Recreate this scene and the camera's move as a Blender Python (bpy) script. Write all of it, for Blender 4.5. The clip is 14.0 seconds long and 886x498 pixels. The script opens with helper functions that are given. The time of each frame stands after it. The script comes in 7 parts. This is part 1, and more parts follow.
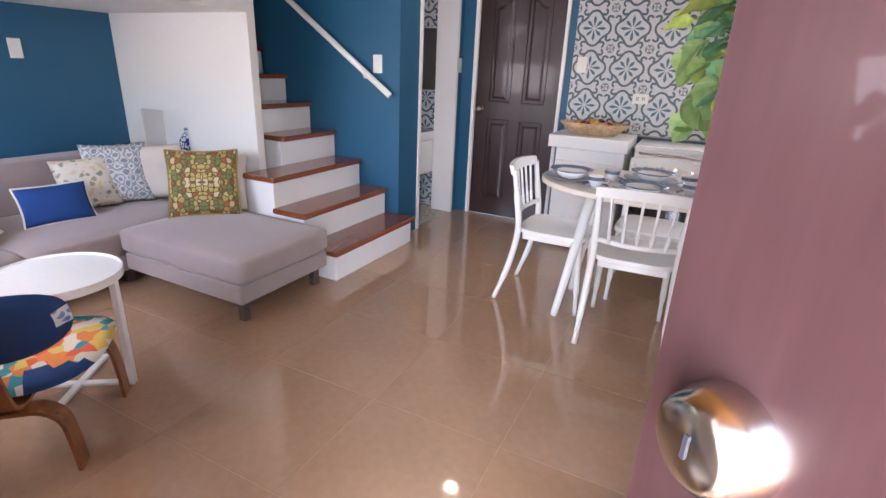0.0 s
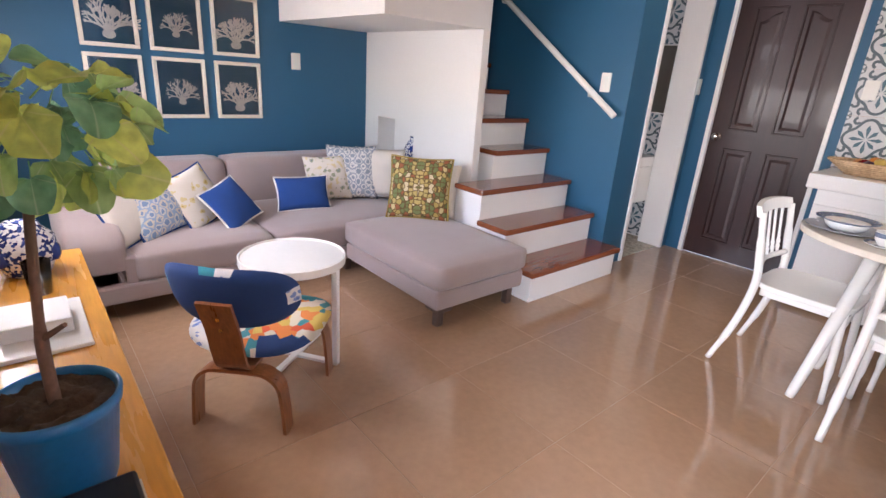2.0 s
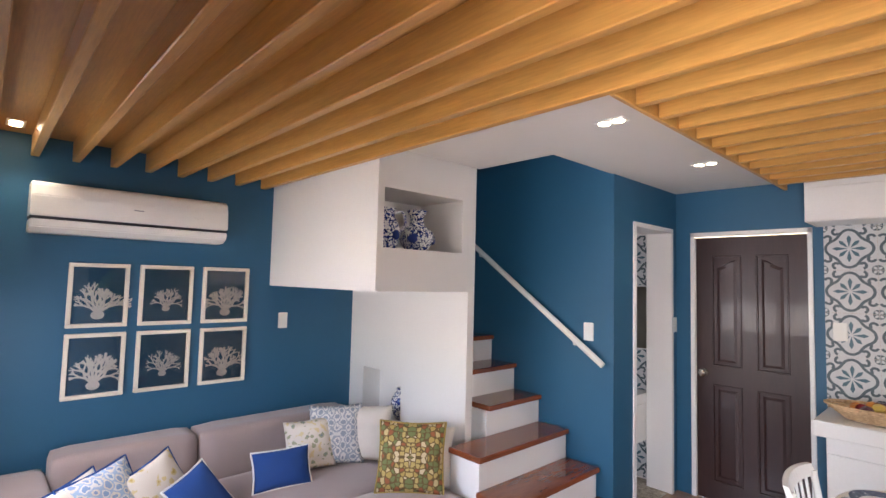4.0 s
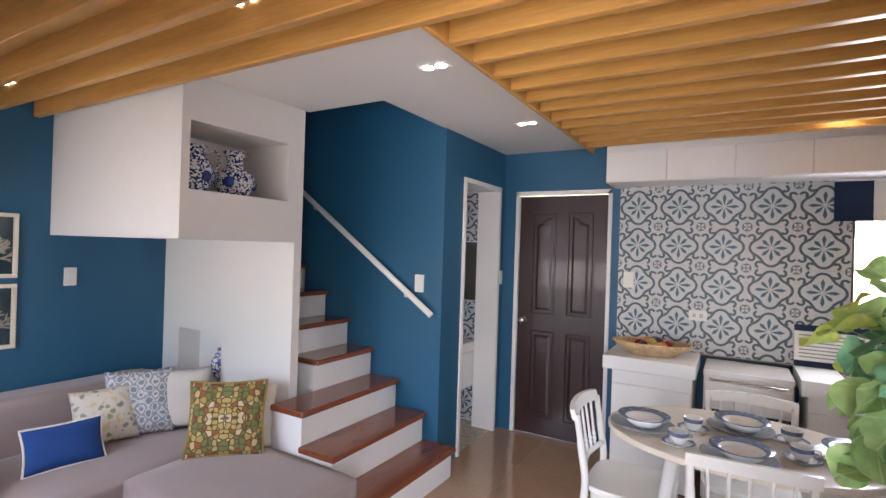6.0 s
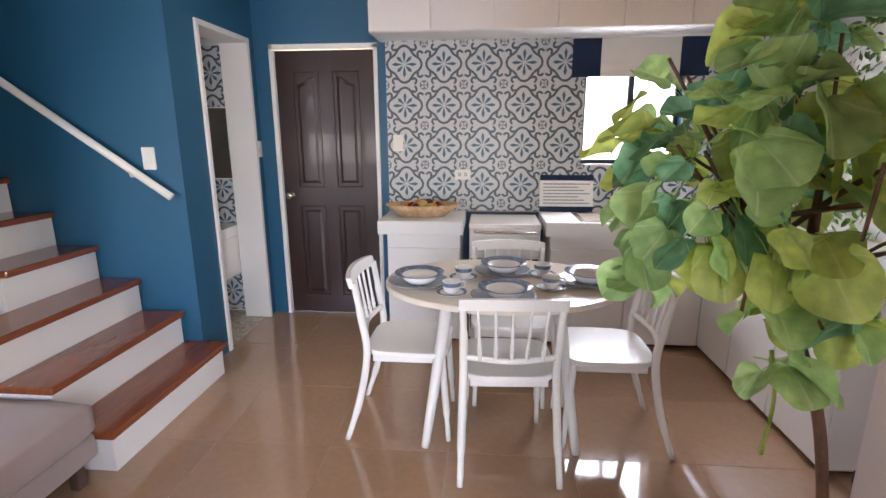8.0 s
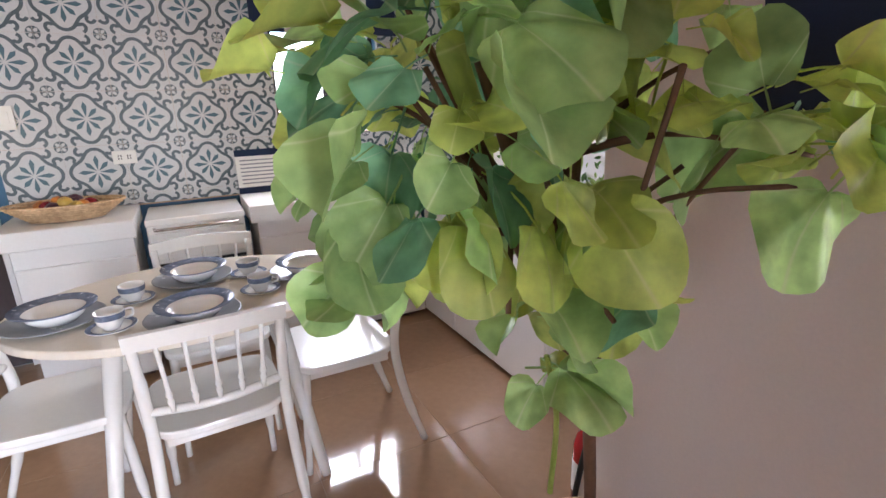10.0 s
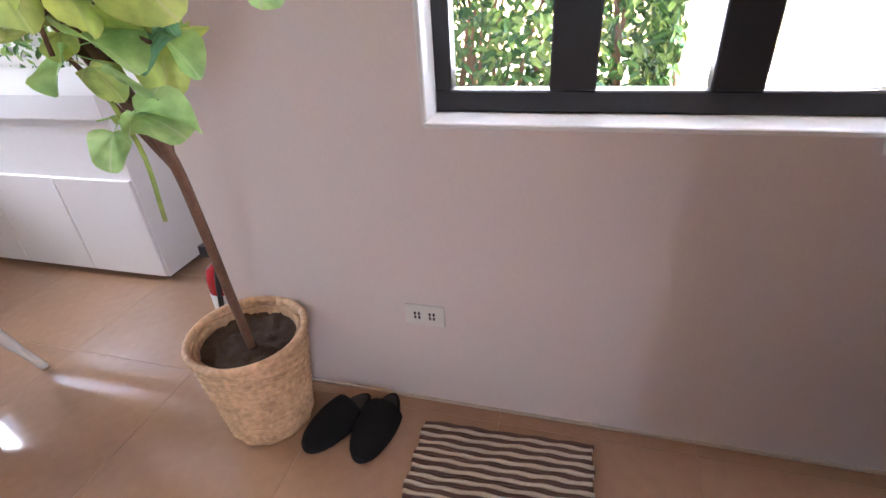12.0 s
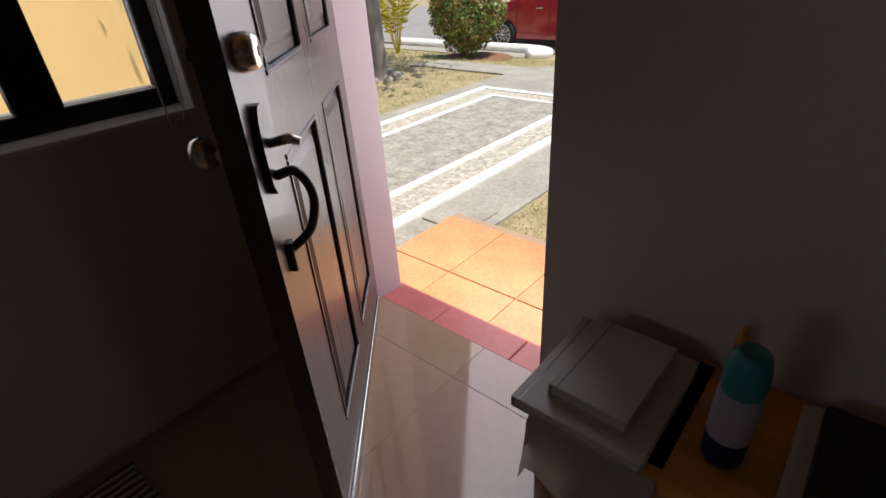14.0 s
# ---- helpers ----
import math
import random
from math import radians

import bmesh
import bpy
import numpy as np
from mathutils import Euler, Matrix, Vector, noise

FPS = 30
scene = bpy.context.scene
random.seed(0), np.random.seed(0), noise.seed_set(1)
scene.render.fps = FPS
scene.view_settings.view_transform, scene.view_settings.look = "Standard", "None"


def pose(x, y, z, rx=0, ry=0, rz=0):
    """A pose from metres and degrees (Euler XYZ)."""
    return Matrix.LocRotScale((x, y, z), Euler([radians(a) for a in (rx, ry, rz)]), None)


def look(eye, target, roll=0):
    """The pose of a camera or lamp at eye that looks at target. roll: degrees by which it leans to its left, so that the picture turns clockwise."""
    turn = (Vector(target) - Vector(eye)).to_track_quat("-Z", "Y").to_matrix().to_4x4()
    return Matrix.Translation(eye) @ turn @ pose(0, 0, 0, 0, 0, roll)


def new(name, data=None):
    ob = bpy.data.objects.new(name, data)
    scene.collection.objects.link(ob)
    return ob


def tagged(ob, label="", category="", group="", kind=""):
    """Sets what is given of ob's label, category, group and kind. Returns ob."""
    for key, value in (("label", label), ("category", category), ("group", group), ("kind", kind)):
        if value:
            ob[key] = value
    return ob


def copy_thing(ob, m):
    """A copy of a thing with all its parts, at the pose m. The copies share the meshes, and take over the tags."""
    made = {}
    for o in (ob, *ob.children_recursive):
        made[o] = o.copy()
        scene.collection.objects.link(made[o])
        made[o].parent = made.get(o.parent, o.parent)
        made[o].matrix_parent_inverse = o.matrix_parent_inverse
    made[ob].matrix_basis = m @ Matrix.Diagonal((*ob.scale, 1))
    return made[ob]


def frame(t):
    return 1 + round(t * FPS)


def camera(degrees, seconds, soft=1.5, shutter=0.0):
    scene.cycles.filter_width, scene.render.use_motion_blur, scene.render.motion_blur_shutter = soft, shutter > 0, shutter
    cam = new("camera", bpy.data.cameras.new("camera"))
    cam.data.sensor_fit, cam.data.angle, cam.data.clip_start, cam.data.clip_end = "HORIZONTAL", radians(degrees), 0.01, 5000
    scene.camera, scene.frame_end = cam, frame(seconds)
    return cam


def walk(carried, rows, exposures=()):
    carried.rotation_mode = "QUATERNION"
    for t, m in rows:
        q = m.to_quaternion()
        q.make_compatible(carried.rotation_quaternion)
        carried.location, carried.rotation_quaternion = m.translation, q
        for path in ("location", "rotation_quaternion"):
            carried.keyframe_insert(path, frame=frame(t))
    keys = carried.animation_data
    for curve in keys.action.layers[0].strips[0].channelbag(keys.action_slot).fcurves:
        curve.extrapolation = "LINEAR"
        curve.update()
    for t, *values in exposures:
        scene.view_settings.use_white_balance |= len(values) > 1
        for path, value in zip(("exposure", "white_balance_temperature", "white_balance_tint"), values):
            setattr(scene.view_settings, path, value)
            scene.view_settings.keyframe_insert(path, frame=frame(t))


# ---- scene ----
cam = camera(83.7, 14.0)
PATH = [
    (0, (0.592, 0.515, 1.279), (-0.236, 2.202, 0.594), 2.6),
    (0.1, (0.57, 0.512, 1.272), (-0.312, 2.167, 0.577), 3.0),
    (0.5, (0.511, 0.532, 1.267), (-0.615, 2.006, 0.518), 2.9),
    (1, (0.457, 0.546, 1.254), (-0.81, 1.893, 0.491), 3.2),
    (1.5, (0.455, 0.551, 1.248), (-0.885, 1.833, 0.499), 4.1),
    (2, (0.445, 0.564, 1.259), (-0.971, 1.812, 0.599), 4.1),
    (2.5, (0.405, 0.587, 1.394), (-1.102, 1.818, 0.936), 3.1),
    (3, (0.371, 0.575, 1.446), (-1.205, 1.794, 1.261), 2.1),
    (3.2, (0.348, 0.562, 1.501), (-1.234, 1.782, 1.406), 1.9),
    (5.3, (0.261, 0.639, 1.663), (-0.895, 2.249, 1.934), 1.3),
    (5.5, (0.309, 0.668, 1.637), (-0.805, 2.317, 1.834), 1.4),
    (6, (0.365, 0.741, 1.538), (-0.649, 2.464, 1.539), 1.8),
    (6.5, (0.333, 0.829, 1.503), (-0.556, 2.616, 1.374), 0.7),
    (7, (0.31, 0.861, 1.476), (-0.331, 2.735, 1.2), 0.0),
    (9.3, (0.445, 1.323, 1.376), (0.87, 3.201, 0.836), -1.1),
    (9.5, (0.472, 1.353, 1.371), (1.006, 3.202, 0.828), -1.3),
    (10, (0.452, 1.408, 1.361), (1.32, 3.119, 0.796), -1.7),
    (10.5, (0.375, 1.424, 1.374), (1.583, 2.89, 0.747), -3.0),
    (11, (0.347, 1.379, 1.346), (1.779, 2.548, 0.582), -4.2),
    (11.5, (0.324, 1.275, 1.272), (1.866, 2.163, 0.358), -4.6),
    (12, (0.25, 1.195, 1.218), (1.904, 1.697, 0.213), -3.8),
    (12.5, (0.173, 1.206, 1.199), (1.925, 1.198, 0.235), -3.8),
    (13, (0.086, 1.239, 1.217), (1.738, 0.651, 0.256), -3.5),
    (13.5, (0.006, 1.196, 1.214), (1.435, 0.176, 0.257), -4.2),
    (14, (-0.101, 1.158, 1.206), (1.069, -0.112, 0.198), -4.1),
]
EXPOSURES = [(0.0, 4.15, 6000, 12), (1.0, 4.2, 6250, 13), (2.0, 4.3, 6350, 13), (3.2, 4.2, 6350, 12), (6.0, 3.95, 6150, 10), (7.2, 4.05, 6200, 10), (9.3, 4.1, 6150, 10), (11.5, 4.6, 5900, 9), (12.2, 4.9, 5550, 9), (12.5, 4.75, 5400, 9), (12.8, 3.2, 5900, 9), (13.0, 2.1, 6100, 9), (13.3, 0.9, 6300, 10), (13.6, 0.55, 6500, 10), (14.0, 0.5, 6500, 10)]
walk(cam, [(t, look(eye, target, roll)) for t, eye, target, roll in PATH], EXPOSURES)

# ---- sky, sun and the light of the rooms ----
world = bpy.data.worlds.new("sky")
scene.world = world
world.use_nodes = True
wn = world.node_tree.nodes
sky = wn.new("ShaderNodeTexSky")
sky.sky_type, sky.sun_disc = "NISHITA", False
sky.sun_elevation, sky.sun_rotation = radians(69), radians(270)
world.node_tree.links.new(sky.outputs[0], wn["Background"].inputs[0])
wn["Background"].inputs[1].default_value = 0.11


def lamp(name, kind, energy, m, colour=(1, 1, 1), **more):
    data = bpy.data.lights.new(name, kind)
    data.energy, data.color = energy, colour
    for key, value in more.items():
        if key == "size":
            data.shape, data.size, data.size_y = "RECTANGLE", value[0], value[1]
        if key == "radius":
            data.shadow_soft_size = value
        if key == "angle":
            data.angle = value
        if key == "cone":
            data.spot_size, data.spot_blend = radians(value), 0.6
    ob = new(name, data)
    ob.matrix_world = m
    return ob


lamp("sun", "SUN", 3.6, look((0, 0, 20), (0.36, 0.02, 20 - 0.93)), (1.0, 0.95, 0.87), angle=radians(0.53))
# daylight in the openings
lamp("door_daylight", "AREA", 9.5, look((0.84, -0.42, 1.15), (0.78, 1.0, 0.95)), (0.97, 0.93, 1.0), size=(0.80, 1.9))
lamp("east_window_daylight", "AREA", 1.7, look((1.48, 1.06, 1.5), (0.3, 1.06, 1.2)), (0.97, 0.93, 1.0), size=(0.95, 1.1))
lamp("kitchen_window_daylight", "AREA", 2.0, look((1.33, 4.80, 1.5), (1.0, 3.6, 1.0)), (0.97, 0.93, 1.0), size=(0.62, 0.55))
lamp("south_window_daylight", "AREA", 4.8, look((-1.9, 0.30, 1.45), (-1.8, 1.2, 1.3)), (0.97, 0.93, 1.0), size=(1.5, 1.1))


# ---- materials ----
def srgb(r, g, b):
    return tuple(((c / 255 + 0.055) / 1.055) ** 2.4 if c > 10 else c / 3300 for c in (r, g, b))


def material(name, colour, rough=0.5, metal=0.0, vary=0.12, scale=6.0, grain=60.0, bump=0.1, stretch=(1, 1, 1), tint=None, coat=0.0, spread=0.0, sheen=0.0):
    """A node material: base colour broken by coarse and fine noise, gloss that varies, fine relief."""
    m = bpy.data.materials.new(name)
    m.use_nodes = True
    nt = m.node_tree
    n, l = nt.nodes, nt.links
    b = n["Principled BSDF"]
    b.inputs["Metallic"].default_value = metal
    b.inputs["Coat Weight"].default_value = coat
    b.inputs["Sheen Weight"].default_value = sheen
    tc, mp = n.new("ShaderNodeTexCoord"), n.new("ShaderNodeMapping")
    mp.inputs["Scale"].default_value = stretch
    l.new(tc.outputs["Object"], mp.inputs[0])
    coarse, fine = n.new("ShaderNodeTexNoise"), n.new("ShaderNodeTexNoise")
    coarse.inputs["Scale"].default_value, coarse.inputs["Detail"].default_value = scale, 4
    fine.inputs["Scale"].default_value, fine.inputs["Detail"].default_value = grain, 5
    l.new(mp.outputs[0], coarse.inputs["Vector"])
    l.new(mp.outputs[0], fine.inputs["Vector"])
    mix = n.new("ShaderNodeMix")
    mix.data_type = "RGBA"
    add = n.new("ShaderNodeMath")
    add.operation = "MULTIPLY_ADD"
    l.new(fine.outputs[0], add.inputs[0])
    add.inputs[1].default_value = 0.5
    half = n.new("ShaderNodeMath")
    half.operation = "MULTIPLY"
    half.inputs[1].default_value = 0.5
    l.new(coarse.outputs[0], half.inputs[0])
    l.new(half.outputs[0], add.inputs[2])
    ramp = n.new("ShaderNodeMapRange")
    ramp.inputs["From Min"].default_value, ramp.inputs["From Max"].default_value = 0.3, 0.7
    l.new(add.outputs[0], ramp.inputs["Value"])
    l.new(ramp.outputs[0], mix.inputs[0])
    dark = tuple(c * (1 - vary) for c in (tint or colour))
    light = tuple(min(1, c * (1 + vary)) for c in colour)
    mix.inputs[6].default_value, mix.inputs[7].default_value = (*dark, 1), (*light, 1)
    out = mix.outputs[2]
    if spread:
        info, hue = n.new("ShaderNodeObjectInfo"), n.new("ShaderNodeHueSaturation")
        r = n.new("ShaderNodeMapRange")
        r.inputs["To Min"].default_value, r.inputs["To Max"].default_value = 1 - spread, 1 + spread
        l.new(info.outputs["Random"], r.inputs["Value"])
        l.new(r.outputs[0], hue.inputs["Value"])
        l.new(out, hue.inputs["Color"])
        out = hue.outputs[0]
    l.new(out, b.inputs["Base Color"])
    rr = n.new("ShaderNodeMapRange")
    rr.inputs["To Min"].default_value, rr.inputs["To Max"].default_value = max(0.02, rough - 0.08), min(1, rough + 0.08)
    l.new(coarse.outputs[0], rr.inputs["Value"])
    l.new(rr.outputs[0], b.inputs["Roughness"])
    if bump:
        bp = n.new("ShaderNodeBump")
        bp.inputs["Strength"].default_value, bp.inputs["Distance"].default_value = bump, 0.004
        l.new(add.outputs[0], bp.inputs["Height"])
        l.new(bp.outputs[0], b.inputs["Normal"])
    return m


def glass_material(name, tint=(1, 1, 1), rough=0.0):
    m = bpy.data.materials.new(name)
    m.use_nodes = True
    n, l = m.node_tree.nodes, m.node_tree.links
    clear, gloss, mix, fres = n.new("ShaderNodeBsdfTransparent"), n.new("ShaderNodeBsdfGlossy"), n.new("ShaderNodeMixShader"), n.new("ShaderNodeFresnel")
    clear.inputs[0].default_value = (*tint, 1)
    gloss.inputs["Roughness"].default_value = rough
    l.new(fres.outputs[0], mix.inputs[0])
    l.new(clear.outputs[0], mix.inputs[1])
    l.new(gloss.outputs[0], mix.inputs[2])
    l.new(mix.outputs[0], n["Material Output"].inputs[0])
    return m


def glow(name, colour, strength):
    m = bpy.data.materials.new(name)
    m.use_nodes = True
    b = m.node_tree.nodes["Principled BSDF"]
    b.inputs["Base Color"].default_value = (*colour, 1)
    b.inputs["Emission Color"].default_value = (*colour, 1)
    b.inputs["Emission Strength"].default_value = strength
    return m


BLUE_PAINT = material("blue wall paint", (0.018, 0.100, 0.188), 0.5, vary=0.06, scale=1.6, grain=160, bump=0.06)
WHITE_PAINT = material("white wall paint", (0.72, 0.70, 0.67), 0.6, vary=0.035, scale=1.4, grain=150, bump=0.07)
WARM_PAINT = material("off-white east wall paint", (0.74, 0.67, 0.64), 0.6, vary=0.04, scale=1.5, grain=140, bump=0.08)
WHITE_GLOSS = material("white lacquer", (0.80, 0.79, 0.75), 0.22, vary=0.03, scale=4, grain=60, bump=0.02, coat=0.3)
TABLE_CREAM = material("cream lacquered tabletop", (0.72, 0.66, 0.56), 0.2, vary=0.05, scale=4, grain=60, bump=0.02, coat=0.3)
WHITE_SATIN = material("white trim paint", (0.80, 0.79, 0.77), 0.38, vary=0.03, scale=3, grain=90, bump=0.03)
TILE_FLOOR = material("tan polished porcelain", (0.37, 0.232, 0.142), 0.08, vary=0.11, scale=2.6, grain=26, bump=0.0, spread=0.04, coat=0.5)
GROUT = material("tan grout", (0.42, 0.29, 0.19), 0.5, vary=0.15, grain=200)
TREAD_WOOD = material("red-brown varnished wood", (0.21, 0.058, 0.022), 0.18, vary=0.3, scale=3, grain=14, bump=0.03, stretch=(6, 0.7, 6), coat=0.4)
SLAT_WOOD = material("honey varnished slat wood", (0.48, 0.255, 0.065), 0.36, vary=0.22, scale=3, grain=16, bump=0.05, stretch=(0.6, 8, 8))
DOOR_WOOD = material("dark brown stained door", (0.032, 0.013, 0.012), 0.36, vary=0.3, scale=3, grain=18, bump=0.05, stretch=(7, 7, 0.7), coat=0.1)
ENTRY_WOOD = material("red-brown varnished entry door", (0.042, 0.020, 0.020), 0.30, vary=0.2, scale=3, grain=18, bump=0.03, stretch=(7, 7, 0.7), coat=0.2)
SOFA_CLOTH = material("mauve-grey upholstery", (0.325, 0.26, 0.25), 0.9, vary=0.09, scale=5, grain=420, bump=0.25, sheen=0.3)
CONSOLE_WOOD = material("orange lacquered wood", (0.62, 0.29, 0.04), 0.28, vary=0.18, scale=3, grain=18, bump=0.03, stretch=(0.7, 7, 7), coat=0.3)
CONSOLE_DARK = material("dark console carcass", (0.05, 0.025, 0.015), 0.4, vary=0.25, scale=3, grain=20)
PLY_WOOD = material("walnut bent plywood", (0.23, 0.085, 0.03), 0.3, vary=0.3, scale=4, grain=16, bump=0.03, stretch=(7, 7, 0.8), coat=0.2)
BLUE_CLOTH = material("royal blue cotton", (0.012, 0.055, 0.22), 0.9, vary=0.15, scale=8, grain=380, bump=0.3)
CREAM_CLOTH = material("cream cotton", (0.66, 0.61, 0.54), 0.9, vary=0.08, scale=8, grain=380, bump=0.3)
CHROME = material("brushed nickel", (0.62, 0.58, 0.52), 0.22, metal=1.0, vary=0.05, scale=8, grain=90, bump=0.01)
BLACK_METAL = material("dark bronze frame", (0.018, 0.017, 0.018), 0.4, vary=0.2, scale=6, grain=120, bump=0.03)
LEAF_A = material("green leaf", (0.075, 0.20, 0.028), 0.38, vary=0.35, scale=14, grain=50, bump=0.12, tint=(0.035, 0.13, 0.035), spread=0.25)
BARK = material("brown stem", (0.14, 0.075, 0.045), 0.8, vary=0.3, scale=20, grain=90, bump=0.4)
SOIL = material("dark soil", (0.055, 0.034, 0.020), 0.95, vary=0.35, scale=60, grain=160, bump=1.0)
WICKER = material("woven straw", (0.62, 0.44, 0.26), 0.7, vary=0.3, scale=12, grain=60, bump=0.4, tint=(0.44, 0.27, 0.14), spread=0.15)
BLUE_GLAZE = material("blue glazed pot", (0.018, 0.15, 0.34), 0.3, vary=0.15, scale=6, grain=70, bump=0.05)
GLASS = glass_material("clear window glass")
PORCELAIN = material("white porcelain", (0.80, 0.80, 0.78), 0.12, vary=0.02, scale=6, bump=0)
COBALT = material("cobalt brushwork", (0.018, 0.04, 0.20), 0.2, vary=0.3, scale=20, bump=0)
GREY_GLAZE = material("grey glazed stoneware", (0.30, 0.31, 0.33), 0.25, vary=0.12, scale=8, bump=0.02)
PLASTIC = material("white plastic", (0.78, 0.77, 0.72), 0.35, vary=0.02, bump=0)
INK = material("dark print", (0.02, 0.02, 0.03), 0.6, bump=0)


# ---- mesh helpers ----
def thing(name, label, category, group="", at=(0, 0, 0), turn=0.0, kind=""):
    ob = new(name)
    ob.empty_display_size = 0.1
    ob.matrix_world = pose(*at, 0, 0, turn)
    return tagged(ob, label, category, group, kind)


def part(name, bm, mats, parent, label="", smooth=False):
    me = bpy.data.meshes.new(name)
    bmesh.ops.recalc_face_normals(bm, faces=bm.faces)
    bm.to_mesh(me)
    bm.free()
    for m in (mats if isinstance(mats, (list, tuple)) else [mats]):
        me.materials.append(m)
    if smooth:
        me.shade_smooth()
    ob = new(name, me)
    ob.parent = parent
    if label:
        ob["label"] = label
    return ob


def solid(name, bm, mats, label, category, group="", kind="", smooth=False):
    return tagged(part(name, bm, mats, None, smooth=smooth), label, category, group, kind)


def put(bm, other, m=None, slot=0):
    """Adds the bmesh other, moved by m, to bm."""
    if m is not None:
        bmesh.ops.transform(other, matrix=m, verts=other.verts)
    for f in other.faces:
        f.material_index = slot
    me = bpy.data.meshes.new("tmp")
    other.to_mesh(me)
    other.free()
    bm.from_mesh(me)
    bpy.data.meshes.remove(me)
    return bm


def box(x0, y0, z0, x1, y1, z1, bevel=0.0, seg=2, bm=None, m=None, slot=0):
    b = bmesh.new()
    bmesh.ops.create_cube(b, size=1)
    bmesh.ops.transform(b, matrix=Matrix.LocRotScale(((x0 + x1) / 2, (y0 + y1) / 2, (z0 + z1) / 2), None, (abs(x1 - x0), abs(y1 - y0), abs(z1 - z0))), verts=b.verts)
    if bevel:
        bmesh.ops.bevel(b, geom=b.edges[:], offset=bevel, segments=seg, profile=0.5, affect="EDGES")
    if bm is None:
        if m is not None:
            bmesh.ops.transform(b, matrix=m, verts=b.verts)
        return b
    return put(bm, b, m, slot)


def lathe(profile, seg=32, bm=None, m=None, slot=0, close=True):
    """A solid of revolution from (radius, height) pairs."""
    b = bmesh.new()
    rings = []
    for r, z in profile:
        rings.append([b.verts.new((r * math.cos(2 * math.pi * i / seg), r * math.sin(2 * math.pi * i / seg), z)) for i in range(seg)])
    for a, c in zip(rings, rings[1:]):
        for i in range(seg):
            b.faces.new((a[i], a[(i + 1) % seg], c[(i + 1) % seg], c[i]))
    if close:
        b.faces.new(list(reversed(rings[0])))
        b.faces.new(rings[-1])
    if bm is None:
        if m is not None:
            bmesh.ops.transform(b, matrix=m, verts=b.verts)
        return b
    return put(bm, b, m, slot)


def tube(points, radii, seg=10, bm=None, flat=1.0, slot=0):
    """A tapered tube along points; flat squeezes it along its side axis."""
    b = bmesh.new()
    pts = [Vector(p) for p in points]
    if not isinstance(radii, (list, tuple)):
        radii = [radii] * len(pts)
    rings, side = [], None
    for i, p in enumerate(pts):
        d = (pts[min(i + 1, len(pts) - 1)] - pts[max(i - 1, 0)]).normalized()
        ref = Vector((0, 0, 1)) if abs(d.z) < 0.9 else Vector((0, 1, 0))
        u = d.cross(ref).normalized() if side is None else (side - d * side.dot(d)).normalized()
        side = u
        v = d.cross(u)
        rings.append([b.verts.new(p + radii[i] * (math.cos(2 * math.pi * k / seg) * u * flat + math.sin(2 * math.pi * k / seg) * v)) for k in range(seg)])
    for a, c in zip(rings, rings[1:]):
        for k in range(seg):
            b.faces.new((a[k], a[(k + 1) % seg], c[(k + 1) % seg], c[k]))
    b.faces.new(list(reversed(rings[0])))
    b.faces.new(rings[-1])
    return b if bm is None else put(bm, b, None, slot)


def curve_points(pts, n=8):
    """Smooth points through the given ones."""
    p = [Vector(q) for q in pts]
    p = [2 * p[0] - p[1]] + p + [2 * p[-1] - p[-2]]
    out = []
    for a, b, c, d in zip(p, p[1:], p[2:], p[3:]):
        for i in range(n):
            t = i / n
            out.append(0.5 * (2 * b + (c - a) * t + (2 * a - 5 * b + 4 * c - d) * t * t + (3 * b - a - 3 * c + d) * t ** 3))
    return out + [p[-2]]


def prism(outline, z0, z1, bm=None, m=None, slot=0, bevel=0.0):
    """An upright prism over a plan outline."""
    b = bmesh.new()
    lo = [b.verts.new((x, y, z0)) for x, y in outline]
    f = b.faces.new(lo)
    got = bmesh.ops.extrude_face_region(b, geom=[f])
    bmesh.ops.translate(b, verts=[v for v in got["geom"] if isinstance(v, bmesh.types.BMVert)], vec=(0, 0, z1 - z0))
    bmesh.ops.recalc_face_normals(b, faces=b.faces)
    if bevel:
        bmesh.ops.bevel(b, geom=b.edges[:], offset=bevel, segments=2, profile=0.5, affect="EDGES")
    if bm is None:
        if m is not None:
            bmesh.ops.transform(b, matrix=m, verts=b.verts)
        return b
    return put(bm, b, m, slot)


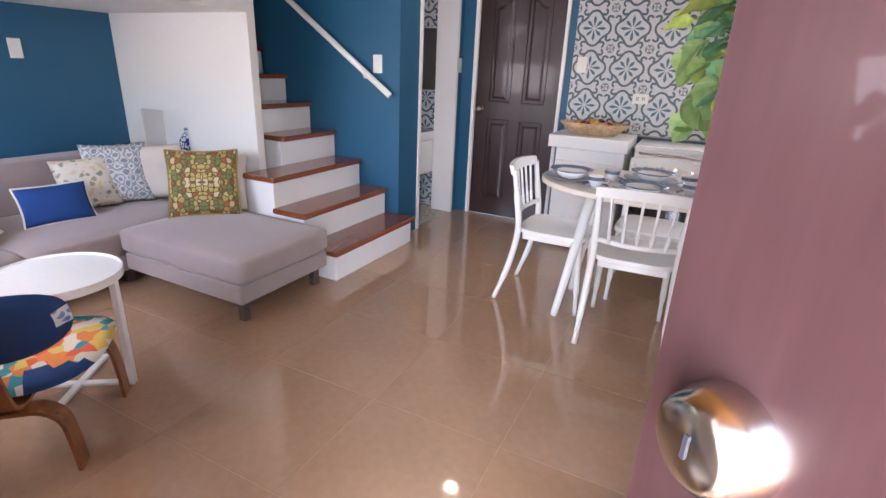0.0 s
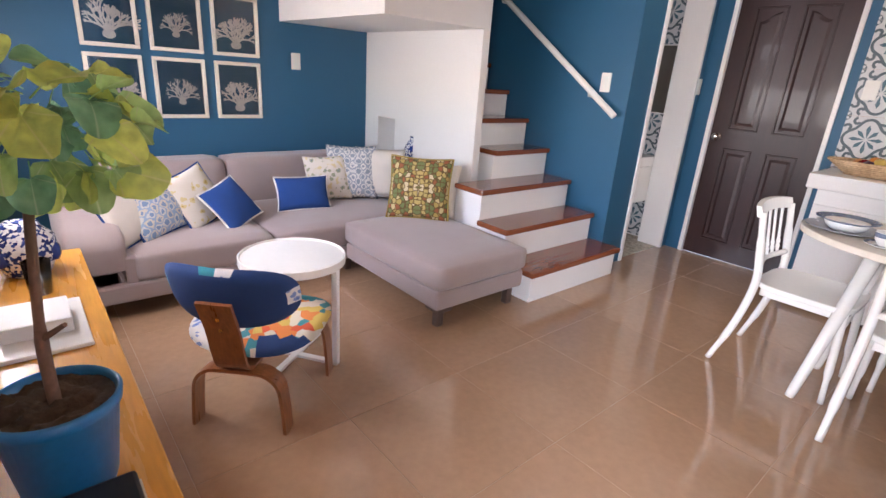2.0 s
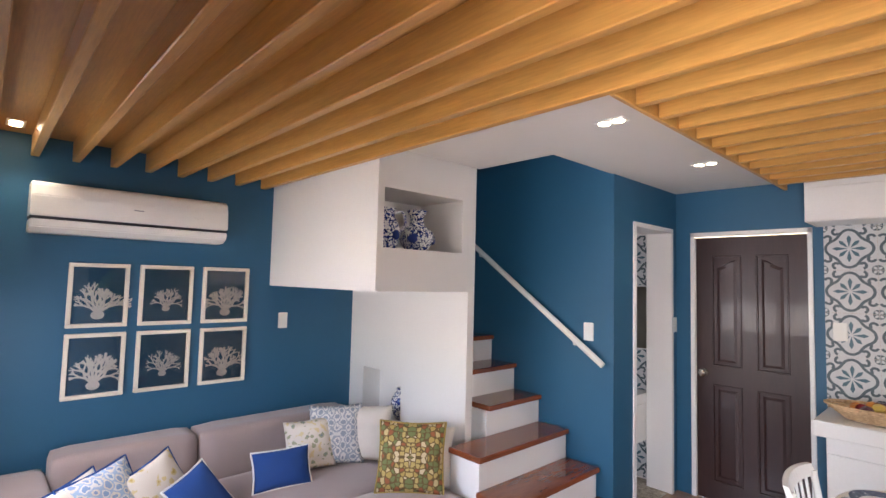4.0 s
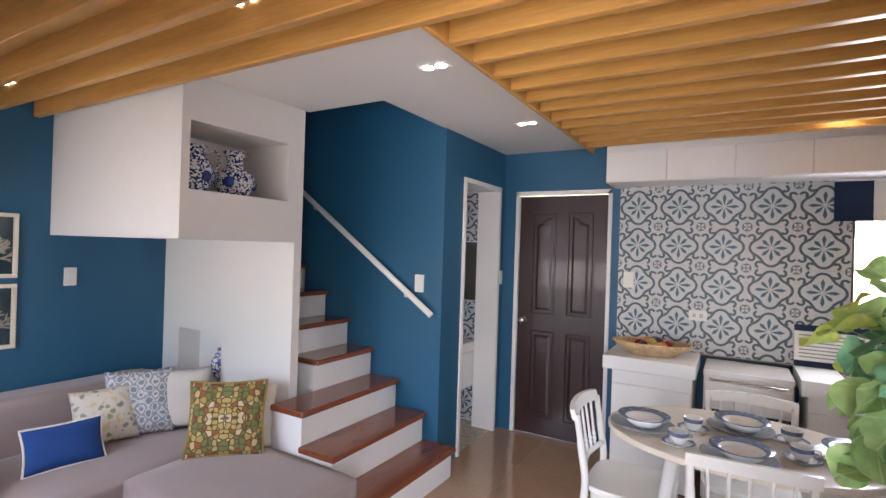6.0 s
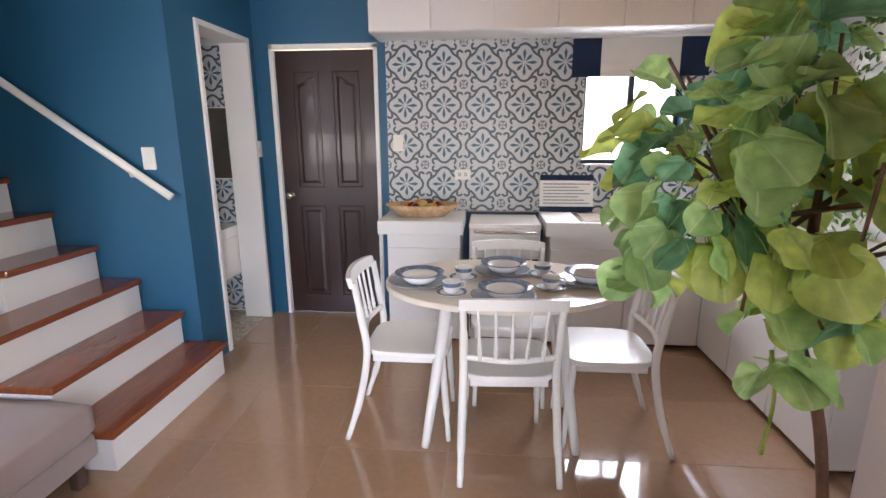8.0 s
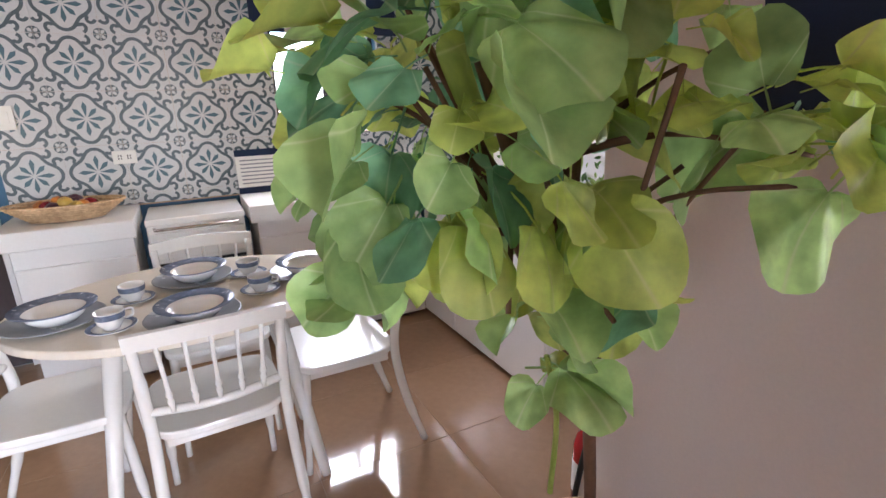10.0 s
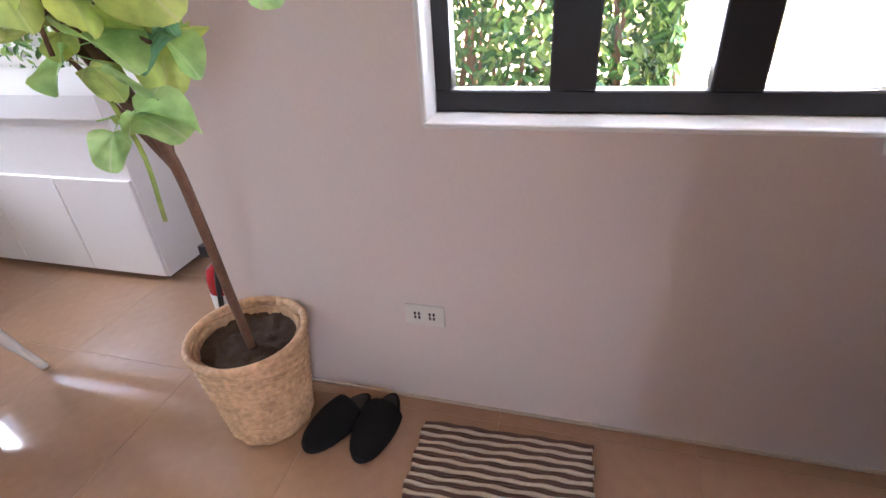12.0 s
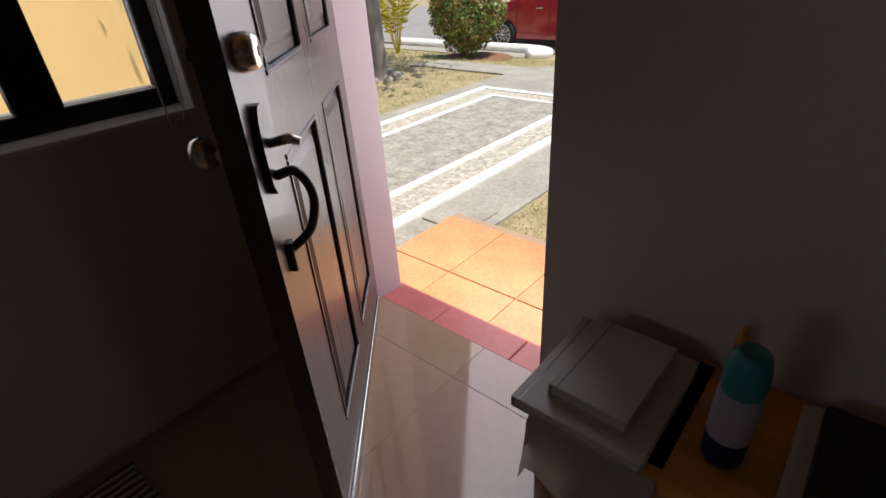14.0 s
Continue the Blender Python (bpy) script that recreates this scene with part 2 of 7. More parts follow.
def wall(name, along, face, back, u0, u1, z0, z1, holes, mat, label, extra=None):
    """A wall along x or y from its face to its back, with openings (u0, u1, z0, z1) cut through."""
    us = sorted({u0, u1, *[h[0] for h in holes], *[h[1] for h in holes]})
    zs = sorted({z0, z1, *[h[2] for h in holes], *[h[3] for h in holes]})
    b = bmesh.new()

    def full(i, j):
        if not (0 <= i < len(us) - 1 and 0 <= j < len(zs) - 1):
            return False
        u, z = (us[i] + us[i + 1]) / 2, (zs[j] + zs[j + 1]) / 2
        return not any(h[0] < u < h[1] and h[2] < z < h[3] for h in holes)

    def quad(*pts):
        b.faces.new([b.verts.new((u, w, z) if along == "x" else (w, u, z)) for u, w, z in pts])

    for i in range(len(us) - 1):
        for j in range(len(zs) - 1):
            if not full(i, j):
                continue
            a, c, d, e = us[i], us[i + 1], zs[j], zs[j + 1]
            for w in (face, back):
                quad((a, w, d), (c, w, d), (c, w, e), (a, w, e))
            if not full(i - 1, j):
                quad((a, face, d), (a, back, d), (a, back, e), (a, face, e))
            if not full(i + 1, j):
                quad((c, face, d), (c, back, d), (c, back, e), (c, face, e))
            if not full(i, j - 1):
                quad((a, face, d), (c, face, d), (c, back, d), (a, back, d))
            if not full(i, j + 1):
                quad((a, face, e), (c, face, e), (c, back, e), (a, back, e))
    bmesh.ops.remove_doubles(b, verts=b.verts, dist=1e-5)
    return solid(name, b, mat, label, "wall", kind="structure")


# ---- the shell of the house ----
CEIL = 2.38
floor = solid("floor", box(-3.36, 0.086, -0.12, 2.42, 4.84, -0.0012), GROUT, "tan polished tile floor with thin joints", "floor", kind="structure")
wall("wall_west", "y", -3.35, -3.50, -0.05, 4.84, 0, 4.6, [], BLUE_PAINT, "deep teal blue painted wall")
wall("wall_south", "x", 0.41, 0.20, -3.35, 0.315, 0, 2.6, [(-2.75, -1.15, 0.9, 2.0)], WARM_PAINT, "off-white wall with the living room window")
wall("wall_porch_return", "y", 0.315, 0.20, -0.05, 0.20, 0, 2.6, [], WARM_PAINT, "off-white return beside the entrance")
wall("wall_entrance", "x", 0.12, -0.05, 0.315, 1.32, 0, 2.6, [(0.40, 1.28, 0, 2.07)], WARM_PAINT, "off-white wall with the entrance opening")
wall("wall_east", "y", 1.32, 1.50, -0.05, 2.27, 0, 2.6, [(0.568, 1.55, 0.897, 2.0)], WARM_PAINT, "off-white painted wall with a deep window reveal")
wall("wall_kitchen_return", "x", 2.12, 2.27, 1.50, 2.50, 0, 2.6, [], WARM_PAINT, "off-white return wall of the kitchen bay")
wall("wall_kitchen_east", "y", 2.36, 2.50, 2.27, 4.84, 0, 2.6, [], WHITE_PAINT, "white kitchen side wall")
wall("wall_north", "x", 4.735, 4.90, -1.376, 2.42, 0, 2.6, [(-1.26, -0.47, 0, 2.045), (1.0, 1.68, 1.20, 1.95)], BLUE_PAINT, "deep teal blue painted wall with a service door")
wall("wall_bath", "y", -1.376, -1.56, 3.70, 4.84, 0, 2.6, [(4.0, 4.62, 0, 2.055)], BLUE_PAINT, "deep teal blue wall with the bathroom doorway")
wall("wall_stair", "x", 3.70, 3.82, -3.35, -1.56, 0, 4.6, [], BLUE_PAINT, "deep teal blue wall beside the stairs")
wall("wall_stair_side", "x", 2.91, 2.97, -3.35, -1.98, 0, 1.55, [(-3.15, -2.655, 0.55, 0.905)], WHITE_PAINT, "white wall enclosing the side of the stairs")


def ceiling_panel(name, x0, y0, x1, y1, z0, z1, mat, label):
    return solid(name, box(x0, y0, z0, x1, y1, z1), mat, label, "ceiling", kind="structure")


ceiling_panel("ceiling_passage", -1.39, 2.13, -0.55, 4.735, CEIL, CEIL + 0.12, WHITE_PAINT, "flat white gypsum ceiling with recessed lights")
ceiling_panel("ceiling_by_stairs", -1.98, 2.13, -1.39, 3.0, CEIL, CEIL + 0.12, WHITE_PAINT, "flat white gypsum ceiling beside the stairwell")
SLAT_Z = 2.27
ceiling_panel("ceiling_wood_living", -3.35, 0.10, 2.36, 2.13, SLAT_Z + 0.12, SLAT_Z + 0.22, SLAT_WOOD, "honey-coloured wood ceiling behind slats")
ceiling_panel("ceiling_wood_dining", -0.55, 2.13, 2.36, 4.735, SLAT_Z + 0.12, SLAT_Z + 0.22, SLAT_WOOD, "honey-coloured wood ceiling behind slats")
solid("ceiling_stairwell", box(-3.5, 2.6, 4.6, -1.2, 3.9, 4.7), WHITE_PAINT, "white ceiling above the stairwell", "ceiling", kind="structure")
solid("wall_stairwell_upper", box(-1.39, 2.95, CEIL + 0.12, -1.30, 3.82, 4.6), BLUE_PAINT, "upper blue wall of the stairwell", "wall", kind="structure")
solid("wall_stairwell_front", box(-3.35, 2.90, CEIL + 0.12, -1.30, 2.99, 4.6), WHITE_PAINT, "upper white wall of the stairwell", "wall", kind="structure")

b = bmesh.new()
box(-1.30, -0.10, 2.62, 2.60, 5.0, 2.74, bm=b)
box(-3.55, -0.10, 2.62, -1.30, 2.90, 2.74, bm=b)
box(-3.55, 3.83, 2.62, -1.30, 5.0, 2.74, bm=b)
solid("roof_slab", b, WHITE_PAINT, "plain roof slab over the rooms", "roof", kind="structure")

y, k = 2.085, 0
while y > 0.12:
    x0, x1 = -3.35, 1.32
    b = box(x0, y - 0.02, SLAT_Z, x1, y + 0.02, SLAT_Z + 0.12, 0.004, 1)
    solid("ceiling_slat", b, SLAT_WOOD, "honey-coloured varnished wooden ceiling slat", "slat", "ceiling slats", kind="structure")
    y -= 0.19
y = 2.275
while y < 4.36:
    b = box(-0.53, y - 0.02, SLAT_Z, 2.02, y + 0.02, SLAT_Z + 0.12, 0.004, 1)
    solid("ceiling_slat", b, SLAT_WOOD, "honey-coloured varnished wooden ceiling slat", "slat", "ceiling slats", kind="structure")
    y += 0.19

solid("trim_slat_end", box(-0.551, 2.106, SLAT_Z - 0.002, -0.531, 4.40, SLAT_Z + 0.118, 0.003, 1), SLAT_WOOD, "honey-coloured board closing the ends of the slats", "trim", kind="structure")

# boxed niche over the sofa
b = bmesh.new()
NX, NY0, NY1, NZ0, NZ1 = -1.98, 2.215, 2.845, 1.80, 2.145
box(-3.35, 2.17, 1.55, -2.40, 2.99, CEIL + 0.02, bm=b)
box(-2.40, 2.17, 1.55, NX, 2.97, NZ0, bm=b)
box(-2.40, 2.17, NZ1, NX, 2.97, CEIL + 0.02, bm=b)
box(-2.40, 2.17, NZ0, NX, NY0, NZ1, bm=b)
box(-2.40, NY1, NZ0, NX, 2.97, NZ1, bm=b)
solid("wall_niche_box", b, WHITE_PAINT, "white boxed-out bulkhead with a display niche", "wall", kind="structure")

b = bmesh.new()
box(-3.17, 2.968, 0.53, -2.635, 3.094, 0.55, bm=b)
box(-3.17, 2.968, 0.905, -2.635, 3.094, 0.925, bm=b)
box(-3.17, 2.968, 0.55, -3.15, 3.094, 0.905, bm=b)
box(-2.655, 2.968, 0.55, -2.635, 3.094, 0.905, bm=b)
box(-3.15, 3.080, 0.55, -2.655, 3.094, 0.905, bm=b)
solid("niche_lining", b, WHITE_PAINT, "white lining of the low display niche", "niche", kind="structure")

# stairs: body and treads
RISE, RUN, FIRST = 0.197, 0.238, 0.003
stairs = thing("staircase", "white staircase with red-brown varnished wooden treads", "staircase", at=(-1.25, 3.23, 0))
for k in range(8):
    x0 = -RUN * k
    y0 = -0.46 if k < 3 else -0.135
    part("riser", box(x0 - RUN, y0 + 0.002, max(0, RISE * (k - 3)), x0, 0.45, FIRST + RISE * (k + 1) - 0.035), WHITE_SATIN, stairs)
    part("tread", box(x0 - RUN, y0 - (0.025 if k < 3 else -0.003), FIRST + RISE * (k + 1) - 0.035, x0 + 0.03, 0.45 + (0.02 if k == 0 else 0), FIRST + RISE * (k + 1), 0.010, 3), TREAD_WOOD, stairs, "red-brown varnished wooden tread")
rail = thing("handrail", "white round wall-mounted handrail beside the stairs", "handrail", at=(-1.42, 3.64, 1.08))
ra, rb = Vector((0, 0, 0)), Vector((-1.9, 0, 1.33))
part("bar", tube([ra, rb], 0.022, 14), WHITE_GLOSS, rail, smooth=True)
for s in (0.12, 0.6):
    p = ra.lerp(rb, s)
    part("bracket", tube([p + Vector((0, 0.06, -0.05)), p + Vector((0, 0.01, -0.045)), p + Vector((0, 0, -0.01))], 0.007, 8), WHITE_GLOSS, rail, smooth=True)


def panel_door(name, label, width, height, thick, mat, panels, at, turn):
    """A moulded door leaf, hinge at x=0, leaf along +x, front to -y; raised fields in recessed panels."""
    door = thing(name, label, "door", at=at, turn=turn, kind="structure")
    us = sorted({0, width, *[v for p in panels for v in p[:2]]})
    zs = sorted({0, height, *[v for p in panels for v in p[2:4]]})
    b = bmesh.new()
    for i in range(len(us) - 1):
        for j in range(len(zs) - 1):
            u, z = (us[i] + us[i + 1]) / 2, (zs[j] + zs[j + 1]) / 2
            hole = any(p[0] < u < p[1] and p[2] < z < p[3] for p in panels)
            d = thick / 2 - (0.009 if hole else 0)
            box(us[i], -d, zs[j], us[i + 1], d, zs[j + 1], bm=b)
    leaf = part("leaf", b, mat, door)
    for p in panels:
        f = bmesh.new()
        for sgn in (-1, 1):
            q = bmesh.new()
            arch = p[4] if len(p) > 4 else 0.0
            m = 0.035
            x0, x1, z0, z1 = p[0] + m, p[1] - m, p[2] + m, p[3] - m
            top = [(x1 + (x0 - x1) * i / 8, z1 - arch * (1 - math.cos(math.pi * ((i / 8) if arch else 0))) / 2) for i in range(9)] if arch else [(x1, z1), (x0, z1)]
            if arch < 0:
                top = [(x1 + (x0 - x1) * i / 8, z1 + arch * (1 - math.cos(math.pi * (1 - i / 8))) / 2) for i in range(9)]
            outline = [(x0, z0), (x1, z0)] + top
            cx, cz = (x0 + x1) / 2, (z0 + z1) / 2
            lo = [q.verts.new((x, sgn * (thick / 2 - 0.009), z)) for x, z in outline]
            hi = [q.verts.new((x + (0.018 if x < cx else -0.018), sgn * (thick / 2 - 0.001), z + (0.018 if z < cz else -0.018))) for x, z in outline]
            n = len(outline)
            q.faces.new(hi)
            for i in range(n):
                q.faces.new((lo[i], lo[(i + 1) % n], hi[(i + 1) % n], hi[i]))
            put(f, q)
        part("panel", f, mat, leaf)
        g = bmesh.new()
        for sgn in (-1, 1):
            y0, y1 = sgn * (thick / 2 - 0.008), sgn * (thick / 2 + 0.003)
            x0, x1, z0, z1 = p[:4]
            w = 0.012
            for a in ((x0, z0, x1, z0 + w), (x0, z1 - w, x1, z1), (x0, z0 + w, x0 + w, z1 - w), (x1 - w, z0 + w, x1, z1 - w)):
                box(a[0], y0, a[1], a[2], y1, a[3], 0.003, 1, bm=g)
        part("moulding", g, mat, leaf)
    return door, leaf


# service door in the north wall
def knob(parent, x, z, y, sgn, mat=CHROME):
    b = lathe([(0.030, 0), (0.030, 0.006), (0.013, 0.012), (0.012, 0.030), (0.024, 0.038), (0.029, 0.052), (0.024, 0.066), (0.010, 0.070)], 24)
    bmesh.ops.transform(b, matrix=Matrix.Translation((x, y, z)) @ Matrix.Rotation(radians(90 * sgn), 4, "X"), verts=b.verts)
    part("knob", b, mat, parent, "round brushed metal knob", smooth=True)


sdoor, sleaf = panel_door("door_service", "dark brown moulded four-panel door, closed", 0.73, 2.0, 0.04, DOOR_WOOD,
                          [(0.115, 0.32, 1.01, 1.86, 0.06), (0.415, 0.62, 1.01, 1.86, -0.06), (0.115, 0.32, 0.14, 0.87), (0.415, 0.62, 0.14, 0.87)], (-1.225, 4.765, 0.008), 0)
knob(sleaf, 0.055, 0.95, -0.02, 1)
frame_b = bmesh.new()
for a in ((-1.262, -1.230), (-0.492, -0.462)):
    box(a[0], 4.722, 0, a[1], 4.83, 2.045, 0.003, 1, bm=frame_b)
box(-1.262, 4.722, 2.015, -0.462, 4.83, 2.05, 0.003, 1, bm=frame_b)
solid("door_frame_service", frame_b, WHITE_SATIN, "white painted door frame", "door frame", kind="structure")

# bathroom doorway: frame, open white door, what shows inside
frame_b = bmesh.new()
for a in ((3.975, 4.010), (4.61, 4.645)):
    box(-1.57, a[0], 0, -1.362, a[1], 2.06, 0.003, 1, bm=frame_b)
box(-1.57, 3.975, 2.045, -1.362, 4.645, 2.08, 0.003, 1, bm=frame_b)
solid("door_frame_bath", frame_b, WHITE_SATIN, "white painted door frame", "door frame", kind="structure")

# ---- entrance door ----
ENTRY_OPEN = 180 - 47.2
edoor, eleaf = panel_door("door_entrance", "red-brown varnished six-panel entrance door, standing half open", 0.955, 2.03, 0.045, ENTRY_WOOD,
                          [(0.11, 0.40, 1.68, 1.93), (0.50, 0.79, 1.68, 1.93), (0.11, 0.40, 1.04, 1.58), (0.50, 0.79, 1.04, 1.58), (0.11, 0.40, 0.18, 0.90), (0.50, 0.79, 0.18, 0.90)], (1.262, 0.128, 0.012), ENTRY_OPEN)
knob(eleaf, 0.895, 0.945, -0.0225, 1)


# ---- living area ----
def rounded(x0, y0, z0, x1, y1, z1, r, crown=0.0, bm=None):
    """An upholstered block: soft edges, slightly crowned top."""
    b = bmesh.new()
    bmesh.ops.create_cube(b, size=1)
    bmesh.ops.subdivide_edges(b, edges=b.edges[:], cuts=7, use_grid_fill=True)
    cx, cy, cz = (x0 + x1) / 2, (y0 + y1) / 2, (z0 + z1) / 2
    hx, hy, hz = (x1 - x0) / 2, (y1 - y0) / 2, (z1 - z0) / 2
    for v in b.verts:
        p = Vector((v.co.x * 2 * hx, v.co.y * 2 * hy, v.co.z * 2 * hz))
        c = Vector((max(-hx + r, min(hx - r, p.x)), max(-hy + r, min(hy - r, p.y)), max(-hz + r, min(hz - r, p.z))))
        d = p - c
        # sharpen the grid near the rim
        s = max(abs(d.x), abs(d.y), abs(d.z))
        if d.length > 1e-6:
            p = c + d.normalized() * min(r, max(s, 0.0))
        if p.z > 0 and crown:
            p.z += crown * (1 - (p.x / hx) ** 2) * (1 - (p.y / hy) ** 2)
        v.co = p + Vector((cx, cy, cz))
    return b if bm is None else put(bm, b)


sofa = thing("corner_sofa", "mauve-grey upholstered low corner sofa with a chaise", "sofa", at=(-2.7, 1.7, 0))
o = Vector((2.7, -1.7, 0))


def at(b, m=o):
    bmesh.ops.translate(b, vec=m, verts=b.verts)
    return b


part("base", at(box(-3.30, 0.70, 0.09, -2.215, 2.73, 0.19, 0.015)), SOFA_CLOTH, sofa)
part("chaise_base", at(box(-2.205, 2.07, 0.11, -1.28, 2.73, 0.215, 0.015)), SOFA_CLOTH, sofa)
part("seat_cushion", at(rounded(-3.05, 0.905, 0.18, -2.21, 1.62, 0.335, 0.035, 0.012)), SOFA_CLOTH, sofa, smooth=True)
part("seat_cushion", at(rounded(-3.05, 1.625, 0.18, -2.218, 2.73, 0.335, 0.035, 0.012)), SOFA_CLOTH, sofa, smooth=True)
part("chaise_cushion", at(rounded(-2.215, 2.055, 0.215, -1.265, 2.74, 0.36, 0.035, 0.012)), SOFA_CLOTH, sofa, smooth=True)
for y0, y1 in ((0.9, 1.63), (1.635, 2.73)):
    b = rounded(-3.30, y0, 0.19, -3.02, y1, 0.63, 0.04)
    for v in b.verts:
        v.co.x -= max(0, v.co.z - 0.33) * 0.10 if v.co.x > -3.2 else 0
    part("backrest", at(b), SOFA_CLOTH, sofa, smooth=True)
b = rounded(-3.30, 0.64, 0.09, -2.22, 0.90, 0.54, 0.05)
for v in b.verts:
    if v.co.z > 0.3:
        v.co.z -= max(0, v.co.x + 2.75) * 0.22
part("arm_panel", at(box(-3.2, 0.80, 0.10, -2.225, 0.93, 0.325, 0.012)), SOFA_CLOTH, sofa)
part("armrest", at(b), SOFA_CLOTH, sofa, smooth=True)
for x, y in ((-1.33, 2.125), (-1.33, 2.66), (-2.30, 0.75), (-2.28, 2.12)):
    b = bmesh.new()
    box(x - 0.022, y - 0.022, 0, x + 0.022, y + 0.022, 0.112, 0.004, 1, bm=b)
    box(x - 0.022 if x < -2 else x - 0.085, y - 0.022, 0.075, x + 0.022, y + (0.085 if y < 2.5 else 0.022), 0.10, 0.004, 1, bm=b)
    part("leg", at(b), material("brown metal leg", (0.14, 0.10, 0.085), 0.4, 0.6), sofa)

side_table = thing("round_side_table", "round white metal side table with a tray top", "table", at=(-1.46, 1.39, 0))
part("tabletop", lathe([(0.0, 0.462), (0.215, 0.462), (0.222, 0.466), (0.222, 0.498), (0.217, 0.500), (0.214, 0.497), (0.212, 0.492), (0.0, 0.492)], 48, close=False), WHITE_GLOSS, side_table)
for a in (35, 215):
    u = Vector((math.cos(radians(a)), math.sin(radians(a)), 0))
    p = u * 0.20
    m = Matrix.Translation(p) @ Matrix.Rotation(radians(a), 4, "Z")
    part("leg", box(-0.012, -0.015, 0, 0.012, 0.015, 0.464, 0.002, 1, m=m), WHITE_SATIN, side_table)
for a in (35, 125):
    part("foot_bar", box(-0.212, -0.015, 0, 0.212, 0.015, 0.014, 0.002, 1, m=Matrix.Translation((0, 0, 0.001 * (a > 90))) @ Matrix.Rotation(radians(a), 4, "Z")), WHITE_SATIN, side_table)

# console along the south wall
console = thing("console_table", "orange lacquered low console bench with a dark carcass", "console", at=(-0.65, 0.48, 0))
part("top", box(-1.0, -0.068, 0.555, 0.83, 0.198, 0.59, 0.004), CONSOLE_WOOD, console)
part("carcass", box(-0.98, -0.066, 0.0, 0.81, 0.145, 0.555, 0.003), CONSOLE_DARK, console)
for x in (-0.88, -0.32, 0.25):
    part("drawer_front", box(x + 0.01, 0.146, 0.08, x + 0.55, 0.163, 0.545, 0.003), CONSOLE_WOOD, console)


# ---- dining area ----
def dining_chair():
    """Faces +y, base centre at the origin."""
    c = thing("dining_chair", "white lacquered spindle-back dining chair", "chair", "chairs round the dining table")
    seat = bmesh.new()
    outline = []
    for i in range(40):
        a = 2 * math.pi * i / 40
        ca, sa = math.cos(a), math.sin(a)
        x = 0.205 * math.copysign(abs(ca) ** 0.45, ca) * (1.0 + 0.06 * sa)
        y = 0.20 * math.copysign(abs(sa) ** 0.45, sa)
        outline.append((x, y))
    prism(outline, 0.425, 0.452, bm=seat, bevel=0.006)
    part("seat", seat, WHITE_GLOSS, c)
    part("apron", box(-0.165, -0.16, 0.385, 0.165, 0.175, 0.426, 0.006), WHITE_GLOSS, c)
    for s in (-1, 1):
        part("back_leg", tube(curve_points([(s * 0.205, -0.285, 0.0), (s * 0.198, -0.215, 0.22), (s * 0.192, -0.178, 0.44), (s * 0.192, -0.198, 0.61), (s * 0.196, -0.225, 0.775)], 6), [0.014] * 4 + [0.018] * 16 + [0.015] * 5, 10), WHITE_GLOSS, c, smooth=True)
        part("front_leg", tube(curve_points([(s * 0.18, 0.195, 0.0), (s * 0.175, 0.18, 0.22), (s * 0.17, 0.165, 0.43)], 6), [0.012] * 4 + [0.017] * 9, 10), WHITE_GLOSS, c, smooth=True)
    top = bmesh.new()
    n = 12
    for i in range(n):
        x0, x1 = -0.212 + 0.424 * i / n, -0.212 + 0.424 * (i + 1) / n
        bow = lambda x: -0.228 - 0.03 * (1 - (x / 0.212) ** 2)
        q = bmesh.new()
        vs = []
        for x in (x0, x1):
            for dy, dz in ((-0.013, 0.752), (0.013, 0.752), (0.010, 0.802), (-0.012, 0.802)):
                lift = 0.010 * (1 - (x / 0.212) ** 2)
                vs.append(q.verts.new((x, bow(x) + dy - (0.015 if dz > 0.78 else 0), dz + lift)))
        for f in ((0, 1, 5, 4), (1, 2, 6, 5), (2, 3, 7, 6), (3, 0, 4, 7)) + (((0, 3, 2, 1),) if i == 0 else ()) + (((4, 5, 6, 7),) if i == n - 1 else ()):
            q.faces.new([vs[k] for k in f])
        put(top, q)
    bmesh.ops.remove_doubles(top, verts=top.verts, dist=1e-5)
    part("top_rail", top, WHITE_GLOSS, c)
    part("lower_rail", tube(curve_points([(-0.19, -0.185, 0.535), (0, -0.215, 0.53), (0.19, -0.185, 0.535)], 6), 0.014, 8), WHITE_GLOSS, c, smooth=True)
    for i in range(5):
        x = -0.125 + 0.0625 * i
        lo, hi = Vector((x, -0.205 - 0.010 * (1 - abs(x) / 0.19), 0.53)), Vector((x * 1.1, -0.228 - 0.027 * (1 - (x / 0.2) ** 2), 0.766))
        rs = [0.007, 0.008, 0.011, 0.007, 0.011, 0.0075, 0.0065, 0.0065, 0.007]
        ts = [0, 0.1, 0.17, 0.21, 0.26, 0.32, 0.5, 0.8, 1]
        part("spindle", tube([lo.lerp(hi, t) for t in ts], rs, 8), WHITE_GLOSS, c, smooth=True)
    return c


chair = dining_chair()
chair.matrix_world = pose(-0.03, 3.285, 0, 0, 0, -90)
copy_thing(chair, pose(0.425, 3.088, 0, 0, 0, 3))
copy_thing(chair, pose(0.888, 3.255, 0, 0, 0, 90))
copy_thing(chair, pose(0.46, 3.62, 0, 0, 0, 180))

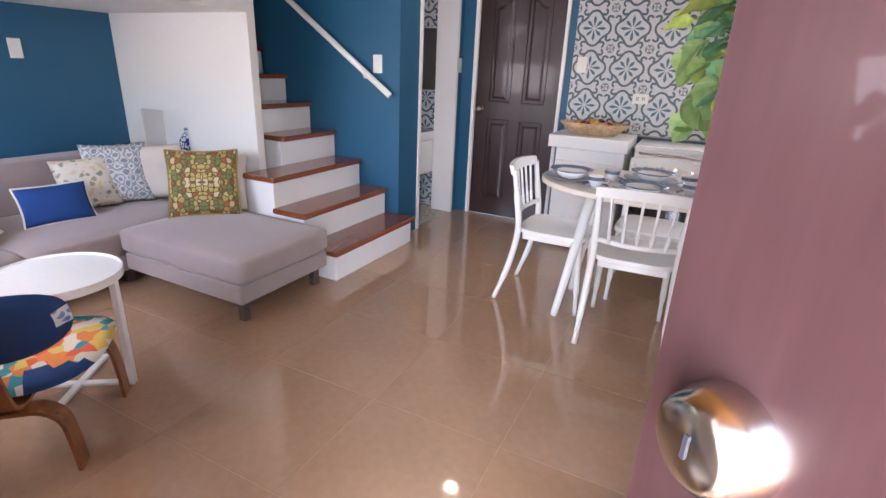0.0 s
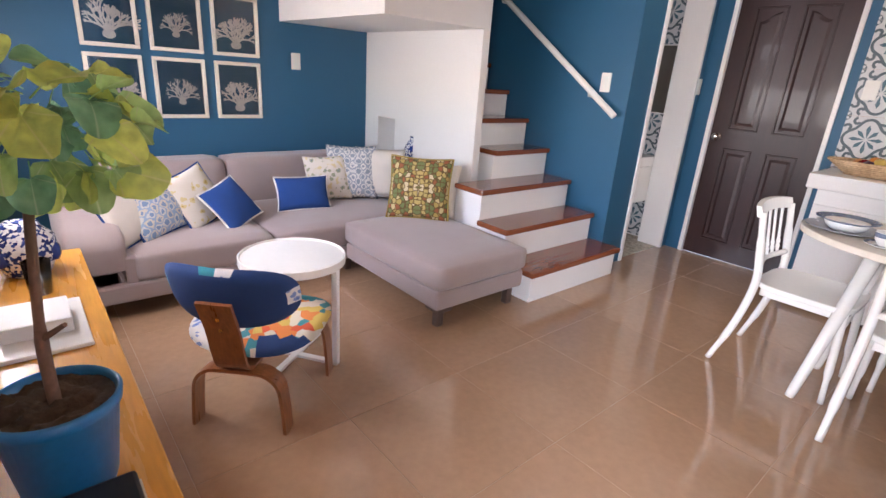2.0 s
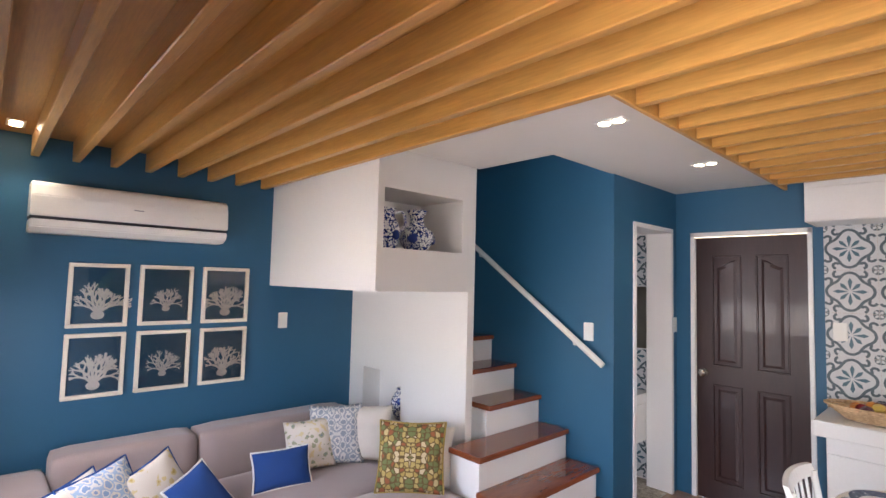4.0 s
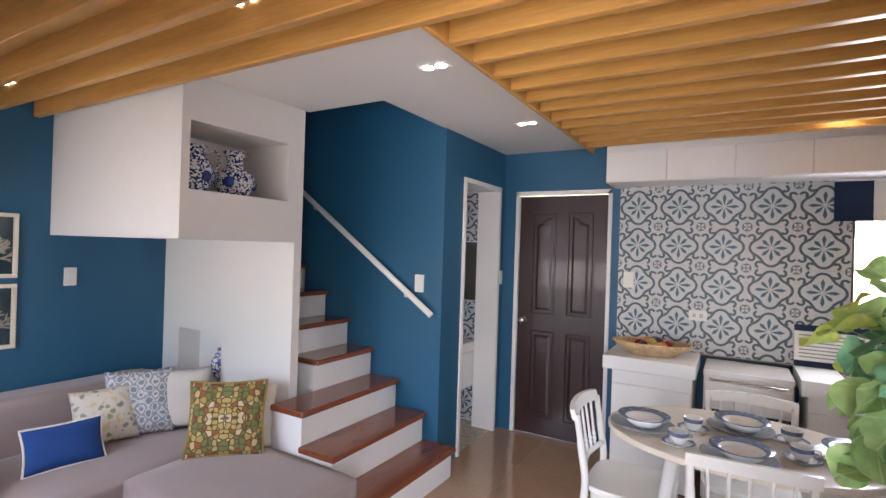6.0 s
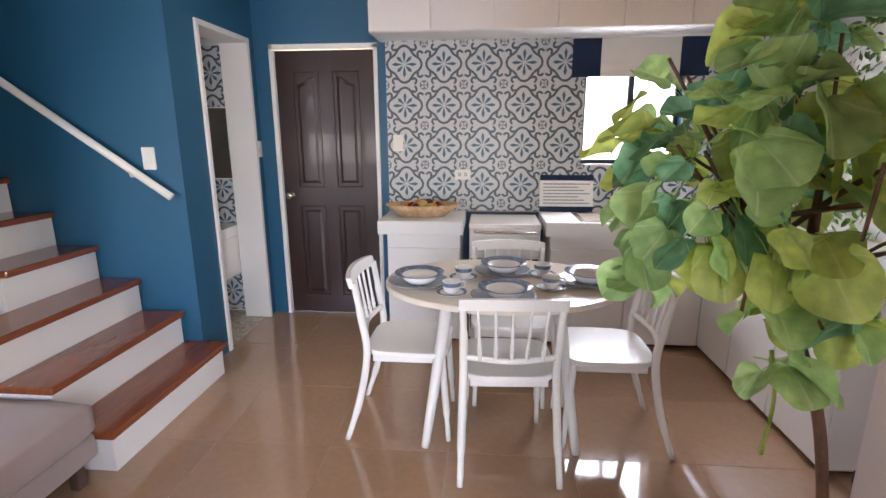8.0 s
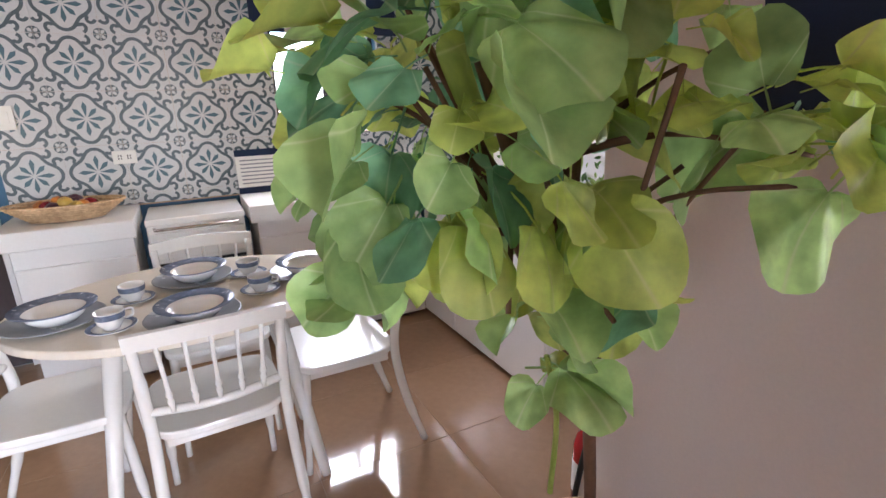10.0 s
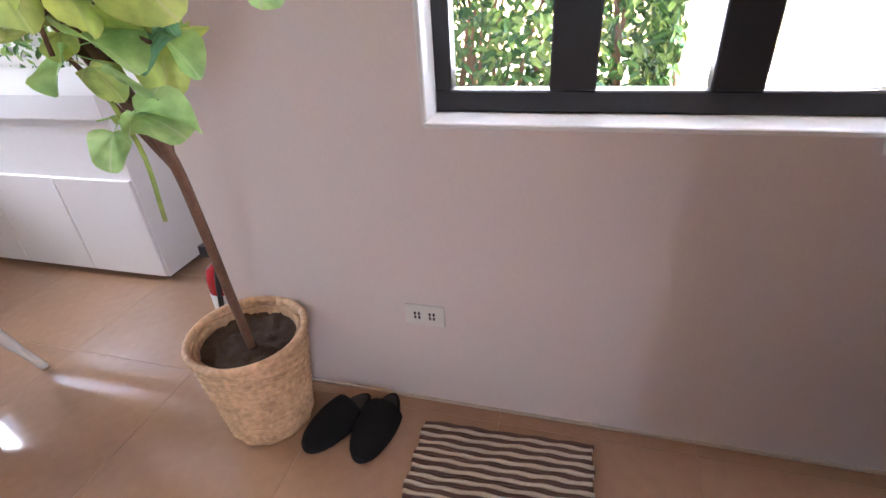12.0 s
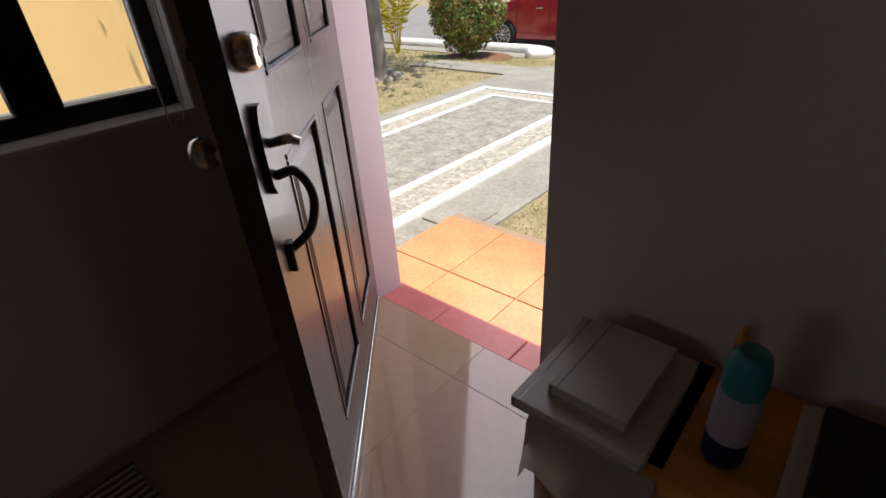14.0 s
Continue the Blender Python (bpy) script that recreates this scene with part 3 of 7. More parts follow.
dining = thing("dining_table", "oval white dining table on splayed round legs", "table", at=(0.405, 3.262, 0))
oval = [(0.545 * math.cos(2 * math.pi * i / 64), 0.40 * math.sin(2 * math.pi * i / 64)) for i in range(64)]
part("tabletop", prism(oval, 0.725, 0.752, bevel=0.005), TABLE_CREAM, dining)
part("apron", prism([(x * 0.62, y * 0.62) for x, y in oval], 0.69, 0.725), WHITE_GLOSS, dining)
for sx in (-1, 1):
    for sy in (-1, 1):
        part("leg", tube([(sx * 0.345, sy * 0.205 - 0.01, 0), (sx * 0.34, sy * 0.20 - 0.01, 0.03), (sx * 0.24, sy * 0.12, 0.725)], [0.018, 0.020, 0.030], 14), WHITE_GLOSS, dining, smooth=True)


# ---- kitchen ----
def base_cabinet(name, label, x0, y0, x1, y1, top_over, front, doors, height=0.765):
    c = thing(name, label, "cabinet", "kitchen base cabinets", at=((x0 + x1) / 2, (y0 + y1) / 2, 0))
    ox, oy = (x0 + x1) / 2, (y0 + y1) / 2
    part("body", box(x0 - ox, y0 - oy, 0.025, x1 - ox, y1 - oy, height, 0.003, 1), WHITE_SATIN, c)
    part("plinth", box(x0 - ox + 0.03, y0 - oy + 0.03, 0, x1 - ox - 0.03, y1 - oy - 0.0, 0.025), CONSOLE_DARK, c)
    n = doors
    for i in range(n):
        if front == "y":
            w = (x1 - x0) / n
            d = part("cabinet_door", box(x0 + w * i - ox + 0.004, y0 - oy - 0.018, 0.035, x0 + w * (i + 1) - ox - 0.004, y0 - oy - 0.001, height - 0.09, 0.003, 1), WHITE_SATIN, c)
        else:
            w = (y1 - y0) / n
            d = part("cabinet_door", box(x0 - ox - 0.018, y0 + w * i - oy + 0.004, 0.035, x0 - ox - 0.001, y0 + w * (i + 1) - oy - 0.004, height - 0.26, 0.003, 1), WHITE_SATIN, c)
    return c


base_cabinet("base_cabinet", "white painted base cabinet beside the service door", -0.33, 4.24, 0.16, 4.685, 0, "y", 1)
solid("worktop", box(-0.385, 4.19, 0.77, 0.18, 4.685, 0.86, 0.006), WHITE_SATIN, "thick off-white worktop slab", "worktop")
base_cabinet("base_cabinet", "white painted sink base cabinet", 0.75, 4.24, 1.74, 4.685, 0, "y", 2)
base_cabinet("base_cabinet", "off-white painted base cabinets along the kitchen side wall", 1.76, 2.98, 2.35, 4.24, 0, "x", 3)


# ---- windows ----
def window(name, label, along, plane, u0, u1, z0, z1, panes, depth=0.05, bar=0.05, mid=0.10):
    """A framed window in a wall opening; panes side by side."""
    w = thing(name, label, "window", kind="structure")

    def bx(ua, ub, za, zb, d0, d1, bev=0.004, bm=None):
        a = (ua, plane + d0, za, ub, plane + d1, zb) if along == "x" else (plane + d0, ua, za, plane + d1, ub, zb)
        return box(*a, bev, 1, bm=bm)

    b = bmesh.new()
    bx(u0, u1, z0, z0 + bar, 0, depth, bm=b)
    bx(u0, u1, z1 - bar, z1, 0, depth, bm=b)
    bx(u0, u0 + bar, z0 + bar, z1 - bar, 0, depth, bm=b)
    bx(u1 - bar, u1, z0 + bar, z1 - bar, 0, depth, bm=b)
    fr = part("window_frame", b, BLACK_METAL, w, "dark bronze metal frame")
    pw = (u1 - u0 - 2 * bar - mid * (panes - 1)) / panes
    for i in range(panes):
        a = u0 + bar + i * (pw + mid)
        if i:
            part("mullion", bx(a - mid, a, z0 + bar, z1 - bar, -0.008, depth - 0.006), BLACK_METAL, fr)
        g = part("pane", bx(a, a + pw, z0 + bar, z1 - bar, depth * 0.5, depth * 0.5 + 0.004, 0), GLASS, w, "clear glass pane")
        g.visible_shadow = False
    return w


window("window_1", "dark bronze framed three-light window", "y", 1.41, 0.568, 1.55, 0.902, 2.0, 3)
window("window_2", "dark framed kitchen window over the sink", "x", 4.80, 1.0, 1.68, 1.20, 1.95, 2, 0.04, 0.03, 0.04)
window("window_3", "dark framed living room window", "x", 0.25, -2.75, -1.15, 0.9, 2.0, 3, 0.05, 0.05, 0.08)
b = bmesh.new()
box(1.318, 0.570, 0.887, 1.41, 1.548, 0.901, 0.003, 1, bm=b)
box(1.318, 1.538, 0.901, 1.41, 1.5505, 1.99, 0.003, 1, bm=b)
box(1.318, 0.567, 0.901, 1.41, 0.580, 1.99, 0.003, 1, bm=b)
solid("window_reveal", b, WHITE_SATIN, "white painted window sill and reveal lining", "window sill", kind="structure")

NAVY = material("navy blue blind cloth", (0.010, 0.022, 0.060), 0.9, vary=0.2, scale=8, grain=400, bump=0.25)
LINEN = material("white linen blind cloth", (0.70, 0.66, 0.60), 0.9, vary=0.06, scale=6, grain=400, bump=0.25)


def blind(label, along, face, sgn, u0, u1, edge, z0, z1, bulge=0.03):
    """A raised roman blind: navy side bands, linen middle, soft horizontal folds at the bottom."""
    bl = thing("roman_blind", label, "blind")
    prof = []
    for i in range(25):
        t = i / 24
        z = z1 + (z0 - z1) * t
        d = 0.012 + bulge * max(0, (t - 0.45) / 0.55) * (0.6 + 0.4 * math.sin(t * 20))
        prof.append((d, z))

    def strip(ua, ub, mat, name, n=6):
        q = bmesh.new()
        rows = []
        for d, z in prof + [(0.004, z0 + 0.004), (0.004, z1)]:
            rows.append([])
            for j in range(n + 1):
                u = ua + (ub - ua) * j / n
                w = face + sgn * d
                rows[-1].append(q.verts.new((u, w, z) if along == "x" else (w, u, z)))
        for r, s in zip(rows, rows[1:]):
            for j in range(n):
                q.faces.new((r[j], r[j + 1], s[j + 1], s[j]))
        for j in (0, n):
            q.faces.new([r[j] for r in rows])
        part(name, q, mat, bl, smooth=False)

    strip(u0, u0 + edge, NAVY, "side_band")
    strip(u0 + edge, u1 - edge, LINEN, "panel")
    strip(u1 - edge, u1, NAVY, "side_band")
    b2 = box(u0, face + sgn * 0.001, z1, u1, face + sgn * 0.03, z1 + 0.03, 0.003, 1) if along == "x" else box(face + sgn * 0.001, u0, z1, face + sgn * 0.03, u1, z1 + 0.03, 0.003, 1)
    part("head_rail", b2, WHITE_SATIN, bl)
    return bl


blind("white linen roman blind with navy side bands, half raised", "y", 1.318, -1, 0.42, 1.93, 0.28, 1.33, 2.08)
blind("white linen roman blind with navy side bands over the kitchen window", "x", 4.675, -1, 0.90, 1.80, 0.19, 1.79, 2.04, 0.015)
blind("white linen roman blind with navy trim over the living room window", "x", 0.41, 1, -3.20, -0.95, 0.04, 1.40, 2.15, 0.10)
cord = bmesh.new()
tube(curve_points([(1.305, 0.60, 1.95), (1.30, 0.60, 1.3), (1.302, 0.61, 0.93), (1.306, 0.635, 0.885), (1.302, 0.66, 0.93), (1.302, 0.652, 1.6)], 8), 0.0018, 6, bm=cord)
solid("blind_cord", cord, PLASTIC, "white beaded pull cord of the blind", "cord")

# ---- outdoors ----
DRY = material("dry grass and bare soil", (0.40, 0.30, 0.185), 0.95, vary=0.35, scale=5, grain=70, bump=1.0, tint=(0.24, 0.23, 0.11))
CONCRETE = material("weathered concrete", (0.34, 0.315, 0.27), 0.9, vary=0.35, scale=3, grain=45, bump=0.6)
STAMPED = material("stamped grey concrete", (0.33, 0.305, 0.26), 0.9, vary=0.5, scale=9, grain=30, bump=1.0)
PEBBLE = material("pebble wash", (0.44, 0.40, 0.33), 0.9, vary=0.6, scale=26, grain=70, bump=1.5)
LINE_WHITE = material("worn white paint", (0.80, 0.79, 0.75), 0.8, vary=0.12, scale=14, grain=90, bump=0.3)
TERRA = material("orange terracotta tile", (0.60, 0.29, 0.13), 0.45, vary=0.22, scale=6, grain=50, bump=0.1, spread=0.08)
TERRA_RED = material("dark red step tile", (0.60, 0.17, 0.14), 0.4, vary=0.15, scale=6, grain=60, bump=0.05)
ROAD = material("grey street concrete", (0.27, 0.255, 0.235), 0.9, vary=0.2, scale=2, grain=60, bump=0.5)
YELLOW = material("yellow house render", (0.84, 0.58, 0.26), 0.85, vary=0.08, scale=1.2, grain=120, bump=0.3)
LEAF_HEDGE = material("hedge leaf", (0.075, 0.17, 0.025), 0.45, vary=0.4, scale=10, grain=60, bump=0.1, tint=(0.035, 0.09, 0.02))
LEAF_RED = material("croton leaf", (0.30, 0.17, 0.04), 0.45, vary=0.4, scale=8, grain=40, bump=0.1, tint=(0.10, 0.12, 0.02))
LEAF_YELLOW = material("yellow palm leaf", (0.50, 0.42, 0.04), 0.45, vary=0.3, scale=8, grain=40, bump=0.1)
CAR_RED = material("red car paint", (0.36, 0.008, 0.022), 0.18, vary=0.05, scale=3, bump=0, coat=1.0)
RUBBER = material("black tyre rubber", (0.015, 0.015, 0.016), 0.8, vary=0.2, scale=20, bump=0.2)
DARK_GLASS = material("dark car glass", (0.012, 0.014, 0.016), 0.05, bump=0, vary=0.05)


def ground_z(x, y):
    """The plot lies flat and falls away to the street."""
    t = max(0.0, min(1.0, (-y - 3.9) / 4.2))
    return -0.10 - 0.37 * t * t * (3 - 2 * t)


b = bmesh.new()
gx = [-900, -60, -20, -8] + [-4 + 0.5 * i for i in range(37)] + [16, 22, 40, 90, 900]
gy = [-900, -90, -40, -20, -14] + [-11 + 0.35 * i for i in range(50)] + [8, 12, 20, 60, 900]
inside = lambda x, y: -3.4 < x < 2.4 and 0.02 < y < 4.8
grid = {}
for i, x in enumerate(gx):
    for j, y in enumerate(gy):
        grid[i, j] = b.verts.new((x, y, ground_z(x, y) - 0.02 + (0.012 * noise.noise((x * 1.7, y * 1.7, 0)) if abs(x) < 16 and abs(y) < 14 else 0)))
for i in range(len(gx) - 1):
    for j in range(len(gy) - 1):
        b.faces.new((grid[i, j], grid[i + 1, j], grid[i + 1, j + 1], grid[i, j + 1]))
ground = solid("ground", b, DRY, "dry grass and bare soil around the house", "ground", kind="structure", smooth=True)


def sheet(name, x0, y0, x1, y1, lift, mat, label, cat, thick=0.06, step=0.3):
    """A slab that follows the ground."""
    q = bmesh.new()
    nx, ny = max(1, int((x1 - x0) / step)), max(1, int((y1 - y0) / step))
    top = [[q.verts.new((x0 + (x1 - x0) * i / nx, y0 + (y1 - y0) * j / ny, ground_z(x0, y0 + (y1 - y0) * j / ny) + lift)) for j in range(ny + 1)] for i in range(nx + 1)]
    for i in range(nx):
        for j in range(ny):
            q.faces.new((top[i][j], top[i + 1][j], top[i + 1][j + 1], top[i][j + 1]))
    got = bmesh.ops.extrude_face_region(q, geom=q.faces[:])
    bmesh.ops.translate(q, verts=[v for v in got["geom"] if isinstance(v, bmesh.types.BMVert)], vec=(0, 0, -thick))
    return solid(name, q, mat, label, cat, kind="structure")


sheet("driveway", 1.35, -7.0, 3.66, -0.02, 0.0, CONCRETE, "weathered concrete driveway", "driveway")
sheet("driveway_band", 1.80, -3.53, 3.42, -0.04, 0.006, PEBBLE, "pebble wash border band", "paving")
sheet("driveway_field", 2.14, -3.28, 3.12, -0.06, 0.010, STAMPED, "stamped grey concrete field", "paving")
for i, a in enumerate(((1.78, -3.58, 1.86, -0.04), (1.86, -3.58, 3.44, -3.50), (3.36, -3.50, 3.44, -0.04), (2.10, -3.30, 2.16, -0.06), (2.16, -3.30, 3.14, -3.25), (3.08, -3.25, 3.14, -0.06))):
    sheet("painted_line", *a, 0.016, LINE_WHITE, "worn white painted border line", "paint line", 0.02)
sheet("manhole_cover", 1.42, -0.98, 1.74, -0.68, 0.012, CONCRETE, "square concrete manhole cover set in the paving", "manhole", 0.03)
sheet("street", -30, -16.0, 40, -7.75, 0.02, ROAD, "grey concrete street", "road", step=2.5)
b = bmesh.new()
tube(curve_points([(9.0, -7.62, -0.40), (6.6, -7.62, -0.40), (5.3, -7.60, -0.40), (4.85, -7.45, -0.40), (4.75, -7.15, -0.37), (4.9, -6.85, -0.34)], 8), 0.10, 8, bm=b)
solid("kerb", b, LINE_WHITE, "white painted rounded kerb", "kerb", kind="structure", smooth=True)
sheet("side_walk", 4.95, -7.58, 14, -6.75, 0.0, CONCRETE, "pale concrete footpath beside the street", "pavement", step=1.5)
sheet("cross_walk", 3.60, -5.1, 5.4, -4.35, 0.0, CONCRETE, "concrete walkway past the garden", "pavement")

# porch
porch = solid("porch", box(-0.30, -0.75, -0.14, 1.53, -0.052, -0.030), GROUT, "terracotta tiled porch slab", "porch", kind="structure")
pm = {}
px, py = [-0.30, 0.09, 0.45, 0.81, 1.17, 1.53], [-0.75, -0.70, -0.25, -0.052]
for xa, xb in zip(px, px[1:]):
    for ya, yb in zip(py[1:], py[2:]):
        q = box(-(xb - xa) / 2 + 0.003, -(yb - ya) / 2 + 0.003, -0.01, (xb - xa) / 2 - 0.003, (yb - ya) / 2 - 0.003, 0, 0.002, 1)
        me = bpy.data.meshes.new("porch_tile")
        q.to_mesh(me)
        q.free()
        me.materials.append(TERRA)
        t = new("porch_tile", me)
        t.location, t.parent = ((xa + xb) / 2, (ya + yb) / 2, -0.022), porch
for xa, xb in ((0.40, 0.62), (0.62, 0.98), (0.98, 1.28)):
    q = box(xa + 0.002, -0.05, -0.06, xb - 0.002, 0.083, -0.006, 0.004, 1)
    solid("door_sill_tile", q, TERRA_RED, "dark red threshold tile", "tile", "threshold tiles", kind="structure")


def foliage(name, spots, size, mats, parent, label="", long=1.5, seed=1, curl=0.25):
    """Many small folded leaves at the spots (place, outward), joined into one mesh."""
    rnd = random.Random(seed)
    verts, faces, slots = [], [], []
    for p, n in spots:
        n = (Vector(n) + Vector((rnd.uniform(-1, 1), rnd.uniform(-1, 1), rnd.uniform(-0.6, 1.0))) * 0.8).normalized()
        u = n.cross(Vector((rnd.uniform(-1, 1), rnd.uniform(-1, 1), rnd.uniform(-1, 1)))).normalized()
        v = n.cross(u)
        s = size * rnd.uniform(0.6, 1.3)
        k = len(verts)
        p = Vector(p)
        for a, c, d in ((-0.5, 0, 0), (-0.1, 0.34, 0.12), (0.25, 0.26, 0.10), (0.5, 0, -0.1), (0.25, -0.26, 0.10), (-0.1, -0.34, 0.12), (0, 0, -0.02)):
            verts.append(p + u * a * s * long + v * c * s + n * d * s * curl * 4)
        for q in ((0, 6, 1), (1, 6, 2), (2, 6, 3), (3, 6, 4), (4, 6, 5), (5, 6, 0)):
            faces.append((k + q[0], k + q[1], k + q[2]))
        slots += [rnd.randrange(len(mats))] * 6
    me = bpy.data.meshes.new(name)
    me.from_pydata([tuple(v) for v in verts], [], faces)
    for m in mats:
        me.materials.append(m)
    me.polygons.foreach_set("material_index", slots)
    me.update()
    ob = new(name, me)
    ob.parent = parent
    if label:
        ob["label"] = label
    return ob


LEAF_H2 = material("light hedge leaf", (0.24, 0.36, 0.08), 0.42, vary=0.35, scale=10, grain=60, bump=0.1)
TWIG = material("hedge twig", (0.26, 0.15, 0.09), 0.9, vary=0.3, scale=20, grain=80, bump=0.3)
rnd = random.Random(5)
hedge = thing("hedge", "dense clipped green hedge with brown twigs outside the window", "hedge", at=(2.6, 2.9, -0.1))
spots = []
for i in range(36000):
    y, z = rnd.uniform(-2.0, 2.6), rnd.uniform(0.05, 2.1)
    side = rnd.random()
    x = -0.30 + 0.10 * noise.noise((0, y * 2.2, z * 2.2)) + rnd.random() ** 1.5 * 0.5
    n = (-1, 0, 0.2)
    if side < 0.16:
        y, n, x = -2.0 + 0.10 * noise.noise((3, z * 2.5, 1)) + rnd.random() * 0.1, (0, -1, 0.2), rnd.uniform(-0.3, 0.3)
    if side > 0.93:
        z, n = 2.1 + 0.08 * noise.noise((y * 2, x, 4)), (0, 0, 1)
    spots.append(((x, y, z), n))
foliage("leaves", spots, 0.034, [LEAF_HEDGE, LEAF_H2, LEAF_HEDGE], hedge, "small pointed green leaves", 1.7, 3)
for k in range(170):
    y0 = rnd.uniform(-1.9, 2.4)
    part("twig", tube(curve_points([(rnd.uniform(-0.1, 0.1), y0, 0), (rnd.uniform(-0.2, 0.1), y0 + rnd.uniform(-0.2, 0.2), 0.8), (rnd.uniform(-0.25, 0), y0 + rnd.uniform(-0.35, 0.35), rnd.uniform(1.3, 1.9))], 4), [0.012] * 5 + [0.007] * 4, 5), TWIG, hedge)

house = thing("neighbour_house", "yellow rendered neighbouring house", "house", at=(8.4, 1.0, -0.12))
part("wall", box(-1.3, -5.2, 0, 4.0, 6.0, 3.2, 0.01, 1), YELLOW, house)
part("roof", prism([(-1.7, -5.6), (4.4, -5.6), (4.4, 6.4), (-1.7, 6.4)], 3.2, 3.35), CONCRETE, house)
part("plinth", box(-1.34, -5.24, 0, 4.0, 6.0, 0.18), CONCRETE, house)

# tree by the drive, round shrub, golden palm
tree = thing("street_tree", "tree with a smooth grey trunk", "tree", at=(5.05, -3.45, -0.11))
TRUNK = material("grey bark", (0.23, 0.20, 0.18), 0.9, vary=0.25, scale=8, grain=60, bump=0.6)
part("trunk", tube(curve_points([(0.02, 0.0, -0.05), (0, 0, 0.12), (-0.02, 0.02, 0.8), (0.03, 0.0, 1.8), (0.0, 0.05, 2.8)], 5), [0.16, 0.135, 0.12, 0.11] + [0.10] * 17, 12), TRUNK, tree, smooth=True)
rnd = random.Random(8)
spots = []
for k in range(7):
    a = k * 0.9
    tip = Vector((1.3 * math.cos(a), 1.3 * math.sin(a), 3.6 + 0.35 * (k % 3)))
    part("limb", tube(curve_points([(0, 0.05, 2.6), tip * 0.5 + Vector((0, 0, 1.5)), tip], 4), [0.06] * 4 + [0.03] * 5, 7), TRUNK, tree)
    for i in range(420):
        d = Vector((rnd.gauss(0, 1), rnd.gauss(0, 1), rnd.gauss(0, 0.6)))
        spots.append((tip + d * 0.42, d))
foliage("crown", spots, 0.12, [LEAF_HEDGE, LEAF_H2], tree, "open leafy crown", 1.6, 4)
for k in range(9):
    a = k * 0.7
    b = bmesh.new()
    bmesh.ops.create_icosphere(b, subdivisions=2, radius=0.05 + 0.02 * (k % 3))
    for v in b.verts:
        v.co *= 1 + 0.25 * noise.noise(v.co * 20 + Vector((k, 0, 0)))
    b2 = b
    st = solid("border_stone", b2, CONCRETE, "pale stone at the foot of the tree", "stone", "border stones")
    st.location = (5.05 + 0.24 * math.cos(a), -3.45 + 0.24 * math.sin(a), -0.10)

shrub = thing("round_shrub", "clipped round shrub with reddish leaf tips", "shrub", at=(5.5, -5.93, ground_z(5.5, -5.93)))
rnd = random.Random(9)
spots = []
for i in range(11000):
    d = Vector((rnd.gauss(0, 1), rnd.gauss(0, 1), rnd.gauss(0, 1))).normalized()
    r = 0.60 * (1 + 0.16 * noise.noise(d * 3.0)) * rnd.uniform(0.72, 1.08)
    spots.append((Vector((0, 0, 0.78)) + Vector((d.x * r, d.y * r, d.z * r * 1.05)), d))
foliage("crown", spots, 0.042, [LEAF_HEDGE, LEAF_RED, LEAF_H2, LEAF_RED], shrub, "green leaves with coppery tips", 1.7, 6)
for k in range(7):
    part("stem", tube([(0.10 * math.cos(k), 0.10 * math.sin(k), -0.03), (0.28 * math.cos(k), 0.28 * math.sin(k), 0.6)], 0.018, 6), TWIG, shrub)
mulch = bmesh.new()
lathe([(0.0, 0.05), (0.45, 0.03), (0.75, -0.02)], 24, bm=mulch, close=False, m=Matrix.Translation((5.5, -5.93, ground_z(5.5, -5.93) - 0.01)))
solid("soil_bed", mulch, material("reddish mulch", (0.22, 0.11, 0.06), 0.95, vary=0.4, scale=20, grain=90, bump=1.0), "reddish soil bed under the shrub", "soil bed", kind="stuff")

palm = thing("golden_palm", "low yellow-leaved palm in the garden", "palm", at=(7.0, -5.7, ground_z(7, -5.7)))
rnd = random.Random(11)
for k in range(16):
    a = k * 2.4
    h, r = rnd.uniform(0.7, 1.3), rnd.uniform(0.3, 0.65)
    pts = curve_points([(0.03 * math.cos(a), 0.03 * math.sin(a), 0), (0.4 * r * math.cos(a), 0.4 * r * math.sin(a), h * 0.7), (r * math.cos(a), r * math.sin(a), h * 0.95)], 6)
    b = tube(pts, 0.008, 5)
    side = Vector((-math.sin(a), math.cos(a), 0))
    for i, p in enumerate(pts[4:]):
        for s in (-1, 1):
            q = bmesh.new()
            e = p + side * s * 0.16 + Vector((0.06 * math.cos(a), 0.06 * math.sin(a), 0.02))
            q.faces.new([q.verts.new(c) for c in (p, p.lerp(e, 0.5) + Vector((0, 0, 0.02)), e, p.lerp(e, 0.5) - Vector((0, 0, 0.015)))])
            put(b, q)
    part("frond", b, LEAF_YELLOW, palm)
stand = thing("plant_stand", "small white metal stand with pink and teal flower pots", "plant stand", at=(6.55, -3.7, -0.11))
for sx in (-0.3, 0.3):
    for sy in (-0.15, 0.15):
        part("leg", tube([(sx, sy, 0), (sx, sy, 0.95)], 0.012, 6), WHITE_SATIN, stand)
for z in (0.5, 0.95):
    part("shelf", box(-0.33, -0.18, z, 0.33, 0.18, z + 0.02, 0.003, 1), WHITE_SATIN, stand)
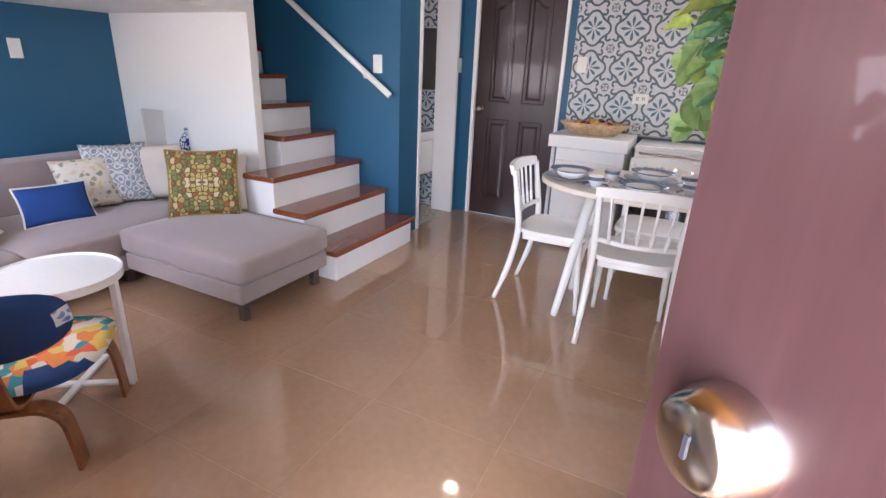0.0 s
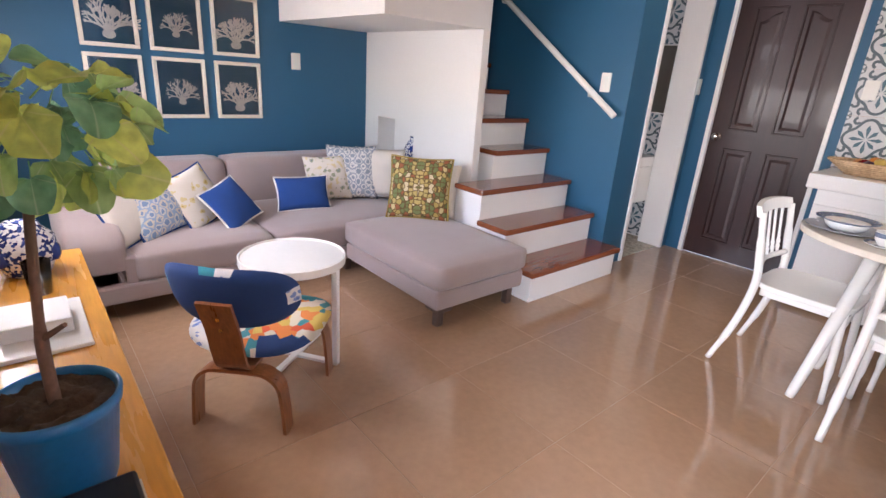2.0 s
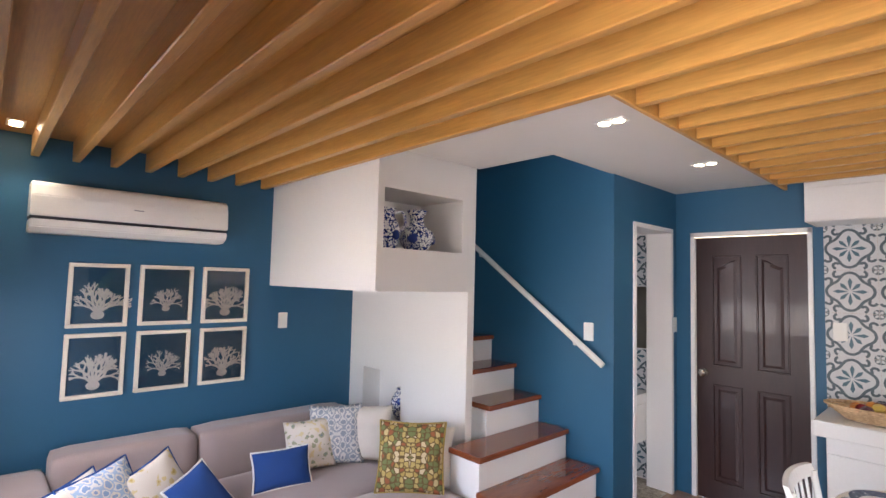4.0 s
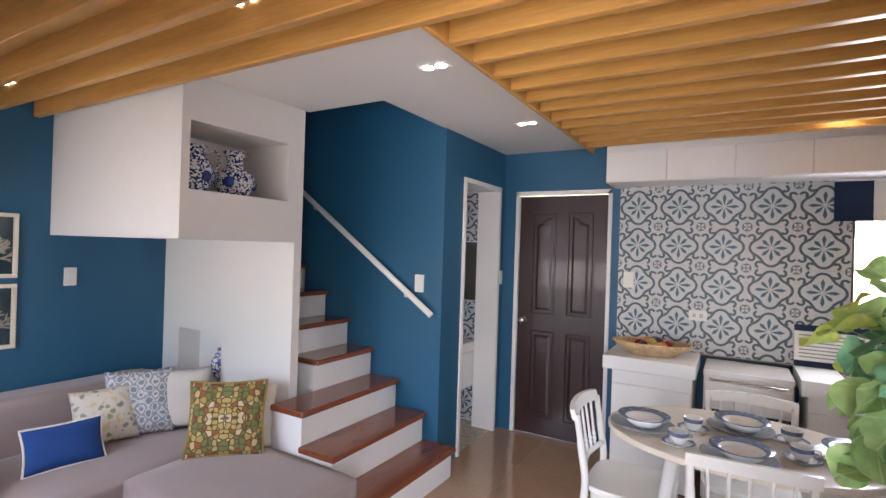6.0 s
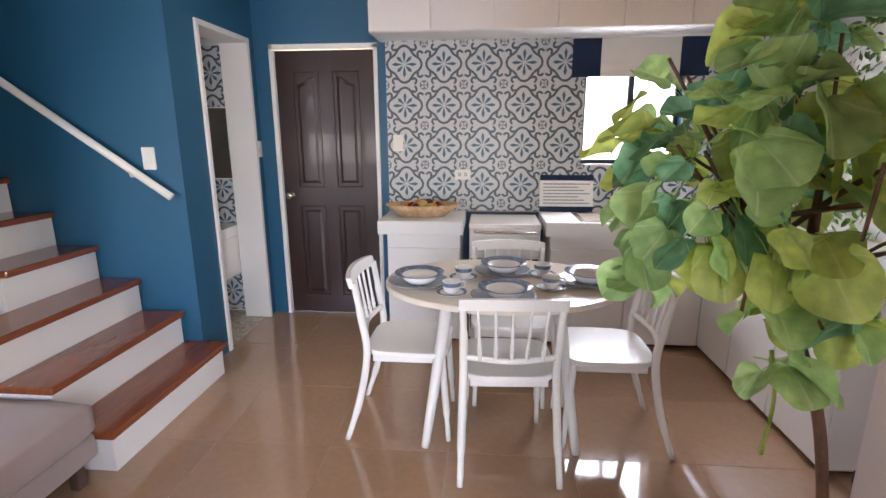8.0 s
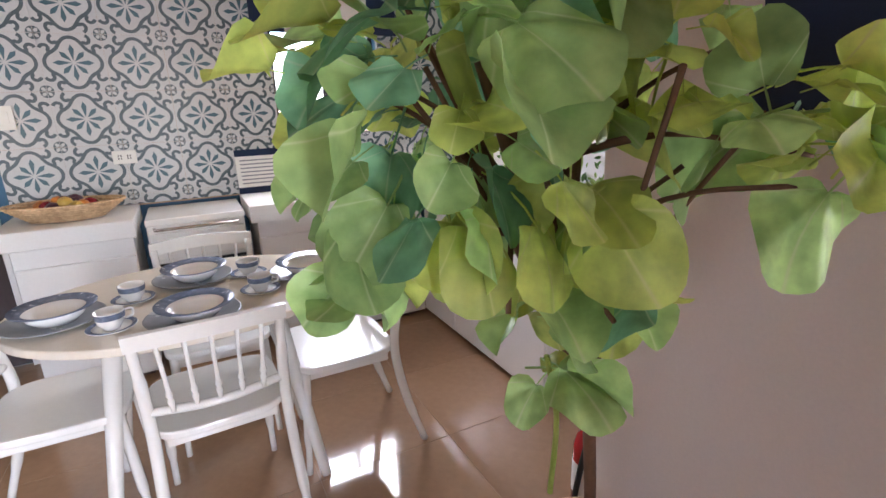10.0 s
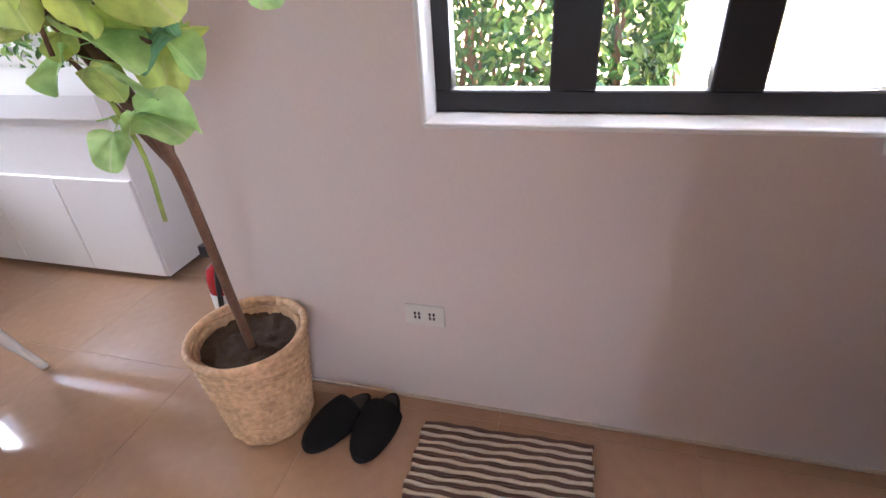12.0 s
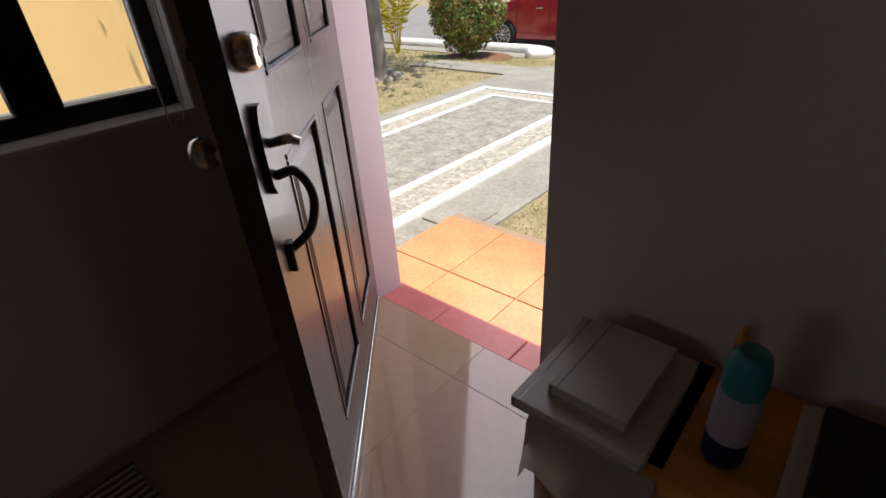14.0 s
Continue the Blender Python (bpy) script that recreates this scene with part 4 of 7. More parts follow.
for k, (x, z, col) in enumerate(((-0.18, 0.97, (0.55, 0.05, 0.22)), (0.05, 0.97, (0.50, 0.06, 0.30)), (0.22, 0.97, (0.6, 0.1, 0.2)), (-0.1, 0.52, (0.03, 0.30, 0.35)), (0.15, 0.52, (0.03, 0.30, 0.35)))):
    pt = solid("flower_pot", lathe([(0.0, 0), (0.06, 0), (0.08, 0.13), (0.085, 0.13), (0.085, 0.15), (0.0, 0.14)], 14, close=False), material("pot glaze", col, 0.4), "small coloured plastic flower pot", "pot", "pots on the stand", smooth=True)
    pt.location = (6.55 + x, -3.7, -0.11 + z)

# grass tufts in the garden
rnd = random.Random(13)
verts, faces = [], []
for i in range(26000):
    x, y = rnd.uniform(3.7, 8.5), rnd.uniform(-6.7, -2.2)
    if -5.15 < y < -4.3 and x < 5.4:
        continue
    if i < 7000:
        x, y = rnd.uniform(0.2, 1.33), rnd.uniform(-4.5, -0.7)
    z = ground_z(x, y) - 0.02
    a, h = rnd.uniform(0, 6.3), rnd.uniform(0.015, 0.045)
    k = len(verts)
    dx, dy = 0.004 * math.cos(a), 0.004 * math.sin(a)
    verts += [(x - dx, y - dy, z + 0.012), (x + dx, y + dy, z + 0.012), (x - dy * rnd.uniform(2, 6), y + dx * rnd.uniform(2, 6), z + h)]
    faces.append((k, k + 1, k + 2))
me = bpy.data.meshes.new("grass")
me.from_pydata(verts, [], faces)
me.materials.append(material("straw and green grass", (0.42, 0.38, 0.15), 0.8, vary=0.4, scale=2, grain=30, bump=0, tint=(0.20, 0.27, 0.07)))
tagged(new("grass", me), "short patchy yellow-green grass", "grass", kind="stuff")


# parked car: side outline lofted across the width, seen from its side
def make_car():
    car = thing("car", "red parked saloon car with silver alloy wheels", "car", at=(4.0, -8.0, ground_z(4, -8) + 0.02))
    S = 0.86
    side = [(-1.0, 0.30), (-0.95, 0.55), (-0.92, 0.85), (-0.80, 0.98), (-0.2, 1.02), (0.35, 1.42), (1.5, 1.46), (2.25, 1.02), (3.15, 0.90), (3.35, 0.70), (3.38, 0.32), (3.05, 0.20), (-0.7, 0.20)]
    b = bmesh.new()
    rows = []
    for y, inset, hz in ((0.0, 0.03, 0.0), (-0.05, 0.0, 0.0), (-0.75, 0.0, 0.02), (-1.55, 0.0, 0.0), (-1.62, 0.03, 0.0)):
        rows.append([b.verts.new((S * (x + (inset if x < 1 else -inset)), S * (y - (0.18 if z > 1.1 and y > -0.5 else 0) + (0.18 if z > 1.1 and y < -1 else 0)), S * (z + hz))) for x, z in side])
    n = len(side)
    for r, s in zip(rows, rows[1:]):
        for i in range(n):
            b.faces.new((r[i], r[(i + 1) % n], s[(i + 1) % n], s[i]))
    for row in (rows[0], rows[-1]):
        b.faces.new([row[i] for i in (0, 1, 2, 3, 4, 7, 8, 9, 10, 11, 12)])
        b.faces.new([row[i] for i in (4, 5, 6, 7)])
    bmesh.ops.recalc_face_normals(b, faces=b.faces)
    body = part("body", b, CAR_RED, car)
    mod = body.modifiers.new("soft", "BEVEL")
    mod.width, mod.segments, mod.limit_method = 0.035, 3, "ANGLE"
    glass = prism([(0.18, 1.05), (0.45, 1.36), (1.45, 1.40), (2.0, 1.05)], 0, 0.012)
    bmesh.ops.transform(glass, matrix=Matrix.Translation((0, 0.012 * S, 0)) @ Matrix.Scale(S, 4) @ Matrix.Rotation(radians(90), 4, "X"), verts=glass.verts)
    for v in glass.verts:
        v.co.y += 0.006 - max(0, v.co.z - 1.02 * S) * 0.45
    part("window", glass, DARK_GLASS, car)
    for x in (0.45, 1.35, 2.2):
        part("door_seam", box(S * x - 0.004, -0.03, S * 0.32, S * x + 0.004, 0.003, S * 0.98), RUBBER, car)
    part("side_moulding", box(S * 0.5, -0.02, S * 0.30, S * 2.1, 0.008, S * 0.34, 0.003, 1), CAR_RED, car)
    for x in (0.62, 1.50):
        part("door_handle", tube([(S * x, 0.004, S * 0.86), (S * (x + 0.03), 0.03, S * 0.865), (S * (x + 0.15), 0.03, S * 0.865), (S * (x + 0.18), 0.004, S * 0.86)], 0.012, 8), CHROME, car, "chrome door handle", smooth=True)
    part("mirror", rounded(S * 2.15, 0.0, S * 1.0, S * 2.32, 0.12, S * 1.12, 0.03), CAR_RED, car, smooth=True)
    for wx in (0.0, 2.55):
        for wy in (0.02, -1.40):
            arch = lathe([(0.0, 0), (0.34, 0), (0.34, 0.06), (0.0, 0.06)], 28, close=False, m=Matrix.Translation((S * wx, wy - 0.055, S * 0.30)) @ Matrix.Rotation(radians(-90), 4, "X") @ Matrix.Scale(S, 4))
            part("wheel_arch", arch, RUBBER, car)
            ty = lathe([(0.20, -0.09), (0.27, -0.10), (0.305, -0.07), (0.31, 0.0), (0.305, 0.07), (0.27, 0.10), (0.20, 0.09)], 32, m=Matrix.Translation((S * wx, wy - 0.06, S * 0.295)) @ Matrix.Rotation(radians(-90), 4, "X") @ Matrix.Scale(S, 4))
            tyre = part("wheel", ty, RUBBER, car, "black tyre", smooth=True)
            rim = bmesh.new()
            lathe([(0.20, 0.085), (0.215, 0.10), (0.20, 0.105), (0.185, 0.08)], 32, bm=rim, close=False)
            for k in range(10):
                a = k * math.pi / 5
                for da in (-0.12, 0.12):
                    tube([(0.03 * math.cos(a), 0.03 * math.sin(a), 0.10), (0.195 * math.cos(a + da), 0.195 * math.sin(a + da), 0.095)], 0.011, 5, bm=rim)
            lathe([(0.0, 0.11), (0.04, 0.108), (0.045, 0.09)], 16, bm=rim, close=False)
            bmesh.ops.transform(rim, matrix=Matrix.Translation((S * wx, wy - 0.06, S * 0.295)) @ Matrix.Rotation(radians(-90), 4, "X") @ Matrix.Scale(S, 4), verts=rim.verts)
            part("rim", rim, CHROME, tyre, "silver spoked alloy rim", smooth=True)
    return car


car = make_car()


# ---- potted plants ----
def broad_leaf(size, seed):
    """A round, lobed leaf with a raised midrib and cupped, wavy blade; stalk end at the origin, blade along +x."""
    rnd = random.Random(seed)
    b = bmesh.new()
    n, rings = 22, 4
    ph = rnd.uniform(0, 6)
    cup, droop, wave = rnd.uniform(-0.3, 1.0), rnd.uniform(0.0, 1.1), rnd.uniform(0.03, 0.11)
    centre = b.verts.new((0.10 * size, 0, 0))
    prev = None
    rows = []
    for k in range(1, rings + 1):
        t = k / rings
        row = []
        for i in range(n):
            a = 2 * math.pi * i / n
            r = 0.5 * (1 + 0.05 * math.sin(3 * a + ph) + 0.03 * math.sin(5 * a))
            notch = 0.34 * math.exp(-((abs(a - math.pi)) / 0.30) ** 2)
            r *= 1 - notch
            x = 0.46 + r * math.cos(a) * 1.02
            y = r * math.sin(a) * 1.0
            x, y = 0.10 + (x - 0.10) * t, y * t
            z = cup * (y * y) * 1.6 - droop * x * x * 0.6 + wave * t * math.sin(4 * a + ph) + 0.012 * abs(math.sin(2.5 * a)) * t
            row.append(b.verts.new((x * size, y * size, z * size)))
        rows.append(row)
    for i in range(n):
        b.faces.new((centre, rows[0][i], rows[0][(i + 1) % n]))
    for r, s in zip(rows, rows[1:]):
        for i in range(n):
            b.faces.new((r[i], s[i], s[(i + 1) % n], r[(i + 1) % n]))
    tube([(0.12 * size, 0, 0.002 * size), (-0.12 * size, 0.01 * size, -0.02 * size), (-0.42 * size, 0, -0.10 * size)], [0.012 * size, 0.014 * size, 0.017 * size], 5, bm=b)
    return b


def leaf_material(name, a, c, vein):
    """Two-tone leaf: lighter ribs from the stalk and a mottled blade."""
    m = material(name, a, 0.42, vary=0.3, scale=9, grain=40, bump=0.1, tint=c, spread=0.22)
    n, l = m.node_tree.nodes, m.node_tree.links
    bsdf = n["Principled BSDF"]
    bsdf.inputs["Subsurface Weight"].default_value = 0.0
    col = bsdf.inputs["Base Color"].links[0].from_socket
    tc, sep, at2, mul, sn, pw, mix = (n.new(k) for k in ("ShaderNodeTexCoord", "ShaderNodeSeparateXYZ", "ShaderNodeMath", "ShaderNodeMath", "ShaderNodeMath", "ShaderNodeMath", "ShaderNodeMix"))
    l.new(tc.outputs["Object"], sep.inputs[0])
    at2.operation, mul.operation, sn.operation, pw.operation, mix.data_type = "ARCTAN2", "MULTIPLY", "COSINE", "POWER", "RGBA"
    l.new(sep.outputs["Y"], at2.inputs[0])
    l.new(sep.outputs["X"], at2.inputs[1])
    l.new(at2.outputs[0], mul.inputs[0])
    mul.inputs[1].default_value = 7.0
    l.new(mul.outputs[0], sn.inputs[0])
    mx = n.new("ShaderNodeMath")
    mx.operation = "MAXIMUM"
    mx.inputs[1].default_value = 0.0
    l.new(sn.outputs[0], mx.inputs[0])
    l.new(mx.outputs[0], pw.inputs[0])
    pw.inputs[1].default_value = 60.0
    sc = n.new("ShaderNodeMath")
    sc.operation = "MULTIPLY"
    sc.inputs[1].default_value = 0.55
    l.new(pw.outputs[0], sc.inputs[0])
    l.new(sc.outputs[0], mix.inputs[0])
    l.new(col, mix.inputs[6])
    mix.inputs[7].default_value = (*vein, 1)
    l.new(mix.outputs[2], bsdf.inputs["Base Color"])
    trans, ms = n.new("ShaderNodeBsdfTranslucent"), n.new("ShaderNodeMixShader")
    l.new(mix.outputs[2], trans.inputs[0])
    ms.inputs[0].default_value = 0.5
    l.new(bsdf.outputs[0], ms.inputs[1])
    l.new(trans.outputs[0], ms.inputs[2])
    l.new(ms.outputs[0], n["Material Output"].inputs[0])
    return m


LEAF_MATS = [leaf_material("round leaf green", (0.46, 0.64, 0.25), (0.29, 0.51, 0.19), (0.66, 0.74, 0.44)),
             leaf_material("round leaf deep green, also inner shade", (0.23, 0.45, 0.26), (0.11, 0.30, 0.17), (0.48, 0.62, 0.42)),
             leaf_material("round leaf yellow-green", (0.60, 0.68, 0.18), (0.42, 0.57, 0.15), (0.70, 0.72, 0.34))]
# the dark olive also paints shade into the heart of the crown
OLIVE_MATS = [leaf_material("olive leaf", (0.29, 0.40, 0.08), (0.19, 0.31, 0.06), (0.36, 0.44, 0.12)), leaf_material("dark olive leaf, also inner shade", (0.16, 0.26, 0.05), (0.09, 0.18, 0.035), (0.2, 0.3, 0.08)), leaf_material("light olive leaf", (0.40, 0.46, 0.08), (0.26, 0.35, 0.06), (0.5, 0.52, 0.16))]


def leafy_crown(plant, centre, radius, count, size, seed, stems, mats=LEAF_MATS, squash=(1, 1, 1), lift=0.0):
    rnd = random.Random(seed)
    meshes = []
    for k in range(9):
        q = broad_leaf(size * (0.58 + 0.095 * k), seed * 10 + k)
        me = bpy.data.meshes.new("leaf")
        q.to_mesh(me)
        q.free()
        me.materials.append(mats[0])
        me.shade_smooth()
        meshes.append(me)
    made = {}
    for i in range(count):
        d = Vector((rnd.gauss(0, 1), rnd.gauss(0, 1), rnd.gauss(0, 1))).normalized()
        r = radius * rnd.uniform(0.35, 1.0) ** 0.6
        p = Vector(centre) + Vector((d.x * r * squash[0], d.y * r * squash[1], d.z * r * squash[2]))
        # large crowns: inner leaves all take the dark material, shade between leaves as colour
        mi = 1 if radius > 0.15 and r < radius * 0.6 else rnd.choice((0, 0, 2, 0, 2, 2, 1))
        me = meshes[rnd.randrange(9)]
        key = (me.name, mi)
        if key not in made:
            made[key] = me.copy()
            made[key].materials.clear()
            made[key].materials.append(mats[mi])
        ob = new("leaf", made[key])
        ob.parent = plant
        out = (d + Vector((rnd.uniform(-0.5, 0.5), rnd.uniform(-0.5, 0.5), rnd.uniform(-0.9, 0.1)))).normalized()
        up = (d * 0.9 + Vector((0, 0, 0.6)) + Vector((rnd.uniform(-0.5, 0.5), rnd.uniform(-0.5, 0.5), rnd.uniform(-0.3, 0.4)))).normalized()
        y = up.cross(out).normalized()
        z = out.cross(y).normalized()
        m = Matrix((out, y, z)).transposed().to_4x4()
        m.translation = p - out * size * 0.35
        ob.matrix_local = m
    return plant


# tall plant in a straw basket by the east wall
tall = thing("potted_tree", "tall round-leaved plant leaning out of a straw basket", "potted plant", at=(1.155, 2.07, 0))
basket = bmesh.new()
weave = []
for k in range(26):
    z = 0.012 + 0.0125 * k
    r0 = 0.118 + 0.040 * (z / 0.33)
    ring = [(r0 * math.cos(2 * math.pi * i / 72) * (1 + 0.022 * math.cos(12 * 2 * math.pi * i / 72 + math.pi * (k % 2))), r0 * math.sin(2 * math.pi * i / 72) * (1 + 0.022 * math.cos(12 * 2 * math.pi * i / 72 + math.pi * (k % 2))), z + 0.0015 * noise.noise((i * 0.3, k, 0))) for i in range(73)]
    weave.append(ring)
for ring in weave:
    tube(ring, 0.0078, 6, bm=basket)
pot = part("basket", basket, WICKER, tall, "woven straw basket", smooth=True)
part("liner", lathe([(0.0, 0.004), (0.108, 0.004), (0.146, 0.325), (0.138, 0.325), (0.130, 0.27), (0.0, 0.27)], 40, close=False), WICKER, pot)
part("rim", tube([(0.162 * math.cos(2 * math.pi * i / 48), 0.162 * math.sin(2 * math.pi * i / 48), 0.335) for i in range(49)], 0.011, 8), WICKER, pot, smooth=True)
soil = bmesh.new()
bmesh.ops.create_grid(soil, x_segments=28, y_segments=28, size=0.138)
for v in soil.verts:
    if v.co.length > 0.139:
        v.co = v.co.normalized() * 0.139
    v.co.z = 0.303 + 0.012 * noise.noise(v.co * 30) + 0.008 * noise.noise(v.co * 80)
part("soil", soil, SOIL, tall, "dark potting soil", smooth=True)
trunk = curve_points([(-0.012, -0.014, 0.28), (-0.09, -0.075, 0.53), (-0.17, -0.14, 0.78), (-0.255, -0.205, 0.975), (-0.35, -0.225, 1.18), (-0.43, -0.22, 1.40)], 6)
part("trunk", tube(trunk, [0.0125 - 0.00015 * i for i in range(len(trunk))], 10), BARK, tall, smooth=True)
# boughs: a full head, a bough reaching out to one side, hanging tufts below
BOUGHS = [((-0.46, -0.20, 1.375), 0.19, 125, 0.072), ((-0.38, -0.24, 1.49), 0.13, 30, 0.076), ((-0.27, -0.32, 1.42), 0.09, 14, 0.082), ((-0.20, -0.38, 1.33), 0.085, 12, 0.090),
          ((-0.145, -0.41, 1.30), 0.055, 12, 0.078), ((-0.33, -0.29, 1.25), 0.05, 7, 0.080), ((-0.30, -0.32, 1.15), 0.035, 5, 0.082), ((-0.38, -0.25, 1.14), 0.06, 9, 0.075), ((-0.36, -0.26, 1.04), 0.04, 5, 0.070), ((-0.56, -0.17, 1.20), 0.05, 8, 0.060)]
rnd = random.Random(21)
for k, (c, rad, count, size) in enumerate(BOUGHS):
    for i in range(1 + count // 12):
        s = trunk[min(len(trunk) - 2, 16 + (5 * k + 3 * i) % 12)]
        e = Vector(c) + Vector((rnd.gauss(0, rad * 0.5), rnd.gauss(0, rad * 0.5), rnd.gauss(0, rad * 0.5)))
        part("branch", tube(curve_points([s, s.lerp(e, 0.5) + Vector((0, 0, 0.03)), e], 5), [0.005] * 5 + [0.003] * 6, 6), BARK, tall, smooth=True)
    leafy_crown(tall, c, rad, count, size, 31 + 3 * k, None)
part("aerial_shoot", tube(curve_points([(-0.37, -0.26, 1.08), (-0.36, -0.27, 1.0), (-0.37, -0.275, 0.90)], 5), 0.0035, 6), LEAF_MATS[2], tall, "pale green hanging shoot", smooth=True)

# smaller plant in a blue pot on the console
small = thing("potted_plant", "round-leaved plant in a blue glazed pot", "potted plant", at=(-0.395, 0.545, 0.591))
part("pot", lathe([(0.0, 0.0), (0.058, 0.0), (0.064, 0.018), (0.081, 0.150), (0.086, 0.154), (0.088, 0.17), (0.083, 0.175), (0.079, 0.166), (0.077, 0.135), (0.0, 0.132)], 40, close=False), BLUE_GLAZE, small, smooth=True)
soil = bmesh.new()
bmesh.ops.create_grid(soil, x_segments=22, y_segments=22, size=0.077)
for v in soil.verts:
    if v.co.length > 0.077:
        v.co = v.co.normalized() * 0.077
    v.co.z = 0.163 + 0.012 * noise.noise(v.co * 40) + 0.008 * noise.noise(v.co * 110)
part("soil", soil, SOIL, small, "crumbly brown soil", smooth=True)
st = curve_points([(0, 0, 0.16), (-0.02, 0.0, 0.26), (-0.05, 0.01, 0.38), (-0.12, 0.02, 0.47)], 5)
part("trunk", tube(st, [0.009] * 6 + [0.007] * 10, 8), BARK, small, smooth=True)
part("branch", tube([st[5], st[5] + Vector((0.03, 0.03, 0.03))], [0.006, 0.004], 6), BARK, small)
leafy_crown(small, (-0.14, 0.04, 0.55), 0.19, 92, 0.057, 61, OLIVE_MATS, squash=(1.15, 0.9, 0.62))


# ---- patterned cloths ----
def pattern_material(name, colours, kind, scale, rough=0.9):
    """Woven or printed cloth: colours picked by a lattice, a scatter of blossoms or a patchwork of cells."""
    m = bpy.data.materials.new(name)
    m.use_nodes = True
    n, l = m.node_tree.nodes, m.node_tree.links
    b = n["Principled BSDF"]
    b.inputs["Roughness"].default_value = rough
    tc = n.new("ShaderNodeTexCoord")
    ramp = n.new("ShaderNodeValToRGB")
    ramp.color_ramp.interpolation = "CONSTANT"
    els = ramp.color_ramp.elements
    while len(els) < len(colours):
        els.new(0.5)
    for i, c in enumerate(colours):
        els[i].position = i / len(colours)
        els[i].color = (*c, 1)
    if kind == "patch":
        v = n.new("ShaderNodeTexVoronoi")
        v.inputs["Scale"].default_value = scale
        l.new(tc.outputs["Object"], v.inputs["Vector"])
        sep = n.new("ShaderNodeSeparateColor")
        l.new(v.outputs["Color"], sep.inputs[0])
        l.new(sep.outputs[0], ramp.inputs[0])
    elif kind == "mirror":
        fold, v, edge = n.new("ShaderNodeVectorMath"), n.new("ShaderNodeTexVoronoi"), n.new("ShaderNodeTexVoronoi")
        fold.operation, edge.feature = "ABSOLUTE", "DISTANCE_TO_EDGE"
        l.new(tc.outputs["Object"], fold.inputs[0])
        for q in (v, edge):
            q.inputs["Scale"].default_value, q.inputs["Randomness"].default_value = scale, 0.8
            l.new(fold.outputs[0], q.inputs["Vector"])
        sep, lift, gate, both = n.new("ShaderNodeSeparateColor"), n.new("ShaderNodeMath"), n.new("ShaderNodeMath"), n.new("ShaderNodeMath")
        l.new(v.outputs["Color"], sep.inputs[0])
        lift.operation, gate.operation, both.operation = "MULTIPLY_ADD", "GREATER_THAN", "MULTIPLY"
        lift.inputs[1].default_value, lift.inputs[2].default_value, gate.inputs[1].default_value = 0.84, 0.15, 0.09
        l.new(sep.outputs[0], lift.inputs[0])
        l.new(edge.outputs["Distance"], gate.inputs[0])
        l.new(lift.outputs[0], both.inputs[0])
        l.new(gate.outputs[0], both.inputs[1])
        l.new(both.outputs[0], ramp.inputs[0])
    elif kind == "floral":
        v, w = n.new("ShaderNodeTexVoronoi"), n.new("ShaderNodeTexNoise")
        v.inputs["Scale"].default_value, w.inputs["Scale"].default_value = scale, scale * 1.6
        l.new(tc.outputs["Object"], v.inputs["Vector"])
        l.new(tc.outputs["Object"], w.inputs["Vector"])
        a = n.new("ShaderNodeMath")
        a.operation = "MULTIPLY_ADD"
        l.new(v.outputs["Distance"], a.inputs[0])
        a.inputs[1].default_value = 0.95
        k = n.new("ShaderNodeMath")
        k.operation = "MULTIPLY_ADD"
        l.new(w.outputs[0], k.inputs[0])
        k.inputs[1].default_value, k.inputs[2].default_value = 0.9, -0.35
        l.new(k.outputs[0], a.inputs[2])
        l.new(a.outputs[0], ramp.inputs[0])
    else:
        sep = n.new("ShaderNodeSeparateXYZ")
        l.new(tc.outputs["Object"], sep.inputs[0])
        w = n.new("ShaderNodeTexNoise")
        w.inputs["Scale"].default_value = scale * 0.6
        l.new(tc.outputs["Object"], w.inputs["Vector"])
        waves = []
        for sa in (1, -1):
            s1, s2 = n.new("ShaderNodeMath"), n.new("ShaderNodeMath")
            s1.operation, s2.operation = "MULTIPLY_ADD", "SINE"
            l.new(sep.outputs["X"], s1.inputs[0])
            s1.inputs[1].default_value = sa * scale
            pz = n.new("ShaderNodeMath")
            pz.operation = "MULTIPLY"
            l.new(sep.outputs["Y"], pz.inputs[0])
            pz.inputs[1].default_value = scale
            l.new(pz.outputs[0], s1.inputs[2])
            l.new(s1.outputs[0], s2.inputs[0])
            waves.append(s2)
        p = n.new("ShaderNodeMath")
        p.operation = "MULTIPLY"
        l.new(waves[0].outputs[0], p.inputs[0])
        l.new(waves[1].outputs[0], p.inputs[1])
        q = n.new("ShaderNodeMath")
        q.operation = "MULTIPLY_ADD"
        l.new(p.outputs[0], q.inputs[0])
        q.inputs[1].default_value = 0.42
        l.new(w.outputs[0], q.inputs[2])
        l.new(q.outputs[0], ramp.inputs[0])
    l.new(ramp.outputs[0], b.inputs["Base Color"])
    weave, bp = n.new("ShaderNodeTexNoise"), n.new("ShaderNodeBump")
    weave.inputs["Scale"].default_value = 420
    l.new(tc.outputs["Object"], weave.inputs["Vector"])
    bp.inputs["Strength"].default_value, bp.inputs["Distance"].default_value = 0.3, 0.003
    l.new(weave.outputs[0], bp.inputs["Height"])
    l.new(bp.outputs[0], b.inputs["Normal"])
    return m


